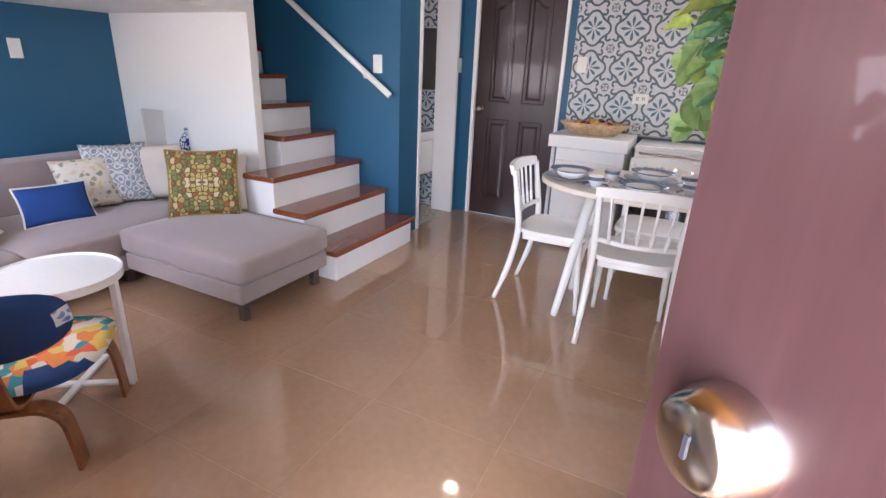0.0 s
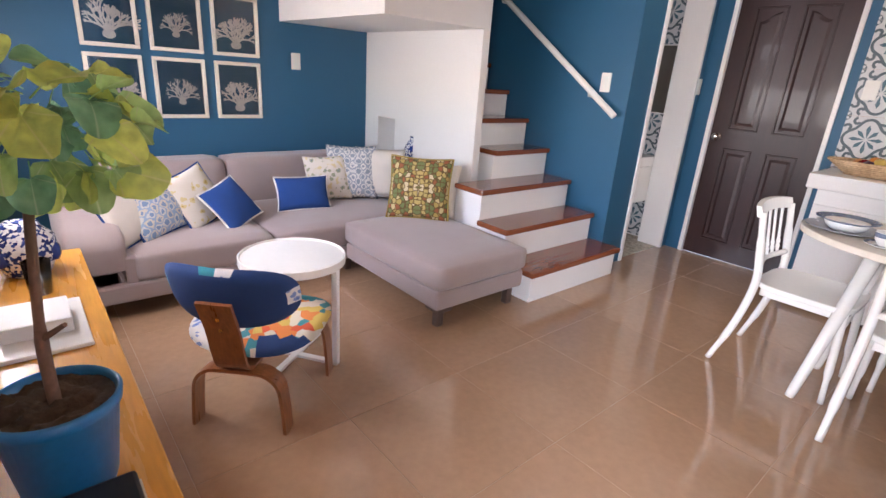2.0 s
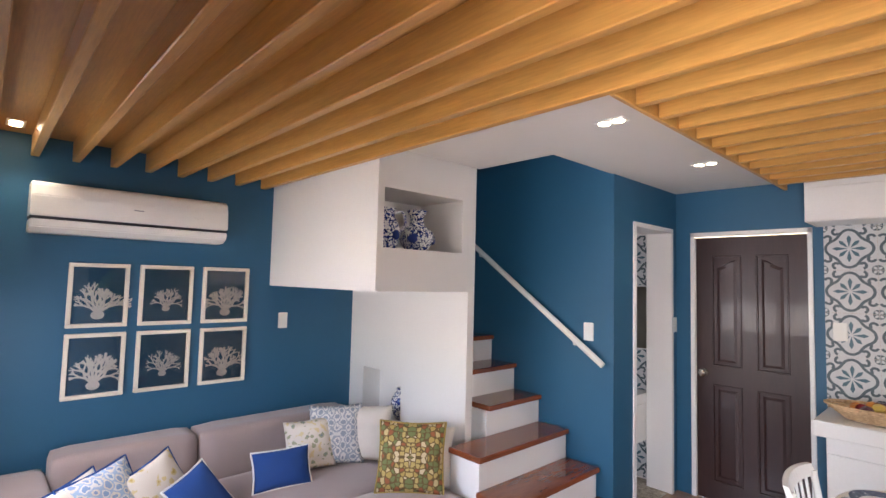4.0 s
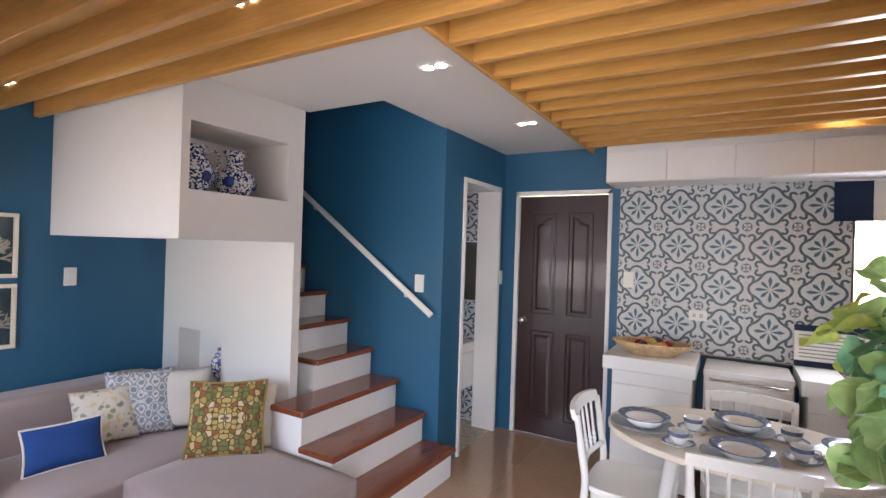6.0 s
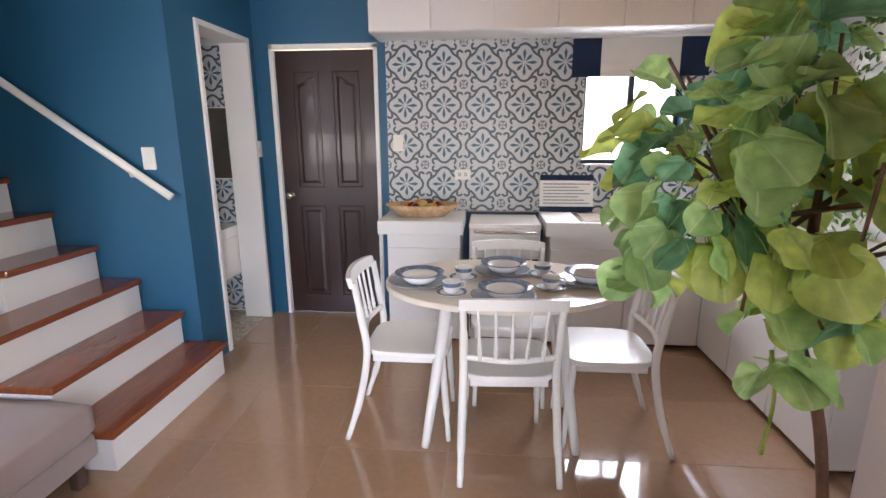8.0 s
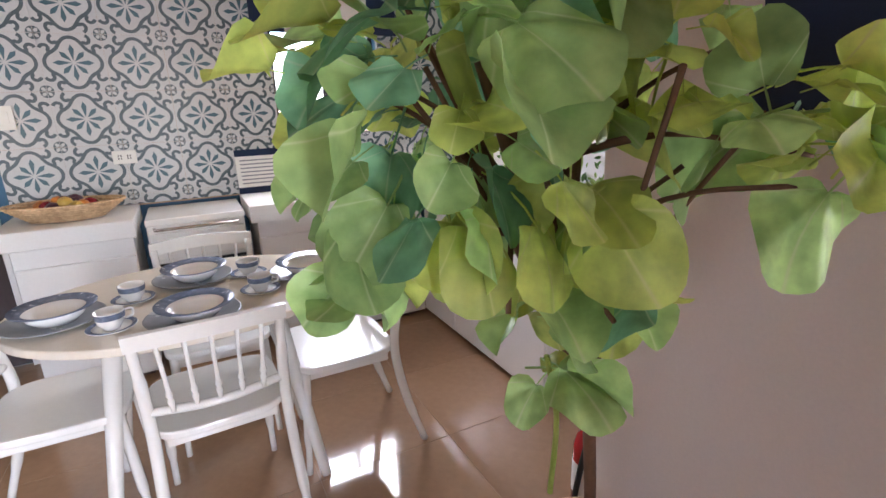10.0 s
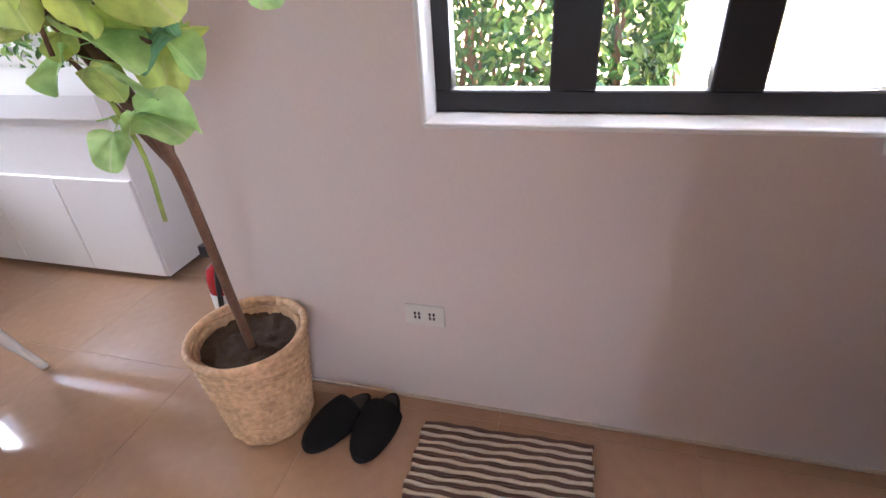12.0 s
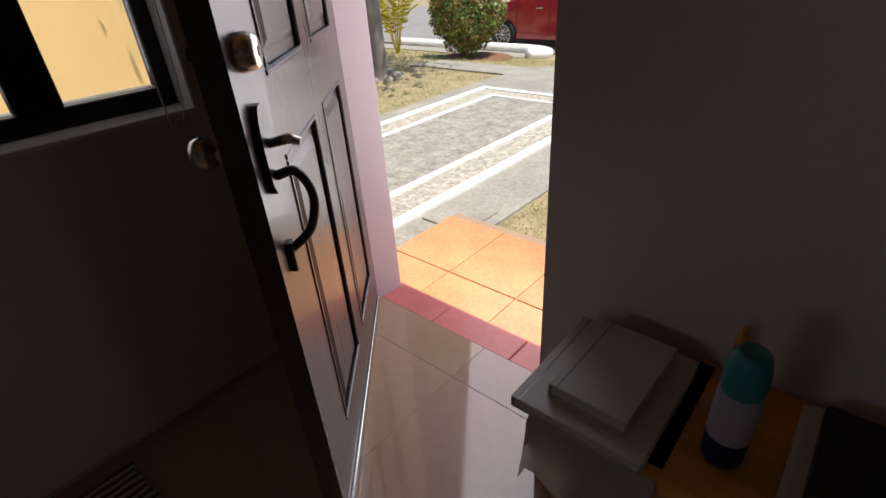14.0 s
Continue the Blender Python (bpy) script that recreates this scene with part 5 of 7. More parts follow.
CREAM = (0.66, 0.61, 0.53)
IKAT = pattern_material("blue and cream ikat", [(0.22, 0.33, 0.52), (0.64, 0.64, 0.62), (0.34, 0.45, 0.60), CREAM, (0.24, 0.34, 0.52)], "lattice", 48)
GREY_IKAT = pattern_material("grey-blue lattice print", [(0.24, 0.28, 0.33), (0.62, 0.61, 0.59), (0.30, 0.34, 0.39), (0.66, 0.64, 0.61), (0.26, 0.30, 0.35)], "lattice", 42)
FLORAL = pattern_material("cream floral print", [(0.20, 0.24, 0.24), (0.32, 0.34, 0.22), CREAM, CREAM, (0.62, 0.52, 0.30)], "floral", 22)
YFLORAL = pattern_material("cream print with ochre blossoms", [(0.46, 0.34, 0.10), (0.60, 0.50, 0.26), CREAM, CREAM, CREAM], "floral", 20)
TAPESTRY = pattern_material("gold tapestry weave", [(0.13, 0.085, 0.03), (0.42, 0.30, 0.09), (0.16, 0.19, 0.07), (0.55, 0.44, 0.22), (0.30, 0.10, 0.04), (0.48, 0.36, 0.13), (0.60, 0.50, 0.32)], "mirror", 34)
PATCHES = pattern_material("multicoloured patchwork print", [(0.60, 0.10, 0.04), (0.62, 0.56, 0.45), (0.05, 0.24, 0.28), (0.58, 0.42, 0.10), (0.62, 0.58, 0.50), (0.62, 0.20, 0.05)], "patch", 26)
LEAFY = pattern_material("white print with blue leaves", [(0.10, 0.16, 0.42), (0.20, 0.28, 0.50), (0.68, 0.67, 0.64), (0.68, 0.67, 0.64), (0.70, 0.68, 0.64)], "floral", 26)
DENIM = material("blue denim upholstery", (0.014, 0.045, 0.15), 0.9, vary=0.2, scale=10, grain=380, bump=0.3)
TEAL = material("teal upholstery", (0.04, 0.28, 0.34), 0.9, vary=0.15, scale=10, grain=380, bump=0.3)


def pillow(label, w, h, t, mat, piping, m):
    """A soft square cushion with pinched corners and a piped edge; lies in x-y, front to +z."""
    p = thing("throw_pillow", label, "pillow", "pillows on the sofa")
    p.matrix_world = m
    b = bmesh.new()
    n = 18
    rows = {}
    for side in (1, -1):
        for i in range(n + 1):
            for j in range(n + 1):
                u, v = 2 * i / n - 1, 2 * j / n - 1
                rim = abs(u) == 1 or abs(v) == 1
                if rim and side < 0:
                    rows[side, i, j] = rows[1, i, j]
                    continue
                pinch = 1 - 0.07 * (1 - (v * v if abs(u) >= abs(v) else u * u))
                z = t / 2 * ((1 - abs(u) ** 2.4) * (1 - abs(v) ** 2.4)) ** 0.55 * side
                z += 0.006 * noise.noise((u * 2.2, v * 2.2, side + w * 10))
                rows[side, i, j] = b.verts.new((u * w / 2 * pinch, v * h / 2 * pinch, 0 if rim else z))
        for i in range(n):
            for j in range(n):
                f = [rows[side, i, j], rows[side, i + 1, j], rows[side, i + 1, j + 1], rows[side, i, j + 1]]
                b.faces.new(f if side > 0 else list(reversed(f)))
    part("cover", b, mat, p, smooth=True)
    if piping:
        ring = []
        for k in range(4 * n):
            s, r = divmod(k, n)
            u, v = [(2 * r / n - 1, -1), (1, 2 * r / n - 1), (1 - 2 * r / n, 1), (-1, 1 - 2 * r / n)][s]
            pinch = 1 - 0.07 * (1 - (v * v if abs(u) >= abs(v) else u * u))
            ring.append((u * w / 2 * pinch, v * h / 2 * pinch, 0))
        part("piping", tube(ring + [ring[0]], 0.006, 6), piping, p, smooth=True)
    return p


def lean(x, y, z, face, tilt, roll=0.0, h=0.4):
    """Stands a cushion on its lower edge at (x, y, z); face: heading of its front in degrees from +x; tilt: lean back."""
    return Matrix.Translation((x, y, z)) @ Matrix.Rotation(radians(face + 90), 4, "Z") @ Matrix.Rotation(radians(90 - tilt), 4, "X") @ Matrix.Translation((0, h / 2, 0)) @ Matrix.Rotation(radians(roll), 4, "Z")


WHITE_PIPE = material("white piping", (0.72, 0.70, 0.66), 0.9, bump=0)
pillow("white cotton throw pillow with blue piping", 0.36, 0.36, 0.13, CREAM_CLOTH, BLUE_CLOTH, lean(-2.44, 1.00, 0.345, 35, 28, 8, 0.34))
pillow("blue and cream ikat throw pillow with blue piping", 0.38, 0.38, 0.13, IKAT, BLUE_CLOTH, lean(-2.48, 1.13, 0.345, 32, 30, 6, 0.36))
pillow("cream throw pillow with ochre floral print and blue piping", 0.34, 0.34, 0.12, YFLORAL, BLUE_CLOTH, lean(-2.56, 1.36, 0.345, 28, 30, 14, 0.33))
pillow("royal blue throw pillow with white piping", 0.29, 0.29, 0.11, BLUE_CLOTH, WHITE_PIPE, lean(-2.46, 1.52, 0.340, 22, 38, 18, 0.28))
pillow("royal blue lumbar pillow with white piping", 0.36, 0.23, 0.10, BLUE_CLOTH, WHITE_PIPE, lean(-2.60, 1.985, 0.340, -8, 22, 0, 0.23))
pillow("cream floral throw pillow with grey print", 0.33, 0.33, 0.11, FLORAL, None, lean(-2.74, 2.24, 0.345, -15, 18, 3, 0.33))
pillow("grey-blue lattice print throw pillow", 0.38, 0.40, 0.12, GREY_IKAT, None, lean(-2.72, 2.42, 0.345, -25, 17, 0, 0.40))
pillow("plain cream throw pillow", 0.38, 0.38, 0.12, CREAM_CLOTH, None, lean(-2.66, 2.60, 0.345, -40, 14, 0, 0.38))
back_pillow = pillow("cream throw pillow with a line of dark lettering", 0.46, 0.36, 0.11, CREAM_CLOTH, None, lean(-2.13, 2.63, 0.350, -62, 12, 0, 0.36))
b = bmesh.new()
for i, x in enumerate((-0.02, 0.01, 0.045, 0.075)):
    box(x, 0.118 + 0.004 * (i % 2), 0.047, x + 0.018, 0.146 - 0.004 * (i % 2), 0.050, bm=b)
part("lettering", b, INK, back_pillow, "dark embroidered bars")
pillow("gold and green tapestry throw pillow", 0.41, 0.41, 0.13, TAPESTRY, material("gold fringe", (0.34, 0.25, 0.07), 0.9), lean(-2.02, 2.49, 0.362, -46, 18, 0, 0.40))

# ---- bent plywood easy chair with patchwork upholstery ----
easy = thing("easy_chair", "bent walnut plywood easy chair upholstered in patchwork", "armchair", at=(-1.258, 1.165, 0), turn=45)


def ply(points, width, thick=0.012, bm=None, taper=None):
    """A bent sheet: points (y, z) along its run, across the width in x."""
    q = bmesh.new()
    pts = [Vector((0, y, z)) for y, z in points]
    rows = []
    for i, p in enumerate(pts):
        d = (pts[min(i + 1, len(pts) - 1)] - pts[max(i - 1, 0)]).normalized()
        nrm = Vector((0, -d.z, d.y))
        w = width if taper is None else width + (taper - width) * i / (len(pts) - 1)
        rows.append([q.verts.new(p + Vector((sx * w / 2, 0, 0)) + nrm * s * thick / 2) for sx, s in ((-1, -1), (1, -1), (1, 1), (-1, 1))])
    for r, s in zip(rows, rows[1:]):
        for k in range(4):
            q.faces.new((r[k], r[(k + 1) % 4], s[(k + 1) % 4], s[k]))
    q.faces.new(rows[0])
    q.faces.new(list(reversed(rows[-1])))
    return q if bm is None else put(bm, q)


def arch_leg(y, height, half, width):
    """A leg pair bent from one sheet, an arch across the chair."""
    pts = [(-half - 0.02, 0.0), (-half - 0.012, height * 0.45), (-half + 0.002, height * 0.8), (-half + 0.045, height * 0.97), (-half + 0.10, height), (half - 0.10, height), (half - 0.045, height * 0.97), (half - 0.002, height * 0.8), (half + 0.012, height * 0.45), (half + 0.02, 0.0)]
    q = ply([tuple(p.yz) for p in curve_points([(0, y2, z2) for y2, z2 in pts], 4)], width)
    bmesh.ops.transform(q, matrix=Matrix.Translation((0, y, 0)) @ Matrix.Rotation(radians(90), 4, "Z"), verts=q.verts)
    return q


part("rear_leg", arch_leg(-0.185, 0.242, 0.150, 0.065), PLY_WOOD, easy, "bent plywood rear legs")
part("front_leg", arch_leg(0.20, 0.270, 0.185, 0.065), PLY_WOOD, easy, "bent plywood front legs")
spine = [tuple(p.yz) for p in curve_points([(0, 0.22, 0.285), (0, 0.0, 0.262), (0, -0.14, 0.250), (0, -0.215, 0.265), (0, -0.245, 0.33), (0, -0.268, 0.43), (0, -0.312, 0.55)], 5)]
part("spine", ply(spine, 0.115), PLY_WOOD, easy, "bent walnut plywood spine")


def shell(w, d, seed, mats, place, thick=0.035, droop=0.05):
    """An upholstered oval shell, cupped across; the second material covers part of it."""
    q = bmesh.new()
    n, rings = 40, 7
    top = {}
    for side in (1, -1):
        c = q.verts.new((0, 0, side * thick / 2))
        for k in range(1, rings + 1):
            t = k / rings
            for i in range(n):
                a = 2 * math.pi * i / n
                ca, sa = math.cos(a), math.sin(a)
                x, y = w / 2 * math.copysign(abs(ca) ** 0.75, ca) * t, d / 2 * math.copysign(abs(sa) ** 0.75, sa) * t
                z = droop * (x / (w / 2)) ** 2 + side * thick / 2 * math.sqrt(max(0, 1 - t ** 6))
                top[side, k, i] = top[1, k, i] if (k == rings and side < 0) else q.verts.new((x, y, z))
        for i in range(n):
            f = q.faces.new((c, top[side, 1, i], top[side, 1, (i + 1) % n]))
        for k in range(1, rings):
            for i in range(n):
                q.faces.new((top[side, k, i], top[side, k + 1, i], top[side, k + 1, (i + 1) % n], top[side, k, (i + 1) % n]))
    q.normal_update()
    for f in q.faces:
        f.material_index = place(f.calc_center_median())
    return q


seat = shell(0.50, 0.44, 1, None, lambda c: 1 if c.x > 0.05 and c.y < -0.12 else (2 if c.y > 0.15 else (3 if c.x < -0.10 else 0)), 0.05, 0.025)
bmesh.ops.transform(seat, matrix=Matrix.Translation((0, 0.03, 0.312)) @ Matrix.Rotation(radians(6), 4, "X"), verts=seat.verts)
part("seat", seat, [PATCHES, DENIM, TEAL, LEAFY], easy, "patchwork upholstered seat", smooth=True)
back = shell(0.46, 0.25, 2, None, lambda c: 1 if c.z > -0.07 * (c.x / 0.23) ** 2 + 0.004 and (c.x / 0.23) ** 4 + (c.y / 0.125) ** 4 < 0.72 else (2 if c.x < -0.02 else 3), 0.05, -0.07)
bmesh.ops.transform(back, matrix=Matrix.Translation((0, -0.245, 0.535)) @ Matrix.Rotation(radians(106), 4, "X"), verts=back.verts)
part("backrest", back, [PATCHES, DENIM, TEAL, LEAFY], easy, "denim backed upholstered backrest", smooth=True)
for z in (0.44, 0.485):
    part("screw", lathe([(0.0, 0), (0.007, 0), (0.007, 0.003), (0.0, 0.004)], 10, close=False, m=Matrix.Translation((0, -0.279 - (z - 0.44) * 0.3, z)) @ Matrix.Rotation(radians(95), 4, "X")), CHROME, easy)

# ---- west wall: air conditioner and coral prints ----
ac = thing("air_conditioner", "white wall-mounted split air conditioner", "air conditioner", at=(-3.35, 1.255, 1.83))
prof = [(0.0, 0.0), (0.13, 0.0), (0.19, 0.035), (0.205, 0.075), (0.205, 0.085)]
b = bmesh.new()
W = 0.515
for pts, nm, mt in (([(0, 0.0), (0.14, 0.0), (0.19, 0.03), (0.205, 0.072), (0, 0.072)], "louvre", PLASTIC), ([(0, 0.078), (0.195, 0.078), (0.195, 0.088), (0, 0.088)], "gap", INK), ([(0, 0.088), (0.215, 0.088), (0.21, 0.20), (0.19, 0.262), (0.16, 0.280), (0, 0.280)], "cover", PLASTIC)):
    q = bmesh.new()
    A = [q.verts.new((x, -W, z)) for x, z in pts]
    C = [q.verts.new((x, W, z)) for x, z in pts]
    n = len(pts)
    q.faces.new(A)
    q.faces.new(list(reversed(C)))
    for i in range(n):
        q.faces.new((A[i], A[(i + 1) % n], C[(i + 1) % n], C[i]))
    bmesh.ops.recalc_face_normals(q, faces=q.faces)
    if nm != "gap":
        bmesh.ops.bevel(q, geom=q.edges[:], offset=0.006, segments=2, affect="EDGES")
    part(nm, q, mt, ac)
part("badge", box(0.2125, -0.035, 0.16, 0.2150, 0.015, 0.166), GREY_GLAZE, ac)
part("display", box(0.2120, 0.30, 0.15, 0.2140, 0.36, 0.157), WHITE_GLOSS, ac)

PRINT_BLUE = material("blue print paper", (0.016, 0.085, 0.16), 0.7, vary=0.08, scale=5, bump=0)
FRAME_CREAM = material("cream painted frame", (0.72, 0.66, 0.55), 0.4, vary=0.05, bump=0.02)


def coral(seed, spread, depth, s):
    """A branching coral silhouette as a thin raised shape, in y-z, root near the bottom."""
    rnd = random.Random(seed)
    b = bmesh.new()

    def grow(p, a, length, w, k):
        e = p + Vector((0, math.sin(a), math.cos(a))) * length
        side = Vector((0, math.cos(a), -math.sin(a)))
        p, e = p + Vector((0.00002, 0, 0)), e + Vector((0.00004, 0, 0))
        q = bmesh.new()
        c = [p - side * w, p + side * w, e + side * w * 0.8, e - side * w * 0.8]
        q.faces.new([q.verts.new(v) for v in c])
        put(b, q)
        if k:
            for da in ((-spread, spread) if rnd.random() < 0.75 else (-spread, 0.05, spread)):
                grow(e, a + da * rnd.uniform(0.5, 1.2), length * rnd.uniform(0.62, 0.92), w * 0.8, k - 1)

    for k, a in enumerate((-0.85, -0.45, -0.1, 0.25, 0.6, 0.95)):
        grow(Vector((0.0003 * k, 0, -0.07 * s)), a, 0.046 * s * rnd.uniform(0.8, 1.2), 0.0072 * s, depth)
    q = bmesh.new()
    q.faces.new([q.verts.new((0.002, 0.030 * s * math.cos(t * 0.6283), -0.080 * s + 0.022 * s * math.sin(t * 0.6283))) for t in range(10)])
    put(b, q)
    return b


for r, (z0, z1) in enumerate(((1.287, 1.672), (0.868, 1.252))):
    for c, (y0, y1) in enumerate(((0.945, 1.255), (1.312, 1.628), (1.690, 2.005))):
        f = thing("picture_frame", "cream framed white coral print on blue paper behind glass", "picture", "coral prints on the wall", at=(-3.35, (y0 + y1) / 2, (z0 + z1) / 2))
        hw, hh, fw = (y1 - y0) / 2, (z1 - z0) / 2, 0.024
        b = bmesh.new()
        for a in ((-hw, -hh, hw, -hh + fw), (-hw, hh - fw, hw, hh), (-hw, -hh + fw, -hw + fw, hh - fw), (hw - fw, -hh + fw, hw, hh - fw)):
            box(0.002, a[0], a[1], 0.026, a[2], a[3], 0.003, 1, bm=b)
        part("frame", b, FRAME_CREAM, f)
        part("print", box(0.003, -hw + fw, -hh + fw, 0.008, hw - fw, hh - fw), PRINT_BLUE, f)
        q = coral(3 + c * 7 + r, 0.5, 3, 1.22 if c != 1 else 0.82)
        bmesh.ops.translate(q, vec=(0.0095, 0.0, -0.022), verts=q.verts)
        part("coral", q, WHITE_PIPE, f, "white coral silhouette")
        g = part("glass", box(0.014, -hw + fw, -hh + fw, 0.016, hw - fw, hh - fw), GLASS, f)


# ---- switches and sockets ----
def plate(name, label, cat, m, w, h, holes):
    p = thing(name, label, cat, "")
    p.matrix_world = m
    part("plate", box(-w / 2, -0.010, -h / 2, w / 2, 0, h / 2, 0.003, 2), PLASTIC, p)
    for k, (x, z, a, c, mt) in enumerate(holes):
        part("rocker" if mt is PLASTIC else "slot", box(x - a, -0.0125, z - c, x + a, -0.0098, z + c, 0.001, 1), mt, p)
    return p


rock = [(0, 0, 0.016, 0.030, PLASTIC)]
plate("light_switch", "white plastic wall light switch", "switch", pose(-3.35, 2.285, 1.285, 0, 0, 90), 0.072, 0.118, rock)
plate("light_switch", "white plastic light switch beside the stairs", "switch", pose(-1.56, 3.70, 1.29), 0.075, 0.125, rock)
plate("light_switch", "white plastic light switch by the bathroom door", "switch", pose(-1.376, 4.69, 1.31, 0, 0, 90), 0.055, 0.118, rock)
plate("light_switch", "white plastic light switch on the patterned tiles", "switch", pose(-0.316, 4.683, 1.352), 0.075, 0.118, rock)
sock = [(-0.022 + 0.044 * i + dx, dz, 0.003, 0.005, INK) for i in range(2) for dx in (-0.006, 0.006) for dz in (-0.006, 0.008)]
plate("wall_socket", "white plastic double wall socket on the patterned tiles", "socket", pose(0.155, 4.683, 1.125), 0.115, 0.072, sock)
plate("wall_socket", "white plastic double wall socket", "socket", pose(1.32, 1.585, 0.345, 0, 0, -90), 0.118, 0.068, sock)

# ---- niche vases ----
CHINA = pattern_material("blue and white china painting", [(0.012, 0.022, 0.12), (0.66, 0.67, 0.68), (0.03, 0.06, 0.24), (0.70, 0.70, 0.70), (0.018, 0.035, 0.17), (0.72, 0.72, 0.72)], "patch", 110, 0.15)


def vase(label, profile, at, handle=False, s=1.0):
    v = thing("vase", label, "vase", at=at)
    part("body", lathe([(r * s, z * s) for r, z in profile], 36, close=False), CHINA, v, smooth=True)
    if handle:
        part("handle", tube(curve_points([(0.045 * s, 0, 0.205 * s), (0.10 * s, 0, 0.215 * s), (0.115 * s, 0, 0.15 * s), (0.085 * s, 0, 0.10 * s)], 6), 0.008 * s, 8), CHINA, v, smooth=True)
    belly = max(profile)
    for k in range(3):
        a = radians(-52 + 120 * k)
        m = Matrix.Translation((belly[0] * s * 0.955 * math.cos(a), belly[0] * s * 0.955 * math.sin(a), belly[1] * s)) @ Matrix.Rotation(a, 4, "Z") @ Matrix.Rotation(radians(90), 4, "Y")
        part("medallion", lathe([(0.0, 0.010 * s), (0.014 * s, 0.009 * s), (0.026 * s, 0.004 * s), (0.028 * s, -0.004 * s)], 20, close=False, m=m), COBALT, v, "cobalt blue painted flower", smooth=True)
    return v


vase("blue and white china jug with a handle in the niche", [(0, 0), (0.06, 0), (0.075, 0.02), (0.092, 0.08), (0.085, 0.14), (0.055, 0.185), (0.05, 0.21), (0.062, 0.235), (0.056, 0.235), (0.045, 0.21), (0.0, 0.20)], (-2.13, 2.335, 1.80), True, 1.06).rotation_euler.z = radians(60)
vase("blue and white china vase with a flared neck in the niche", [(0, 0), (0.055, 0), (0.07, 0.015), (0.105, 0.07), (0.095, 0.115), (0.045, 0.15), (0.038, 0.19), (0.06, 0.235), (0.055, 0.235), (0.033, 0.19), (0.0, 0.17)], (-2.15, 2.60, 1.80), False, 1.12)
vase("blue and white china vase in the low niche", [(0, 0), (0.055, 0), (0.075, 0.03), (0.105, 0.11), (0.105, 0.19), (0.07, 0.25), (0.05, 0.27), (0.055, 0.30), (0.05, 0.30), (0.045, 0.27), (0.0, 0.25)], (-2.75, 3.0, 0.551), False, 0.78)

# ---- recessed lights ----
WARM_GLOW = glow("warm lamp disc", (1.0, 0.82, 0.55), 2.2)
for i, (x, y, z) in enumerate(((-0.84, 2.66, CEIL), (-0.82, 3.78, CEIL), (-1.13, 1.895, SLAT_Z + 0.12), (-3.12, 1.895, SLAT_Z + 0.12), (-3.10, 0.655, SLAT_Z + 0.12), (0.85, 4.08, SLAT_Z + 0.12))):
    d = thing("downlight", "small recessed twin downlight, switched on", "downlight", "ceiling downlights", at=(x, y, z))
    part("trim", box(-0.075, -0.04, -0.008, 0.075, 0.04, -0.001, 0.003, 1), WHITE_SATIN, d)
    for s in (-1, 1):
        part("lamp", lathe([(0.0, -0.010), (0.026, -0.010), (0.028, -0.004)], 20, close=False, m=Matrix.Translation((0.035 * s, 0, 0))), WARM_GLOW, d, "glowing warm lamp")
    lamp("downlight_beam", "SPOT", 0.6, look((x, y, z - 0.02), (x, y, 0)), (1.0, 0.86, 0.68), radius=0.03, cone=115)

# ---- kitchen ----
TILE_WHITE = material("cream cement tile", (0.56, 0.57, 0.57), 0.35, vary=0.06, scale=10, grain=60, bump=0.02)
TILE_INK = material("slate blue tile print", (0.066, 0.098, 0.115), 0.35, vary=0.18, scale=14, grain=60, bump=0)
TILE_STAR = material("blue star tile print", (0.048, 0.115, 0.15), 0.35, vary=0.15, scale=14, bump=0)


def band(b, pts, w, closed=False, slot=1, y=-0.0012):
    """A flat printed band along points (x, z)."""
    p = [Vector((x, 0, z)) for x, z in pts]
    n = len(p)
    rows = []
    for i in range(n):
        d = (p[(i + 1) % n] - p[i - 1]) if closed else (p[min(i + 1, n - 1)] - p[max(i - 1, 0)])
        s = Vector((d.z, 0, -d.x)).normalized() * w / 2
        rows.append((b.verts.new(p[i] + s + Vector((0, y, 0))), b.verts.new(p[i] - s + Vector((0, y, 0)))))
    for i in range(n if closed else n - 1):
        a, c = rows[i], rows[(i + 1) % n]
        f = b.faces.new((a[0], c[0], c[1], a[1]))
        f.material_index = slot


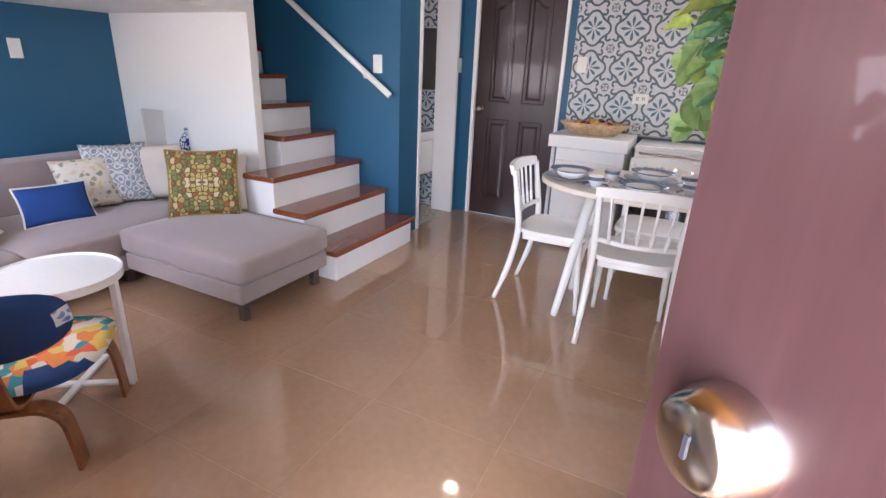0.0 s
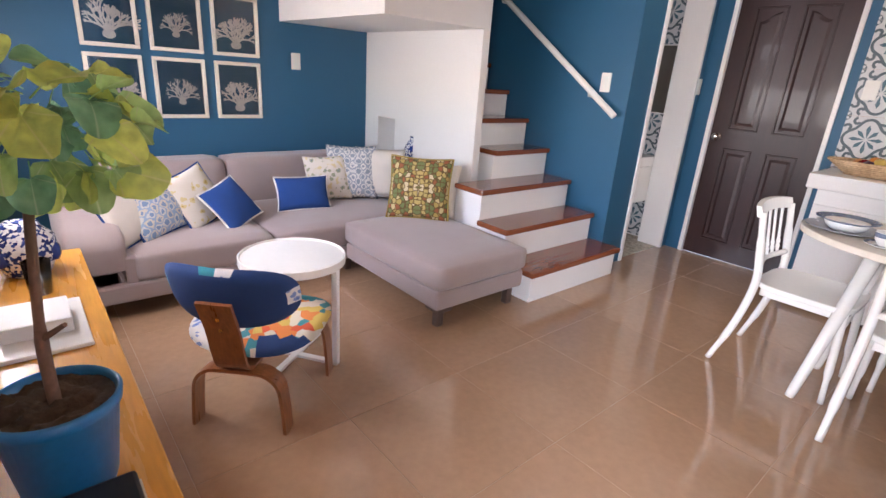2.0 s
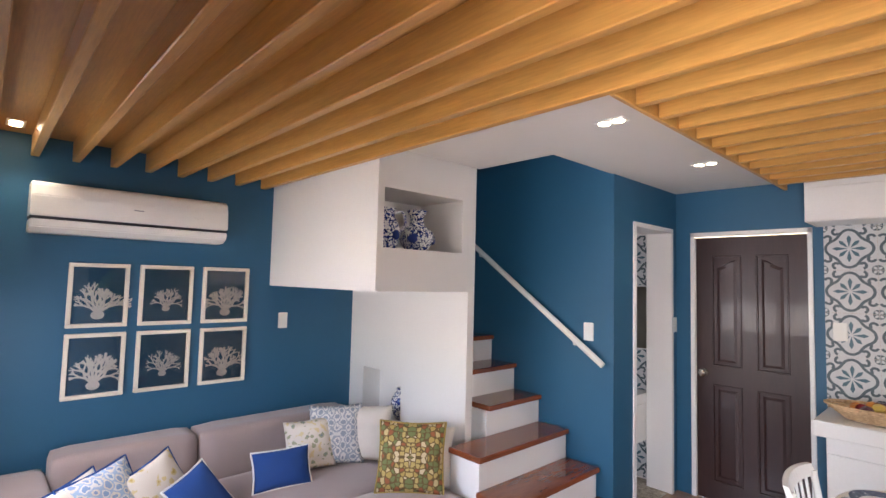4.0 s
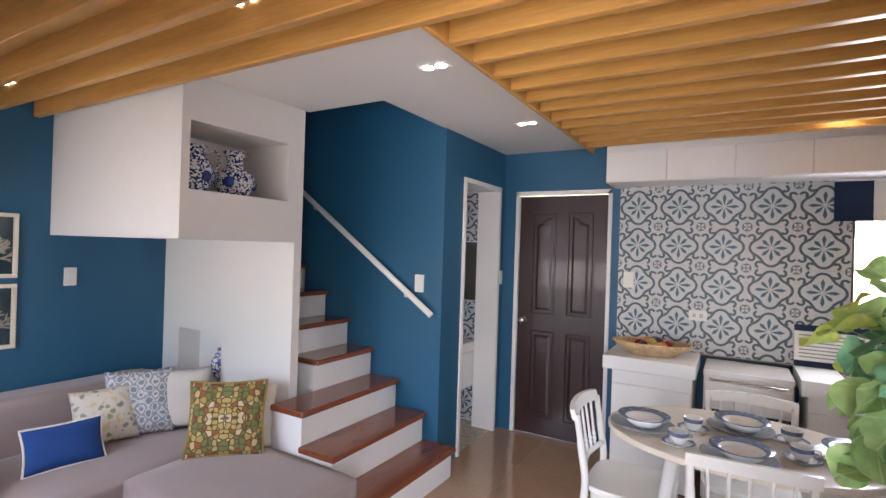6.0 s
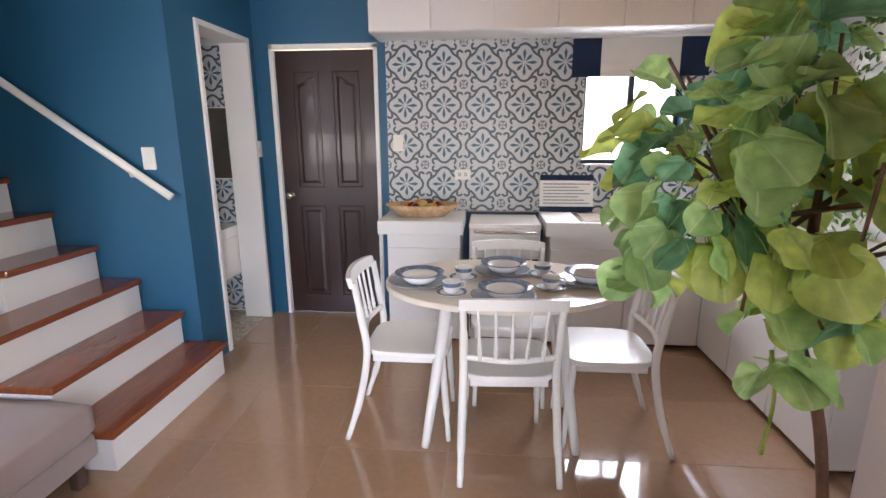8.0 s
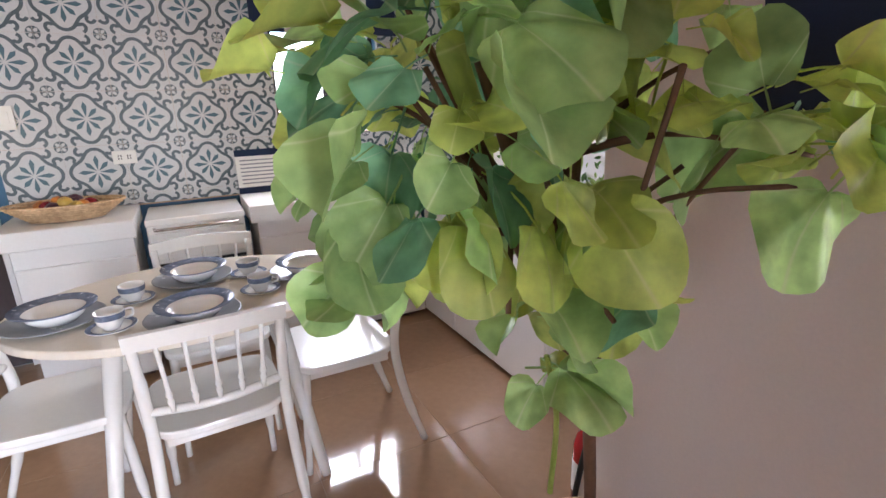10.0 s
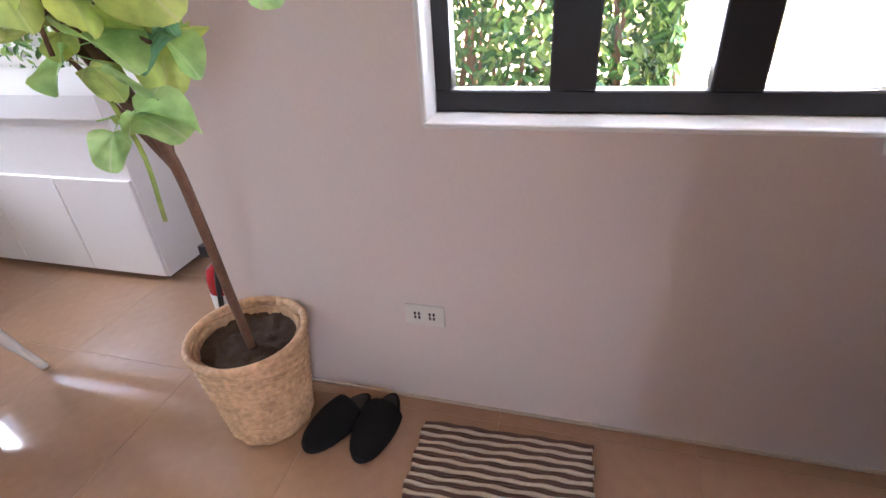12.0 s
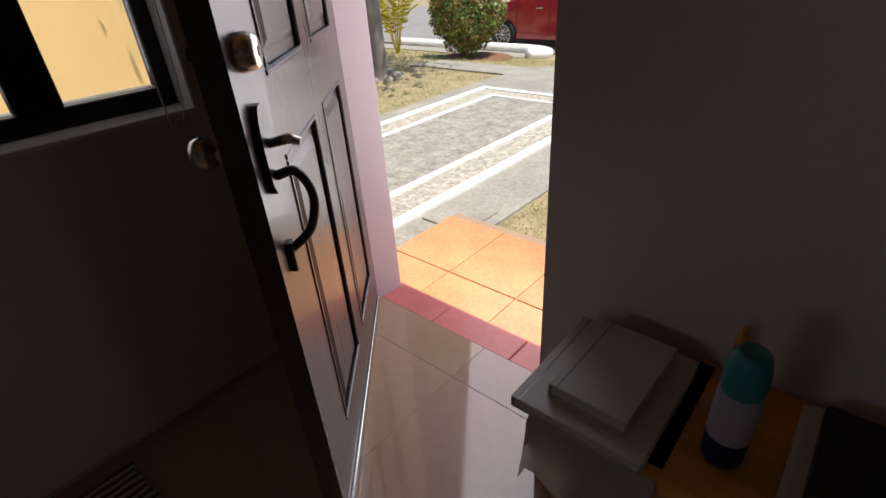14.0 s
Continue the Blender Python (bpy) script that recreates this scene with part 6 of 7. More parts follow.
def star_tile(T):
    """One cement tile: eight-petalled star in an ogee frame, scrolls towards the corners."""
    b = box(-T / 2 + 0.0008, 0, -T / 2 + 0.0008, T / 2 - 0.0008, 0.008, T / 2 - 0.0008)
    for k in range(8):
        a = k * math.pi / 4
        u, v = Vector((math.cos(a), 0, math.sin(a))), Vector((-math.sin(a), 0, math.cos(a)))
        R = T * (0.32 if k % 2 == 0 else 0.27)
        q = [u * T * 0.03, u * R * 0.45 + v * T * 0.026, u * R * 0.72 + v * T * 0.043, u * R, u * R * 0.72 - v * T * 0.043, u * R * 0.45 - v * T * 0.026]
        f = b.faces.new([b.verts.new(c + Vector((0, -0.0012, 0))) for c in q])
        f.material_index = 2
    ogee = []
    for i in range(64):
        a = 2 * math.pi * i / 64
        r = T * (0.345 + 0.105 * abs(math.cos(2 * a)) ** 3.5 - 0.012 * math.cos(8 * a))
        ogee.append((r * math.cos(a), r * math.sin(a)))
    band(b, ogee, T * 0.058, True)
    for sx in (-1, 1):
        for sz in (-1, 1):
            for flip in (0, 1):
                pts = []
                for i in range(15):
                    t = i / 14
                    a = 0.2 + 4.2 * t
                    r = T * (0.085 - 0.055 * t)
                    cx, cz = T * 0.385, T * 0.235
                    x, z = cx + r * math.cos(a), cz + r * math.sin(a)
                    if flip:
                        x, z = z, x
                    pts.append((sx * min(x, T / 2 - 0.001), sz * min(z, T / 2 - 0.001)))
                band(b, pts, T * 0.056)
            c = Vector((sx * (T / 2 - 0.0015), 0, sz * (T / 2 - 0.0015)))
            quarter = [c] + [c - Vector((sx * T * 0.105 * math.cos(i / 6 * math.pi / 2), 0, sz * T * 0.105 * math.sin(i / 6 * math.pi / 2))) for i in range(7)]
            f = b.faces.new([b.verts.new(v + Vector((0, -0.0012, 0))) for v in quarter])
            f.material_index = 1
            d, e = Vector((-sx, 0, -sz)), Vector((-sx, 0, sz))
            petal = [c + d * T * k + e * T * w for k, w in ((0.008, 0), (0.03, 0.02), (0.055, 0.018), (0.068, 0), (0.055, -0.018), (0.03, -0.02))]
            f = b.faces.new([b.verts.new(v + Vector((0, -0.0018, 0))) for v in petal])
            f.material_index = 0
    me = bpy.data.meshes.new("tile")
    b.to_mesh(me)
    b.free()
    for m in (TILE_WHITE, TILE_INK, TILE_STAR):
        me.materials.append(m)
    return me


T = 0.28
splash = solid("tiled_splashback", box(-0.395, 4.698, 0.85, 1.0, 4.734, 2.06), GROUT, "patterned cement tile wall behind the kitchen counter", "wall", kind="structure")
splash_low = solid("tiled_splashback_window", box(1.0, 4.698, 0.85, 2.355, 4.734, 1.20), GROUT, "patterned cement tile wall under the kitchen window", "wall", kind="structure")
splash_side = solid("tiled_splashback_side", box(1.68, 4.698, 1.20, 2.355, 4.734, 2.06), GROUT, "patterned cement tile wall beside the kitchen window", "wall", kind="structure")
TILE_ME = star_tile(T)


def clipped(x0, x1, z0, z1, cx, cz):
    """The tile mesh cut to a rectangle round its centre."""
    b = bmesh.new()
    b.from_mesh(TILE_ME)
    for co, no in (((x0 - cx, 0, 0), (-1, 0, 0)), ((x1 - cx, 0, 0), (1, 0, 0)), ((0, 0, z0 - cz), (0, 0, -1)), ((0, 0, z1 - cz), (0, 0, 1))):
        bmesh.ops.bisect_plane(b, geom=b.verts[:] + b.edges[:] + b.faces[:], plane_co=co, plane_no=no, clear_outer=True)
    me = bpy.data.meshes.new("tile")
    b.to_mesh(me)
    b.free()
    for m in (TILE_WHITE, TILE_INK, TILE_STAR):
        me.materials.append(m)
    return me


def lay_tiles(parent, x0, x1, z0, z1, y, sx=0.018, sz=1.615):
    i0, i1 = math.floor((x0 - sx) / T - 0.5), math.ceil((x1 - sx) / T + 0.5)
    j0, j1 = math.floor((z0 - sz) / T - 0.5), math.ceil((z1 - sz) / T + 0.5)
    for i in range(i0, i1 + 1):
        for j in range(j0, j1 + 1):
            cx, cz = sx + T * i, sz + T * j
            a0, a1, c0, c1 = max(x0, cx - T / 2), min(x1, cx + T / 2), max(z0, cz - T / 2), min(z1, cz + T / 2)
            if a1 - a0 < 0.01 or c1 - c0 < 0.01:
                continue
            whole = a1 - a0 > T - 1e-4 and c1 - c0 > T - 1e-4
            ob = new("tile", TILE_ME if whole else clipped(a0, a1, c0, c1, cx, cz))
            ob.location, ob.parent = (cx, y, cz), parent


lay_tiles(splash, -0.395, 1.0, 0.86, 2.06, 4.690)
lay_tiles(splash_low, 1.0, 2.355, 0.86, 1.20, 4.690)
lay_tiles(splash_side, 1.68, 2.355, 1.20, 2.06, 4.690)

upper = thing("wall_cabinet", "row of low white wall cabinets under the ceiling", "cabinet", at=(0.95, 4.55, 2.05))
part("carcass", box(-1.39, -0.165, 0, 1.40, 0.18, 0.338, 0.003, 1), WHITE_SATIN, upper)
for i in range(7):
    part("cabinet_door", box(-1.388 + 0.398 * i + 0.002, -0.183, 0.004, -1.388 + 0.398 * (i + 1) - 0.002, -0.166, 0.214, 0.002, 1), WHITE_SATIN, upper)
upper2 = thing("wall_cabinet", "low white wall cabinets along the kitchen side wall", "cabinet", at=(2.19, 3.4, 2.05))
part("carcass", box(-0.165, -0.92, 0, 0.168, 0.96, 0.338, 0.003, 1), WHITE_SATIN, upper2)
for i in range(4):
    part("cabinet_door", box(-0.183, -0.918 + 0.46 * i, 0.004, -0.166, -0.918 + 0.46 * i + 0.456, 0.214, 0.002, 1), WHITE_SATIN, upper2)

cooker = thing("cooker", "white free-standing cooker with a chrome towel rail", "cooker", at=(0.455, 4.46, 0))
part("body", box(-0.235, -0.19, 0.03, 0.235, 0.22, 0.80, 0.008), WHITE_GLOSS, cooker)
part("lid", box(-0.238, -0.20, 0.80, 0.238, 0.22, 0.835, 0.006), WHITE_GLOSS, cooker)
part("oven_door", box(-0.225, -0.212, 0.10, 0.225, -0.191, 0.60, 0.005), DARK_GLASS, cooker, "dark oven glass")
part("control_panel", box(-0.228, -0.205, 0.62, 0.228, -0.191, 0.76, 0.004), WHITE_GLOSS, cooker)
part("rail", tube([(-0.20, -0.195, 0.785), (-0.20, -0.232, 0.785), (0.20, -0.232, 0.785), (0.20, -0.195, 0.785)], 0.008, 8), CHROME, cooker, "chrome rail", smooth=True)
for i in range(4):
    part("dial", lathe([(0.0, 0), (0.018, 0), (0.015, 0.02), (0.0, 0.02)], 16, close=False, m=Matrix.Translation((-0.15 + 0.1 * i, -0.205, 0.69)) @ Matrix.Rotation(radians(90), 4, "X")), CHROME, cooker)
for sx in (-0.2, 0.2):
    for sy in (-0.15, 0.18):
        part("foot", lathe([(0.0, 0), (0.018, 0), (0.018, 0.03)], 12, close=False, m=Matrix.Translation((sx, sy, 0))), BLACK_METAL, cooker)

b = bmesh.new()
for a in ((0.715, 4.19, 0.96, 4.686), (1.45, 4.19, 2.35, 4.686), (0.96, 4.19, 1.45, 4.25), (0.96, 4.58, 1.45, 4.686), (1.72, 2.96, 2.35, 4.19)):
    box(a[0], a[1], 0.77, a[2], a[3], 0.86, bm=b)
solid("worktop", b, WHITE_SATIN, "thick off-white corner worktop with a cut-out for the sink", "worktop")
sink = thing("sink", "stainless steel sink with a chrome tap", "sink", at=(1.205, 4.415, 0.86))
b = bmesh.new()
box(-0.245, -0.165, -0.16, 0.245, 0.165, -0.155, bm=b)
for a in ((-0.245, -0.165, -0.235, 0.165), (0.235, -0.165, 0.245, 0.165), (-0.235, -0.165, 0.235, -0.158), (-0.235, 0.158, 0.235, 0.165)):
    box(a[0], a[1], -0.155, a[2], a[3], 0.0, bm=b)
for a in ((-0.27, -0.19, -0.235, 0.19), (0.235, -0.19, 0.27, 0.19), (-0.235, -0.19, 0.235, -0.155), (-0.235, 0.155, 0.235, 0.19)):
    box(a[0], a[1], 0.0005, a[2], a[3], 0.006, 0.002, 1, bm=b)
part("basin", b, CHROME, sink, "stainless steel basin")
part("tap", tube(curve_points([(0.05, 0.172, 0.005), (0.05, 0.172, 0.14), (0.05, 0.14, 0.19), (0.05, 0.06, 0.17), (0.05, 0.04, 0.13)], 6), 0.010, 10), CHROME, sink, "chrome swan-neck tap", smooth=True)

board = thing("notice_board", "white notice board with navy bands leaning on the tiles", "board", at=(0.90, 4.66, 0.86))
board.matrix_world = pose(0.905, 4.655, 0.861, -6, 0, 0)
part("panel", box(-0.19, -0.006, 0, 0.19, 0.004, 0.265, 0.002, 1), WHITE_GLOSS, board)
part("header", box(-0.19, -0.008, 0.225, 0.19, -0.0065, 0.265), NAVY, board, "navy header band")
part("footer", box(-0.19, -0.008, 0.0, 0.19, -0.0065, 0.038), NAVY, board, "navy footer band")
for i in range(7):
    part("text_bar", box(-0.165, -0.0078, 0.058 + 0.023 * i, 0.165 - 0.04 * (i % 3), -0.0065, 0.066 + 0.023 * i), GREY_GLAZE, board, "illegible grey line of text")

basket_f = thing("fruit_basket", "oval woven basket filled with fruit on the worktop", "basket", at=(-0.11, 4.42, 0.861))
for k in range(7):
    r = 0.115 + 0.012 * k
    part("coil", tube([(r * 1.35 * math.cos(2 * math.pi * i / 40), r * 0.8 * math.sin(2 * math.pi * i / 40), 0.008 + 0.012 * k) for i in range(41)], 0.0072, 6), WICKER, basket_f, "woven straw coil", smooth=True)
part("bottom", lathe([(0.0, 0.001), (0.112, 0.001), (0.112, 0.006), (0.0, 0.006)], 30, close=False, m=Matrix.Diagonal((1.35, 0.8, 1, 1))), WICKER, basket_f)
rnd = random.Random(17)
FRUIT = [material("dark red fruit", (0.20, 0.012, 0.015), 0.25), material("orange fruit", (0.55, 0.20, 0.03), 0.4), material("yellow fruit", (0.55, 0.38, 0.08), 0.4), material("purple grapes", (0.05, 0.012, 0.03), 0.3)]
for k in range(12):
    a = k * 2.4
    rr = 0.10 * math.sqrt(k / 12)
    fr = solid("fruit", lathe([(0.0, -0.032), (0.018, -0.028), (0.034, -0.008), (0.034, 0.010), (0.02, 0.028), (0.004, 0.026), (0.0, 0.022)], 16, close=False), FRUIT[k % 4], ("dark red apple", "orange citrus fruit", "pale yellow mango", "dark purple plum")[k % 4] + " lying in the woven basket", "fruit", "fruit in the basket", smooth=True)
    fr.location = (-0.11 + rr * 1.3 * math.cos(a), 4.42 + rr * 0.75 * math.sin(a), 0.861 + 0.062 + 0.02 * (k < 4))
    fr.rotation_euler = (rnd.uniform(-0.6, 0.6), rnd.uniform(-0.6, 0.6), a)

ext = thing("fire_extinguisher", "small red fire extinguisher standing on the floor", "extinguisher", at=(1.49, 2.42, 0))
part("cylinder", lathe([(0.0, 0), (0.055, 0), (0.058, 0.01), (0.058, 0.27), (0.045, 0.31), (0.02, 0.33), (0.02, 0.36), (0.0, 0.36)], 28, close=False), material("red enamel", (0.40, 0.010, 0.015), 0.25, bump=0, coat=0.5), ext, smooth=True)
part("valve", box(-0.018, -0.03, 0.355, 0.018, 0.05, 0.40, 0.004), BLACK_METAL, ext)
part("hose", tube(curve_points([(0, -0.03, 0.38), (-0.07, -0.05, 0.33), (-0.075, -0.02, 0.15), (-0.062, 0.0, 0.08)], 6), 0.010, 8), RUBBER, ext, smooth=True)
part("label", lathe([(0.0585, 0.10), (0.0585, 0.22)], 28, close=False), WHITE_SATIN, ext)


# ---- place settings ----
RIM_BLUE = material("slate blue rim glaze", (0.14, 0.17, 0.24), 0.25, vary=0.25, scale=60, bump=0)


def setting(x, y):
    pl = thing("dinner_plate", "grey glazed dinner plate", "plate", "dinner plates on the table", at=(x, y, 0.7525))
    part("dish", lathe([(0.0, 0.0), (0.085, 0.0), (0.135, 0.014), (0.137, 0.017), (0.132, 0.017), (0.085, 0.005), (0.0, 0.005)], 44, close=False), GREY_GLAZE, pl, smooth=True)
    bw = thing("soup_plate", "white ribbed soup plate with a slate blue rim", "bowl", "soup plates on the table", at=(x + 0.008, y, 0.758))
    part("dish", lathe([(0.0, 0.0), (0.055, 0.0), (0.075, 0.018), (0.082, 0.036), (0.080, 0.038), (0.072, 0.020), (0.052, 0.006), (0.0, 0.006)], 44, close=False), PORCELAIN, bw, smooth=True)
    part("rim", lathe([(0.081, 0.036), (0.112, 0.046), (0.113, 0.049), (0.081, 0.040)], 44, close=False), RIM_BLUE, bw, "slate blue rim", smooth=True)


def cup(x, y, turn):
    sc = thing("saucer", "white saucer with a blue-grey rim", "saucer", "saucers on the table", at=(x, y, 0.7525))
    part("dish", lathe([(0.0, 0.0), (0.035, 0.0), (0.066, 0.010), (0.067, 0.012), (0.035, 0.004), (0.0, 0.004)], 36, close=False), PORCELAIN, sc, smooth=True)
    part("rim", lathe([(0.052, 0.0095), (0.066, 0.0125), (0.064, 0.0135), (0.052, 0.0105)], 36, close=False), RIM_BLUE, sc, smooth=True)
    cp = thing("cup", "white cup with a band of blue-grey stripes", "cup", "cups on the table", at=(x, y, 0.757), turn=turn)
    part("bowl", lathe([(0.0, 0.0), (0.022, 0.0), (0.024, 0.006), (0.036, 0.022), (0.040, 0.055), (0.038, 0.055), (0.034, 0.024), (0.020, 0.008), (0.0, 0.008)], 36, close=False), PORCELAIN, cp, smooth=True)
    b = bmesh.new()
    lathe([(0.0388, 0.034), (0.0408, 0.052)], 36, bm=b, close=False)
    part("band", b, RIM_BLUE, cp, "blue-grey striped band", smooth=True)
    part("handle", tube(curve_points([(0.037, 0, 0.046), (0.058, 0, 0.044), (0.058, 0, 0.024), (0.036, 0, 0.020)], 5), 0.0035, 8), PORCELAIN, cp, smooth=True)


for x, y in ((0.02, 3.19), (0.402, 3.005), (0.41, 3.40), (0.795, 3.255)):
    setting(x, y)
for x, y, t in ((0.185, 3.04, 20), (0.225, 3.27, 60), (0.615, 3.14, 0), (0.60, 3.35, 40)):
    cup(x, y, t)

# ---- things on the console ----
BOOK = material("grey-white book cloth", (0.52, 0.50, 0.46), 0.7, vary=0.05, scale=6, grain=300, bump=0.15)
PAPER = material("book pages", (0.60, 0.56, 0.48), 0.9, vary=0.06, grain=200)


def book(label, x0, y0, x1, y1, z, h, turn):
    cx, cy = (x0 + x1) / 2, (y0 + y1) / 2
    bk = thing("book", label, "book", "books on the console", at=(cx, cy, z), turn=turn)
    w, d = (x1 - x0) / 2, (y1 - y0) / 2
    part("cover", box(-w, -d, h - 0.003, w, d, h, 0.001, 1), BOOK, bk)
    part("back_cover", box(-w, -d, 0, w, d, 0.003, 0.001, 1), BOOK, bk)
    part("spine", box(w - 0.003, -d, 0.003, w, d, h - 0.003), BOOK, bk)
    part("page_block", box(-w + 0.004, -d + 0.004, 0.003, w - 0.004, d - 0.004, h - 0.003), PAPER, bk)
    part("hinge_groove", box(w - 0.016, -d, h - 0.0005, w - 0.013, d, h + 0.0004), GREY_GLAZE, bk)


book("large grey-white cloth-bound book on the console", 0.0, 0.45, 0.204, 0.695, 0.5925, 0.022, 0)
book("smaller grey-white book on top of the stack", 0.034, 0.47, 0.158, 0.662, 0.6148, 0.026, -1)
b = bmesh.new()
n = 14
g = {}
for i in range(n + 1):
    for j in range(n + 1):
        x, y = -0.02 + 0.235 * i / n, 0.42 + 0.34 * j / n
        z = 0.5912
        if y > 0.672:
            z -= (y - 0.672) * 1.6 + 0.01 * math.sin(i * 1.1)
            y = 0.690 + 0.008 * math.sin(i * 0.9) + 0.003
        if x > 0.18:
            z -= max(0, x - 0.185) * 2.2
            x = min(x, 0.188 + 0.006 * math.sin(j))
        g[i, j] = b.verts.new((x, y, z))
for i in range(n):
    for j in range(n):
        b.faces.new((g[i, j], g[i + 1, j], g[i + 1, j + 1], g[i, j + 1]))
bmesh.ops.solidify(b, geom=b.faces[:], thickness=0.0012)
solid("table_runner", b, CREAM_CLOTH, "crumpled cream cloth hanging over the console edge", "cloth", smooth=True)
can = thing("spray_can", "air freshener can with a teal cap", "spray can", at=(-0.073, 0.59, 0.591))
part("base", lathe([(0.0, 0), (0.025, 0), (0.026, 0.004), (0.027, 0.045)], 28, close=False), NAVY, can, "dark blue base", smooth=True)
part("label", lathe([(0.027, 0.045), (0.027, 0.118), (0.025, 0.124)], 28, close=False), material("pale mauve can label", (0.42, 0.40, 0.48), 0.3), can, smooth=True)
part("cap", lathe([(0.025, 0.124), (0.0265, 0.130), (0.0255, 0.162), (0.021, 0.182), (0.016, 0.188), (0.013, 0.184), (0.0, 0.182)], 28, close=False), material("teal plastic cap", (0.03, 0.26, 0.28), 0.3, bump=0), can, "teal plastic cap", smooth=True)
stick = thing("wooden_brush", "orange wooden brush handle standing behind the can", "brush", at=(-0.047, 0.452, 0.591))
part("handle", tube(curve_points([(0, 0, 0), (0, -0.005, 0.05), (0.002, -0.010, 0.095), (0.0, -0.012, 0.113)], 5), [0.006] * 6 + [0.0085] * 6 + [0.005] * 4, 8), CONSOLE_WOOD, stick, smooth=True)
part("head", box(-0.012, -0.006, 0, 0.012, 0.006, 0.03, 0.003, 1), CONSOLE_WOOD, stick)
boxd = thing("black_case", "small black case lying on a stack of papers", "case", at=(-0.242, 0.54, 0.591))
for k in range(4):
    part("paper", box(-0.09 + 0.003 * (k % 2), -0.10, 0.005 * k, 0.09 + 0.004 * (k % 3), 0.09, 0.005 * k + 0.0045, 0.001, 1), PAPER, boxd)
part("case", box(-0.085, -0.085, 0.02, 0.075, 0.085, 0.045, 0.006), BLACK_METAL, boxd)
tray = thing("tray", "white tray with a folded white box on it", "tray", at=(-1.02, 0.53, 0.59))
part("dish", box(-0.15, -0.10, 0, 0.15, 0.10, 0.012, 0.004), WHITE_GLOSS, tray)
part("box", box(-0.08, -0.07, 0.0125, 0.07, 0.07, 0.05, 0.003), WHITE_SATIN, tray)
vase("blue and white china jar on the console", [(0, 0), (0.05, 0), (0.06, 0.01), (0.085, 0.07), (0.08, 0.12), (0.05, 0.15), (0.045, 0.165), (0.04, 0.165), (0.0, 0.15)], (-1.46, 0.53, 0.59), False, 1.0)
gl = thing("glass_tumbler", "clear glass tumbler beside the china jar", "glass", at=(-1.27, 0.55, 0.59))
part("body", lathe([(0.0, 0.002), (0.028, 0.002), (0.034, 0.10), (0.032, 0.10), (0.026, 0.008), (0.0, 0.008)], 24, close=False), GLASS, gl, smooth=True)

# ---- by the entrance ----
HANDLE = material("dark pewter handle", (0.10, 0.095, 0.09), 0.35, metal=1.0, vary=0.15, scale=20, bump=0.05)
front = 0.0225
part("backplate", prism([(0.895 + 0.030 * math.copysign(abs(math.cos(a)) ** 0.7, math.cos(a)), -0.945 + 0.075 * math.copysign(abs(math.sin(a)) ** 0.8, math.sin(a))) for a in [2 * math.pi * i / 28 for i in range(28)]], 0, 0.012, m=Matrix.Translation((0, front, 0)) @ Matrix.Rotation(radians(-90), 4, "X")), HANDLE, eleaf, "dark pewter escutcheon")
part("grip", tube(curve_points([(0.895, front + 0.010, 0.90), (0.895, front + 0.045, 0.905), (0.895, front + 0.065, 0.86), (0.895, front + 0.050, 0.80), (0.895, front + 0.015, 0.765), (0.895, front + 0.004, 0.76)], 6), 0.0085, 10), HANDLE, eleaf, "dark curved door grip", smooth=True)
part("grip_foot", box(0.883, front + 0.012, 0.715, 0.907, front - 0.001, 0.775, 0.004), HANDLE, eleaf)
part("thumb_latch", tube([(0.895, front + 0.010, 0.955), (0.895, front + 0.045, 0.962), (0.895, front + 0.062, 0.955)], [0.008, 0.009, 0.007], 10), CHROME, eleaf, "bright thumb latch", smooth=True)
part("deadbolt", lathe([(0.030, 0), (0.030, 0.005), (0.025, 0.026), (0.020, 0.029), (0.0, 0.029)], 28, close=False, m=Matrix.Translation((0.895, front, 1.095)) @ Matrix.Rotation(radians(-90), 4, "X")), CHROME, eleaf, "nickel deadbolt cylinder", smooth=True)
part("keyway", box(0.8935, front + 0.0300, 1.088, 0.8965, front + 0.0285, 1.102), INK, eleaf)
part("thumb_turn", lathe([(0.026, 0), (0.026, 0.006), (0.010, 0.010), (0.010, 0.028), (0.0, 0.030)], 20, close=False, m=Matrix.Translation((0.895, -0.0225, 1.095)) @ Matrix.Rotation(radians(90), 4, "X")), HANDLE, eleaf, smooth=True)
part("weather_strip", box(0.02, 0.0228, -0.004, 0.945, 0.030, 0.030, 0.002, 1), CHROME, eleaf, "aluminium weather strip")
b = bmesh.new()
for a in ((1.255, -0.03, 0.0, 1.282, 0.112, 2.07), (0.398, -0.03, 0.0, 0.425, 0.112, 2.07), (0.425, -0.03, 2.045, 1.255, 0.112, 2.075)):
    box(a[0], a[1], a[2] - 0.012, a[3], a[4], a[5], 0.003, 1, bm=b)
solid("door_frame_entrance", b, material("lavender frame paint", (0.50, 0.39, 0.41), 0.4, vary=0.06, scale=3, grain=90, bump=0.03), "pale lavender painted entrance door frame", "door frame", kind="structure")
solid("threshold_bed", box(0.40, -0.052, -0.13, 1.28, 0.085, -0.014), GROUT, "mortar bed of the threshold", "floor", kind="structure")

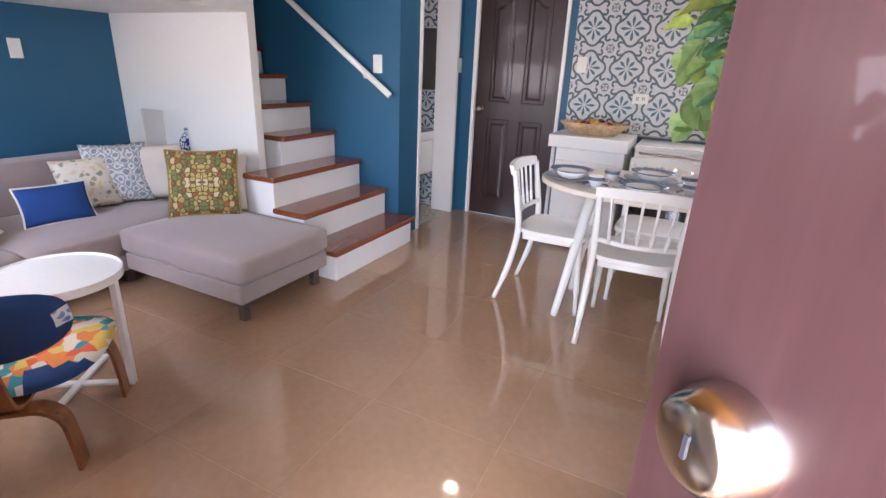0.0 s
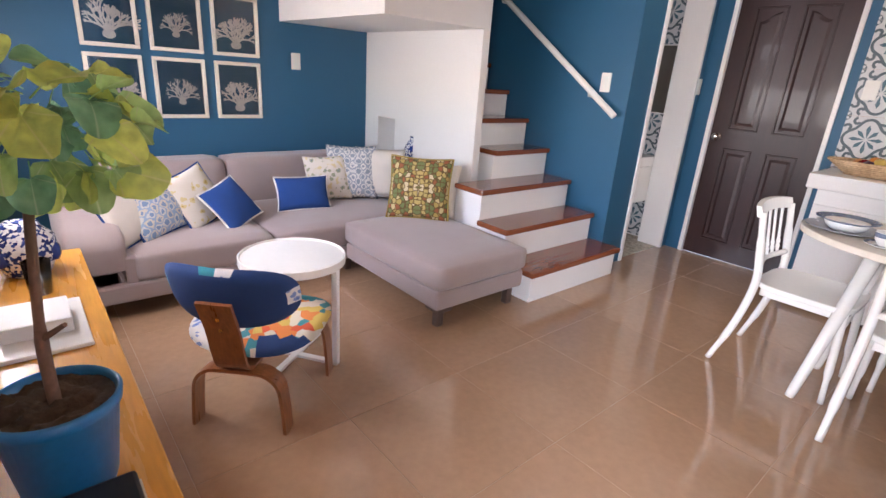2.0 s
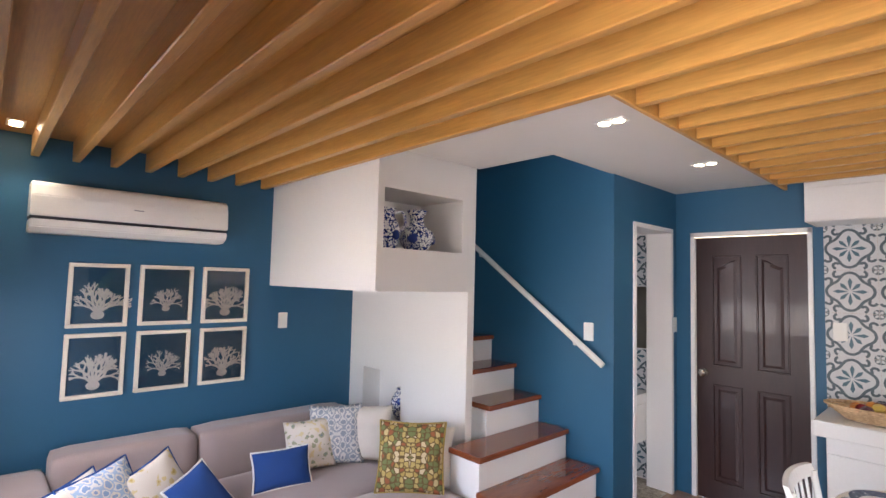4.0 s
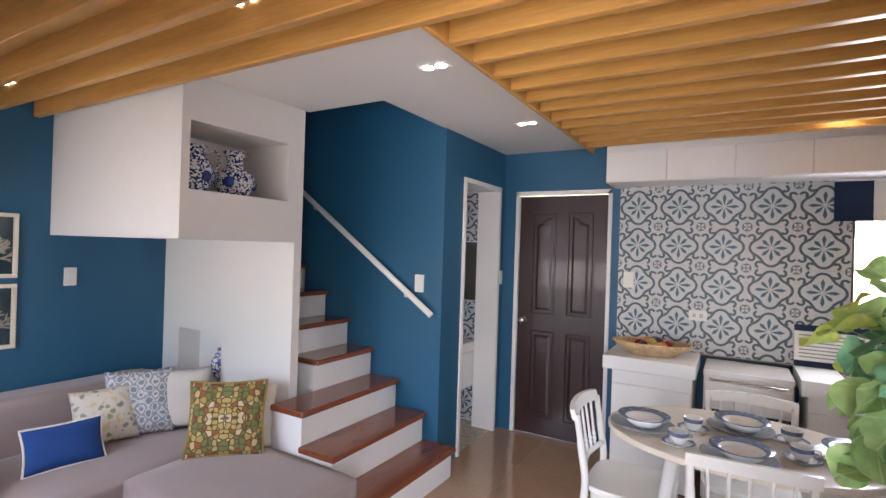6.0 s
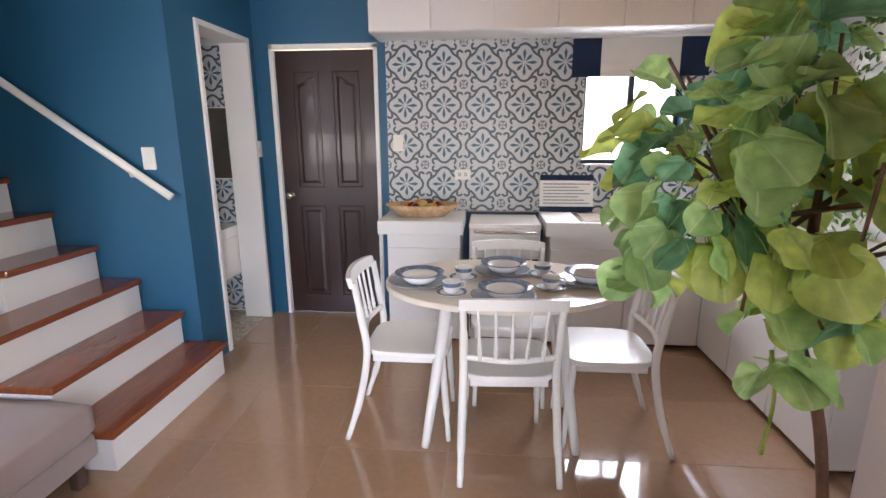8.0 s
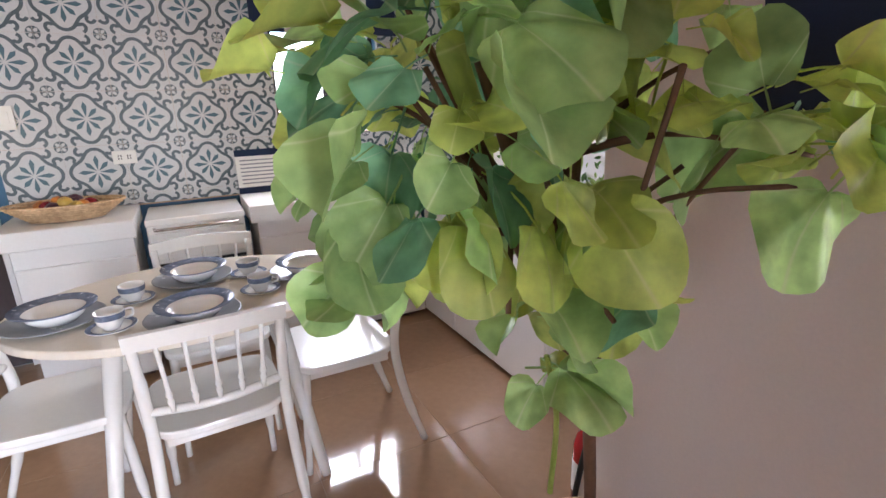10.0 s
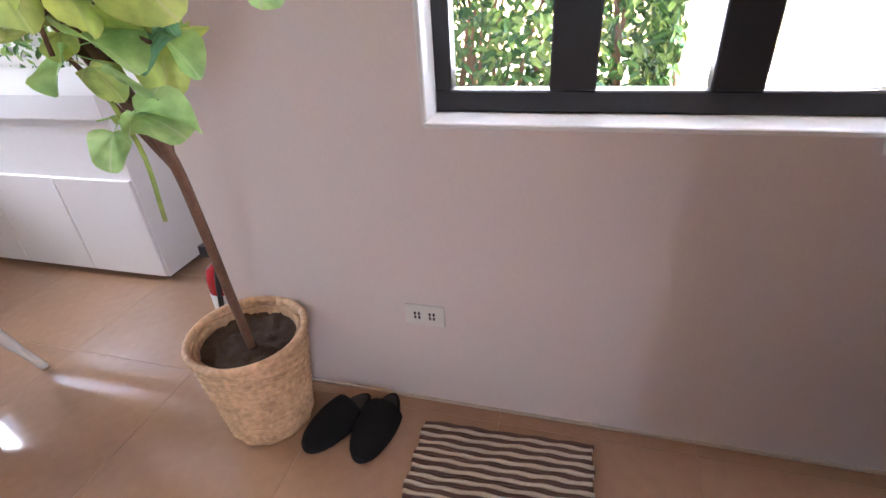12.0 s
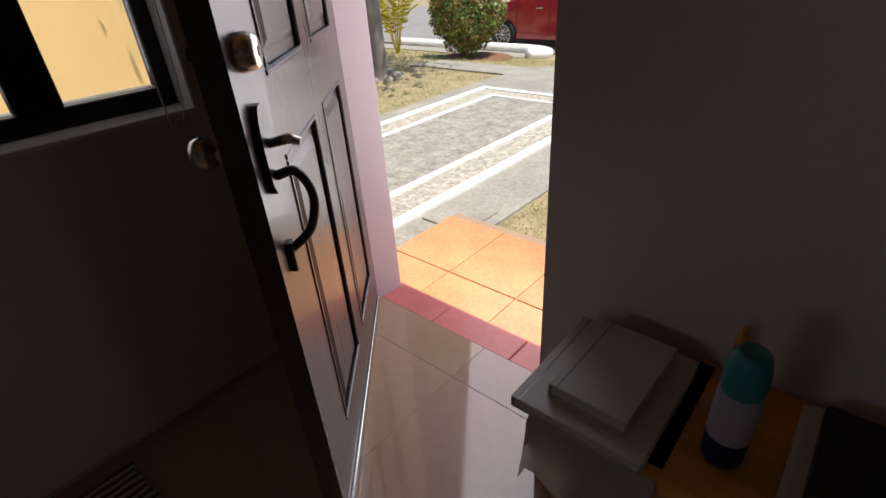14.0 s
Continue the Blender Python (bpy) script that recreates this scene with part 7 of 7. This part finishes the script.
STRAW = material("cream rag weave", (0.56, 0.48, 0.38), 0.95, vary=0.15, scale=30, grain=150, bump=0.5)
BROWN_RAG = material("dark brown rag weave", (0.11, 0.065, 0.052), 0.95, vary=0.25, scale=30, grain=150, bump=0.5)
mat_rug = thing("door_mat", "striped brown and cream woven rag mat on the floor", "mat", at=(1.07, 1.332, 0.001), turn=2)
rnd = random.Random(33)
for k in range(24):
    x = -0.155 + 0.0135 * k
    b = bmesh.new()
    pts = []
    for i in range(26):
        y = -0.245 + 0.49 * i / 25
        bump = 0.004 * noise.noise((x * 9, y * 9, 1)) + 0.010 * max(0, noise.noise((x * 7, y * 6, 5)))
        pts.append((x + 0.002 * math.sin(i * 1.3 + k) + 0.003 * noise.noise((y * 9, k * 0.2, 3)), y + 0.004 * math.sin(k), 0.008 + bump))
    tube(pts, 0.0074, 6, bm=b)
    part("strip", b, STRAW if k % 2 == 0 else BROWN_RAG, mat_rug, smooth=True)
BLACK_CLOTH = material("black slipper cloth", (0.012, 0.012, 0.014), 0.85, vary=0.3, scale=30, grain=200, bump=0.3)


def slipper(x, y, turn):
    s = thing("slipper", "black cloth house slipper on the floor", "slipper", "pair of slippers", at=(x, y, 0.0), turn=turn)
    outline = [(0.055 * math.sin(a) * (1.0 + 0.18 * math.cos(a)), 0.132 * math.cos(a)) for a in [2 * math.pi * i / 32 for i in range(32)]]
    part("sole", prism(outline, 0.001, 0.018, bevel=0.004), BLACK_CLOTH, s)
    q = bmesh.new()
    rows = []
    for i in range(9):
        t = i / 8
        y = 0.125 - 0.175 * t
        w = 0.057 * math.sin(math.acos(max(-1, min(1, y / 0.13)))) * 1.08 + 0.004
        h = 0.020 + 0.042 * math.sin(min(1, t * 1.1 + 0.12) * math.pi / 2)
        rows.append([q.verts.new((w * math.cos(math.pi * k / 10), y, 0.012 + h * math.sin(math.pi * k / 10))) for k in range(11)])
    for r, c in zip(rows, rows[1:]):
        for k in range(10):
            q.faces.new((r[k], r[k + 1], c[k + 1], c[k]))
    q.faces.new(rows[0])
    bmesh.ops.solidify(q, geom=q.faces[:], thickness=0.004)
    part("upper", q, BLACK_CLOTH, s, smooth=True)
    part("insole", prism([(x * 0.86, y * 0.9) for x, y in outline], 0.0185, 0.021), material("grey insole", (0.05, 0.05, 0.055), 0.9), s)


slipper(1.165, 1.845, 66)
slipper(1.175, 1.72, 86)
b = bmesh.new()
box(1.312, 0.13, 0.0005, 1.3195, 2.26, 0.010, 0.001, 1, bm=b)
solid("trim_east", b, STRAW, "thin cream sealant line along the wall foot", "trim", kind="structure")

# ---- bathroom seen through the doorway ----
bath_floor = solid("bathroom_floor", box(-2.9, 3.83, -0.05, -1.40, 4.735, 0.004), PEBBLE, "cream pebble bathroom floor", "floor", kind="structure")
bath_wall = solid("bathroom_wall", box(-2.9, 4.735, 0, -1.56, 4.85, 2.6), WHITE_PAINT, "bathroom wall with patterned tiles", "wall", kind="structure")
lay_tiles(bath_wall, -2.6, -1.565, 0.02, 2.05, 4.726, -1.72, 1.86)
solid("bathroom_near_wall", box(-2.9, 3.822, 0, -1.565, 3.836, 2.4), WHITE_PAINT, "white bathroom wall facing the mirror", "wall", kind="structure")
solid("bathroom_side_wall", box(-3.0, 3.82, 0, -2.9, 4.85, 2.6), WHITE_PAINT, "white bathroom end wall", "wall", kind="structure")
solid("bathroom_ceiling", box(-3.0, 3.82, 2.40, -1.56, 4.85, 2.5), WHITE_PAINT, "white bathroom ceiling", "ceiling", kind="structure")
mir = bpy.data.materials.new("mirror glass")
mir.use_nodes = True
mb = mir.node_tree.nodes["Principled BSDF"]
mb.inputs["Metallic"].default_value, mb.inputs["Roughness"].default_value, mb.inputs["Base Color"].default_value = 1.0, 0.03, (0.80, 0.82, 0.78, 1)
mirror = thing("bathroom_mirror", "rectangular bathroom mirror above the basin", "mirror", at=(-1.95, 4.722, 1.09))
part("glass", box(-0.35, -0.010, 0, 0.36, -0.004, 0.52), mir, mirror)
part("frame", box(-0.36, -0.006, -0.01, 0.37, -0.001, 0.53), WHITE_SATIN, mirror)
vanity = thing("wash_basin", "white wash basin on a white counter", "basin", at=(-1.95, 4.50, 0))
part("counter", box(-0.4, -0.20, 0.66, 0.37, 0.22, 0.74, 0.006), WHITE_GLOSS, vanity)
part("bowl", lathe([(0.0, 0.74), (0.10, 0.74), (0.17, 0.775), (0.18, 0.81), (0.165, 0.81), (0.10, 0.76), (0.0, 0.755)], 32, close=False), PORCELAIN, vanity, smooth=True)
part("panel", box(-0.4, -0.16, 0.36, 0.37, 0.22, 0.66, 0.004), WHITE_GLOSS, vanity)

# ---- floor tiles ----
def tile_mesh(name, w, d, mat, z1=0.0, z0=-0.008):
    b = box(-w / 2, -d / 2, z0, w / 2, d / 2, z1, 0.0006, 1)
    me = bpy.data.meshes.new(name)
    b.to_mesh(me)
    b.free()
    me.materials.append(mat)
    return me


PITCH, JOINT = 0.55, 0.002
xs = [-3.36] + [0.17 + PITCH * k for k in range(-6, 5) if -3.36 < 0.17 + PITCH * k < 2.36] + [2.36]
ys = [0.085] + [1.365 + PITCH * k for k in range(-2, 7) if 0.085 < 1.365 + PITCH * k < 4.76] + [4.76]
cache = {}
for xa, xb in zip(xs, xs[1:]):
    for ya, yb in zip(ys, ys[1:]):
        key = (round(xb - xa, 3), round(yb - ya, 3))
        if key not in cache:
            cache[key] = tile_mesh("floor_tile", xb - xa - JOINT, yb - ya - JOINT, TILE_FLOOR)
        t = new("floor_tile", cache[key])
        t.location = ((xa + xb) / 2, (ya + yb) / 2, 0)
        t.parent = floor
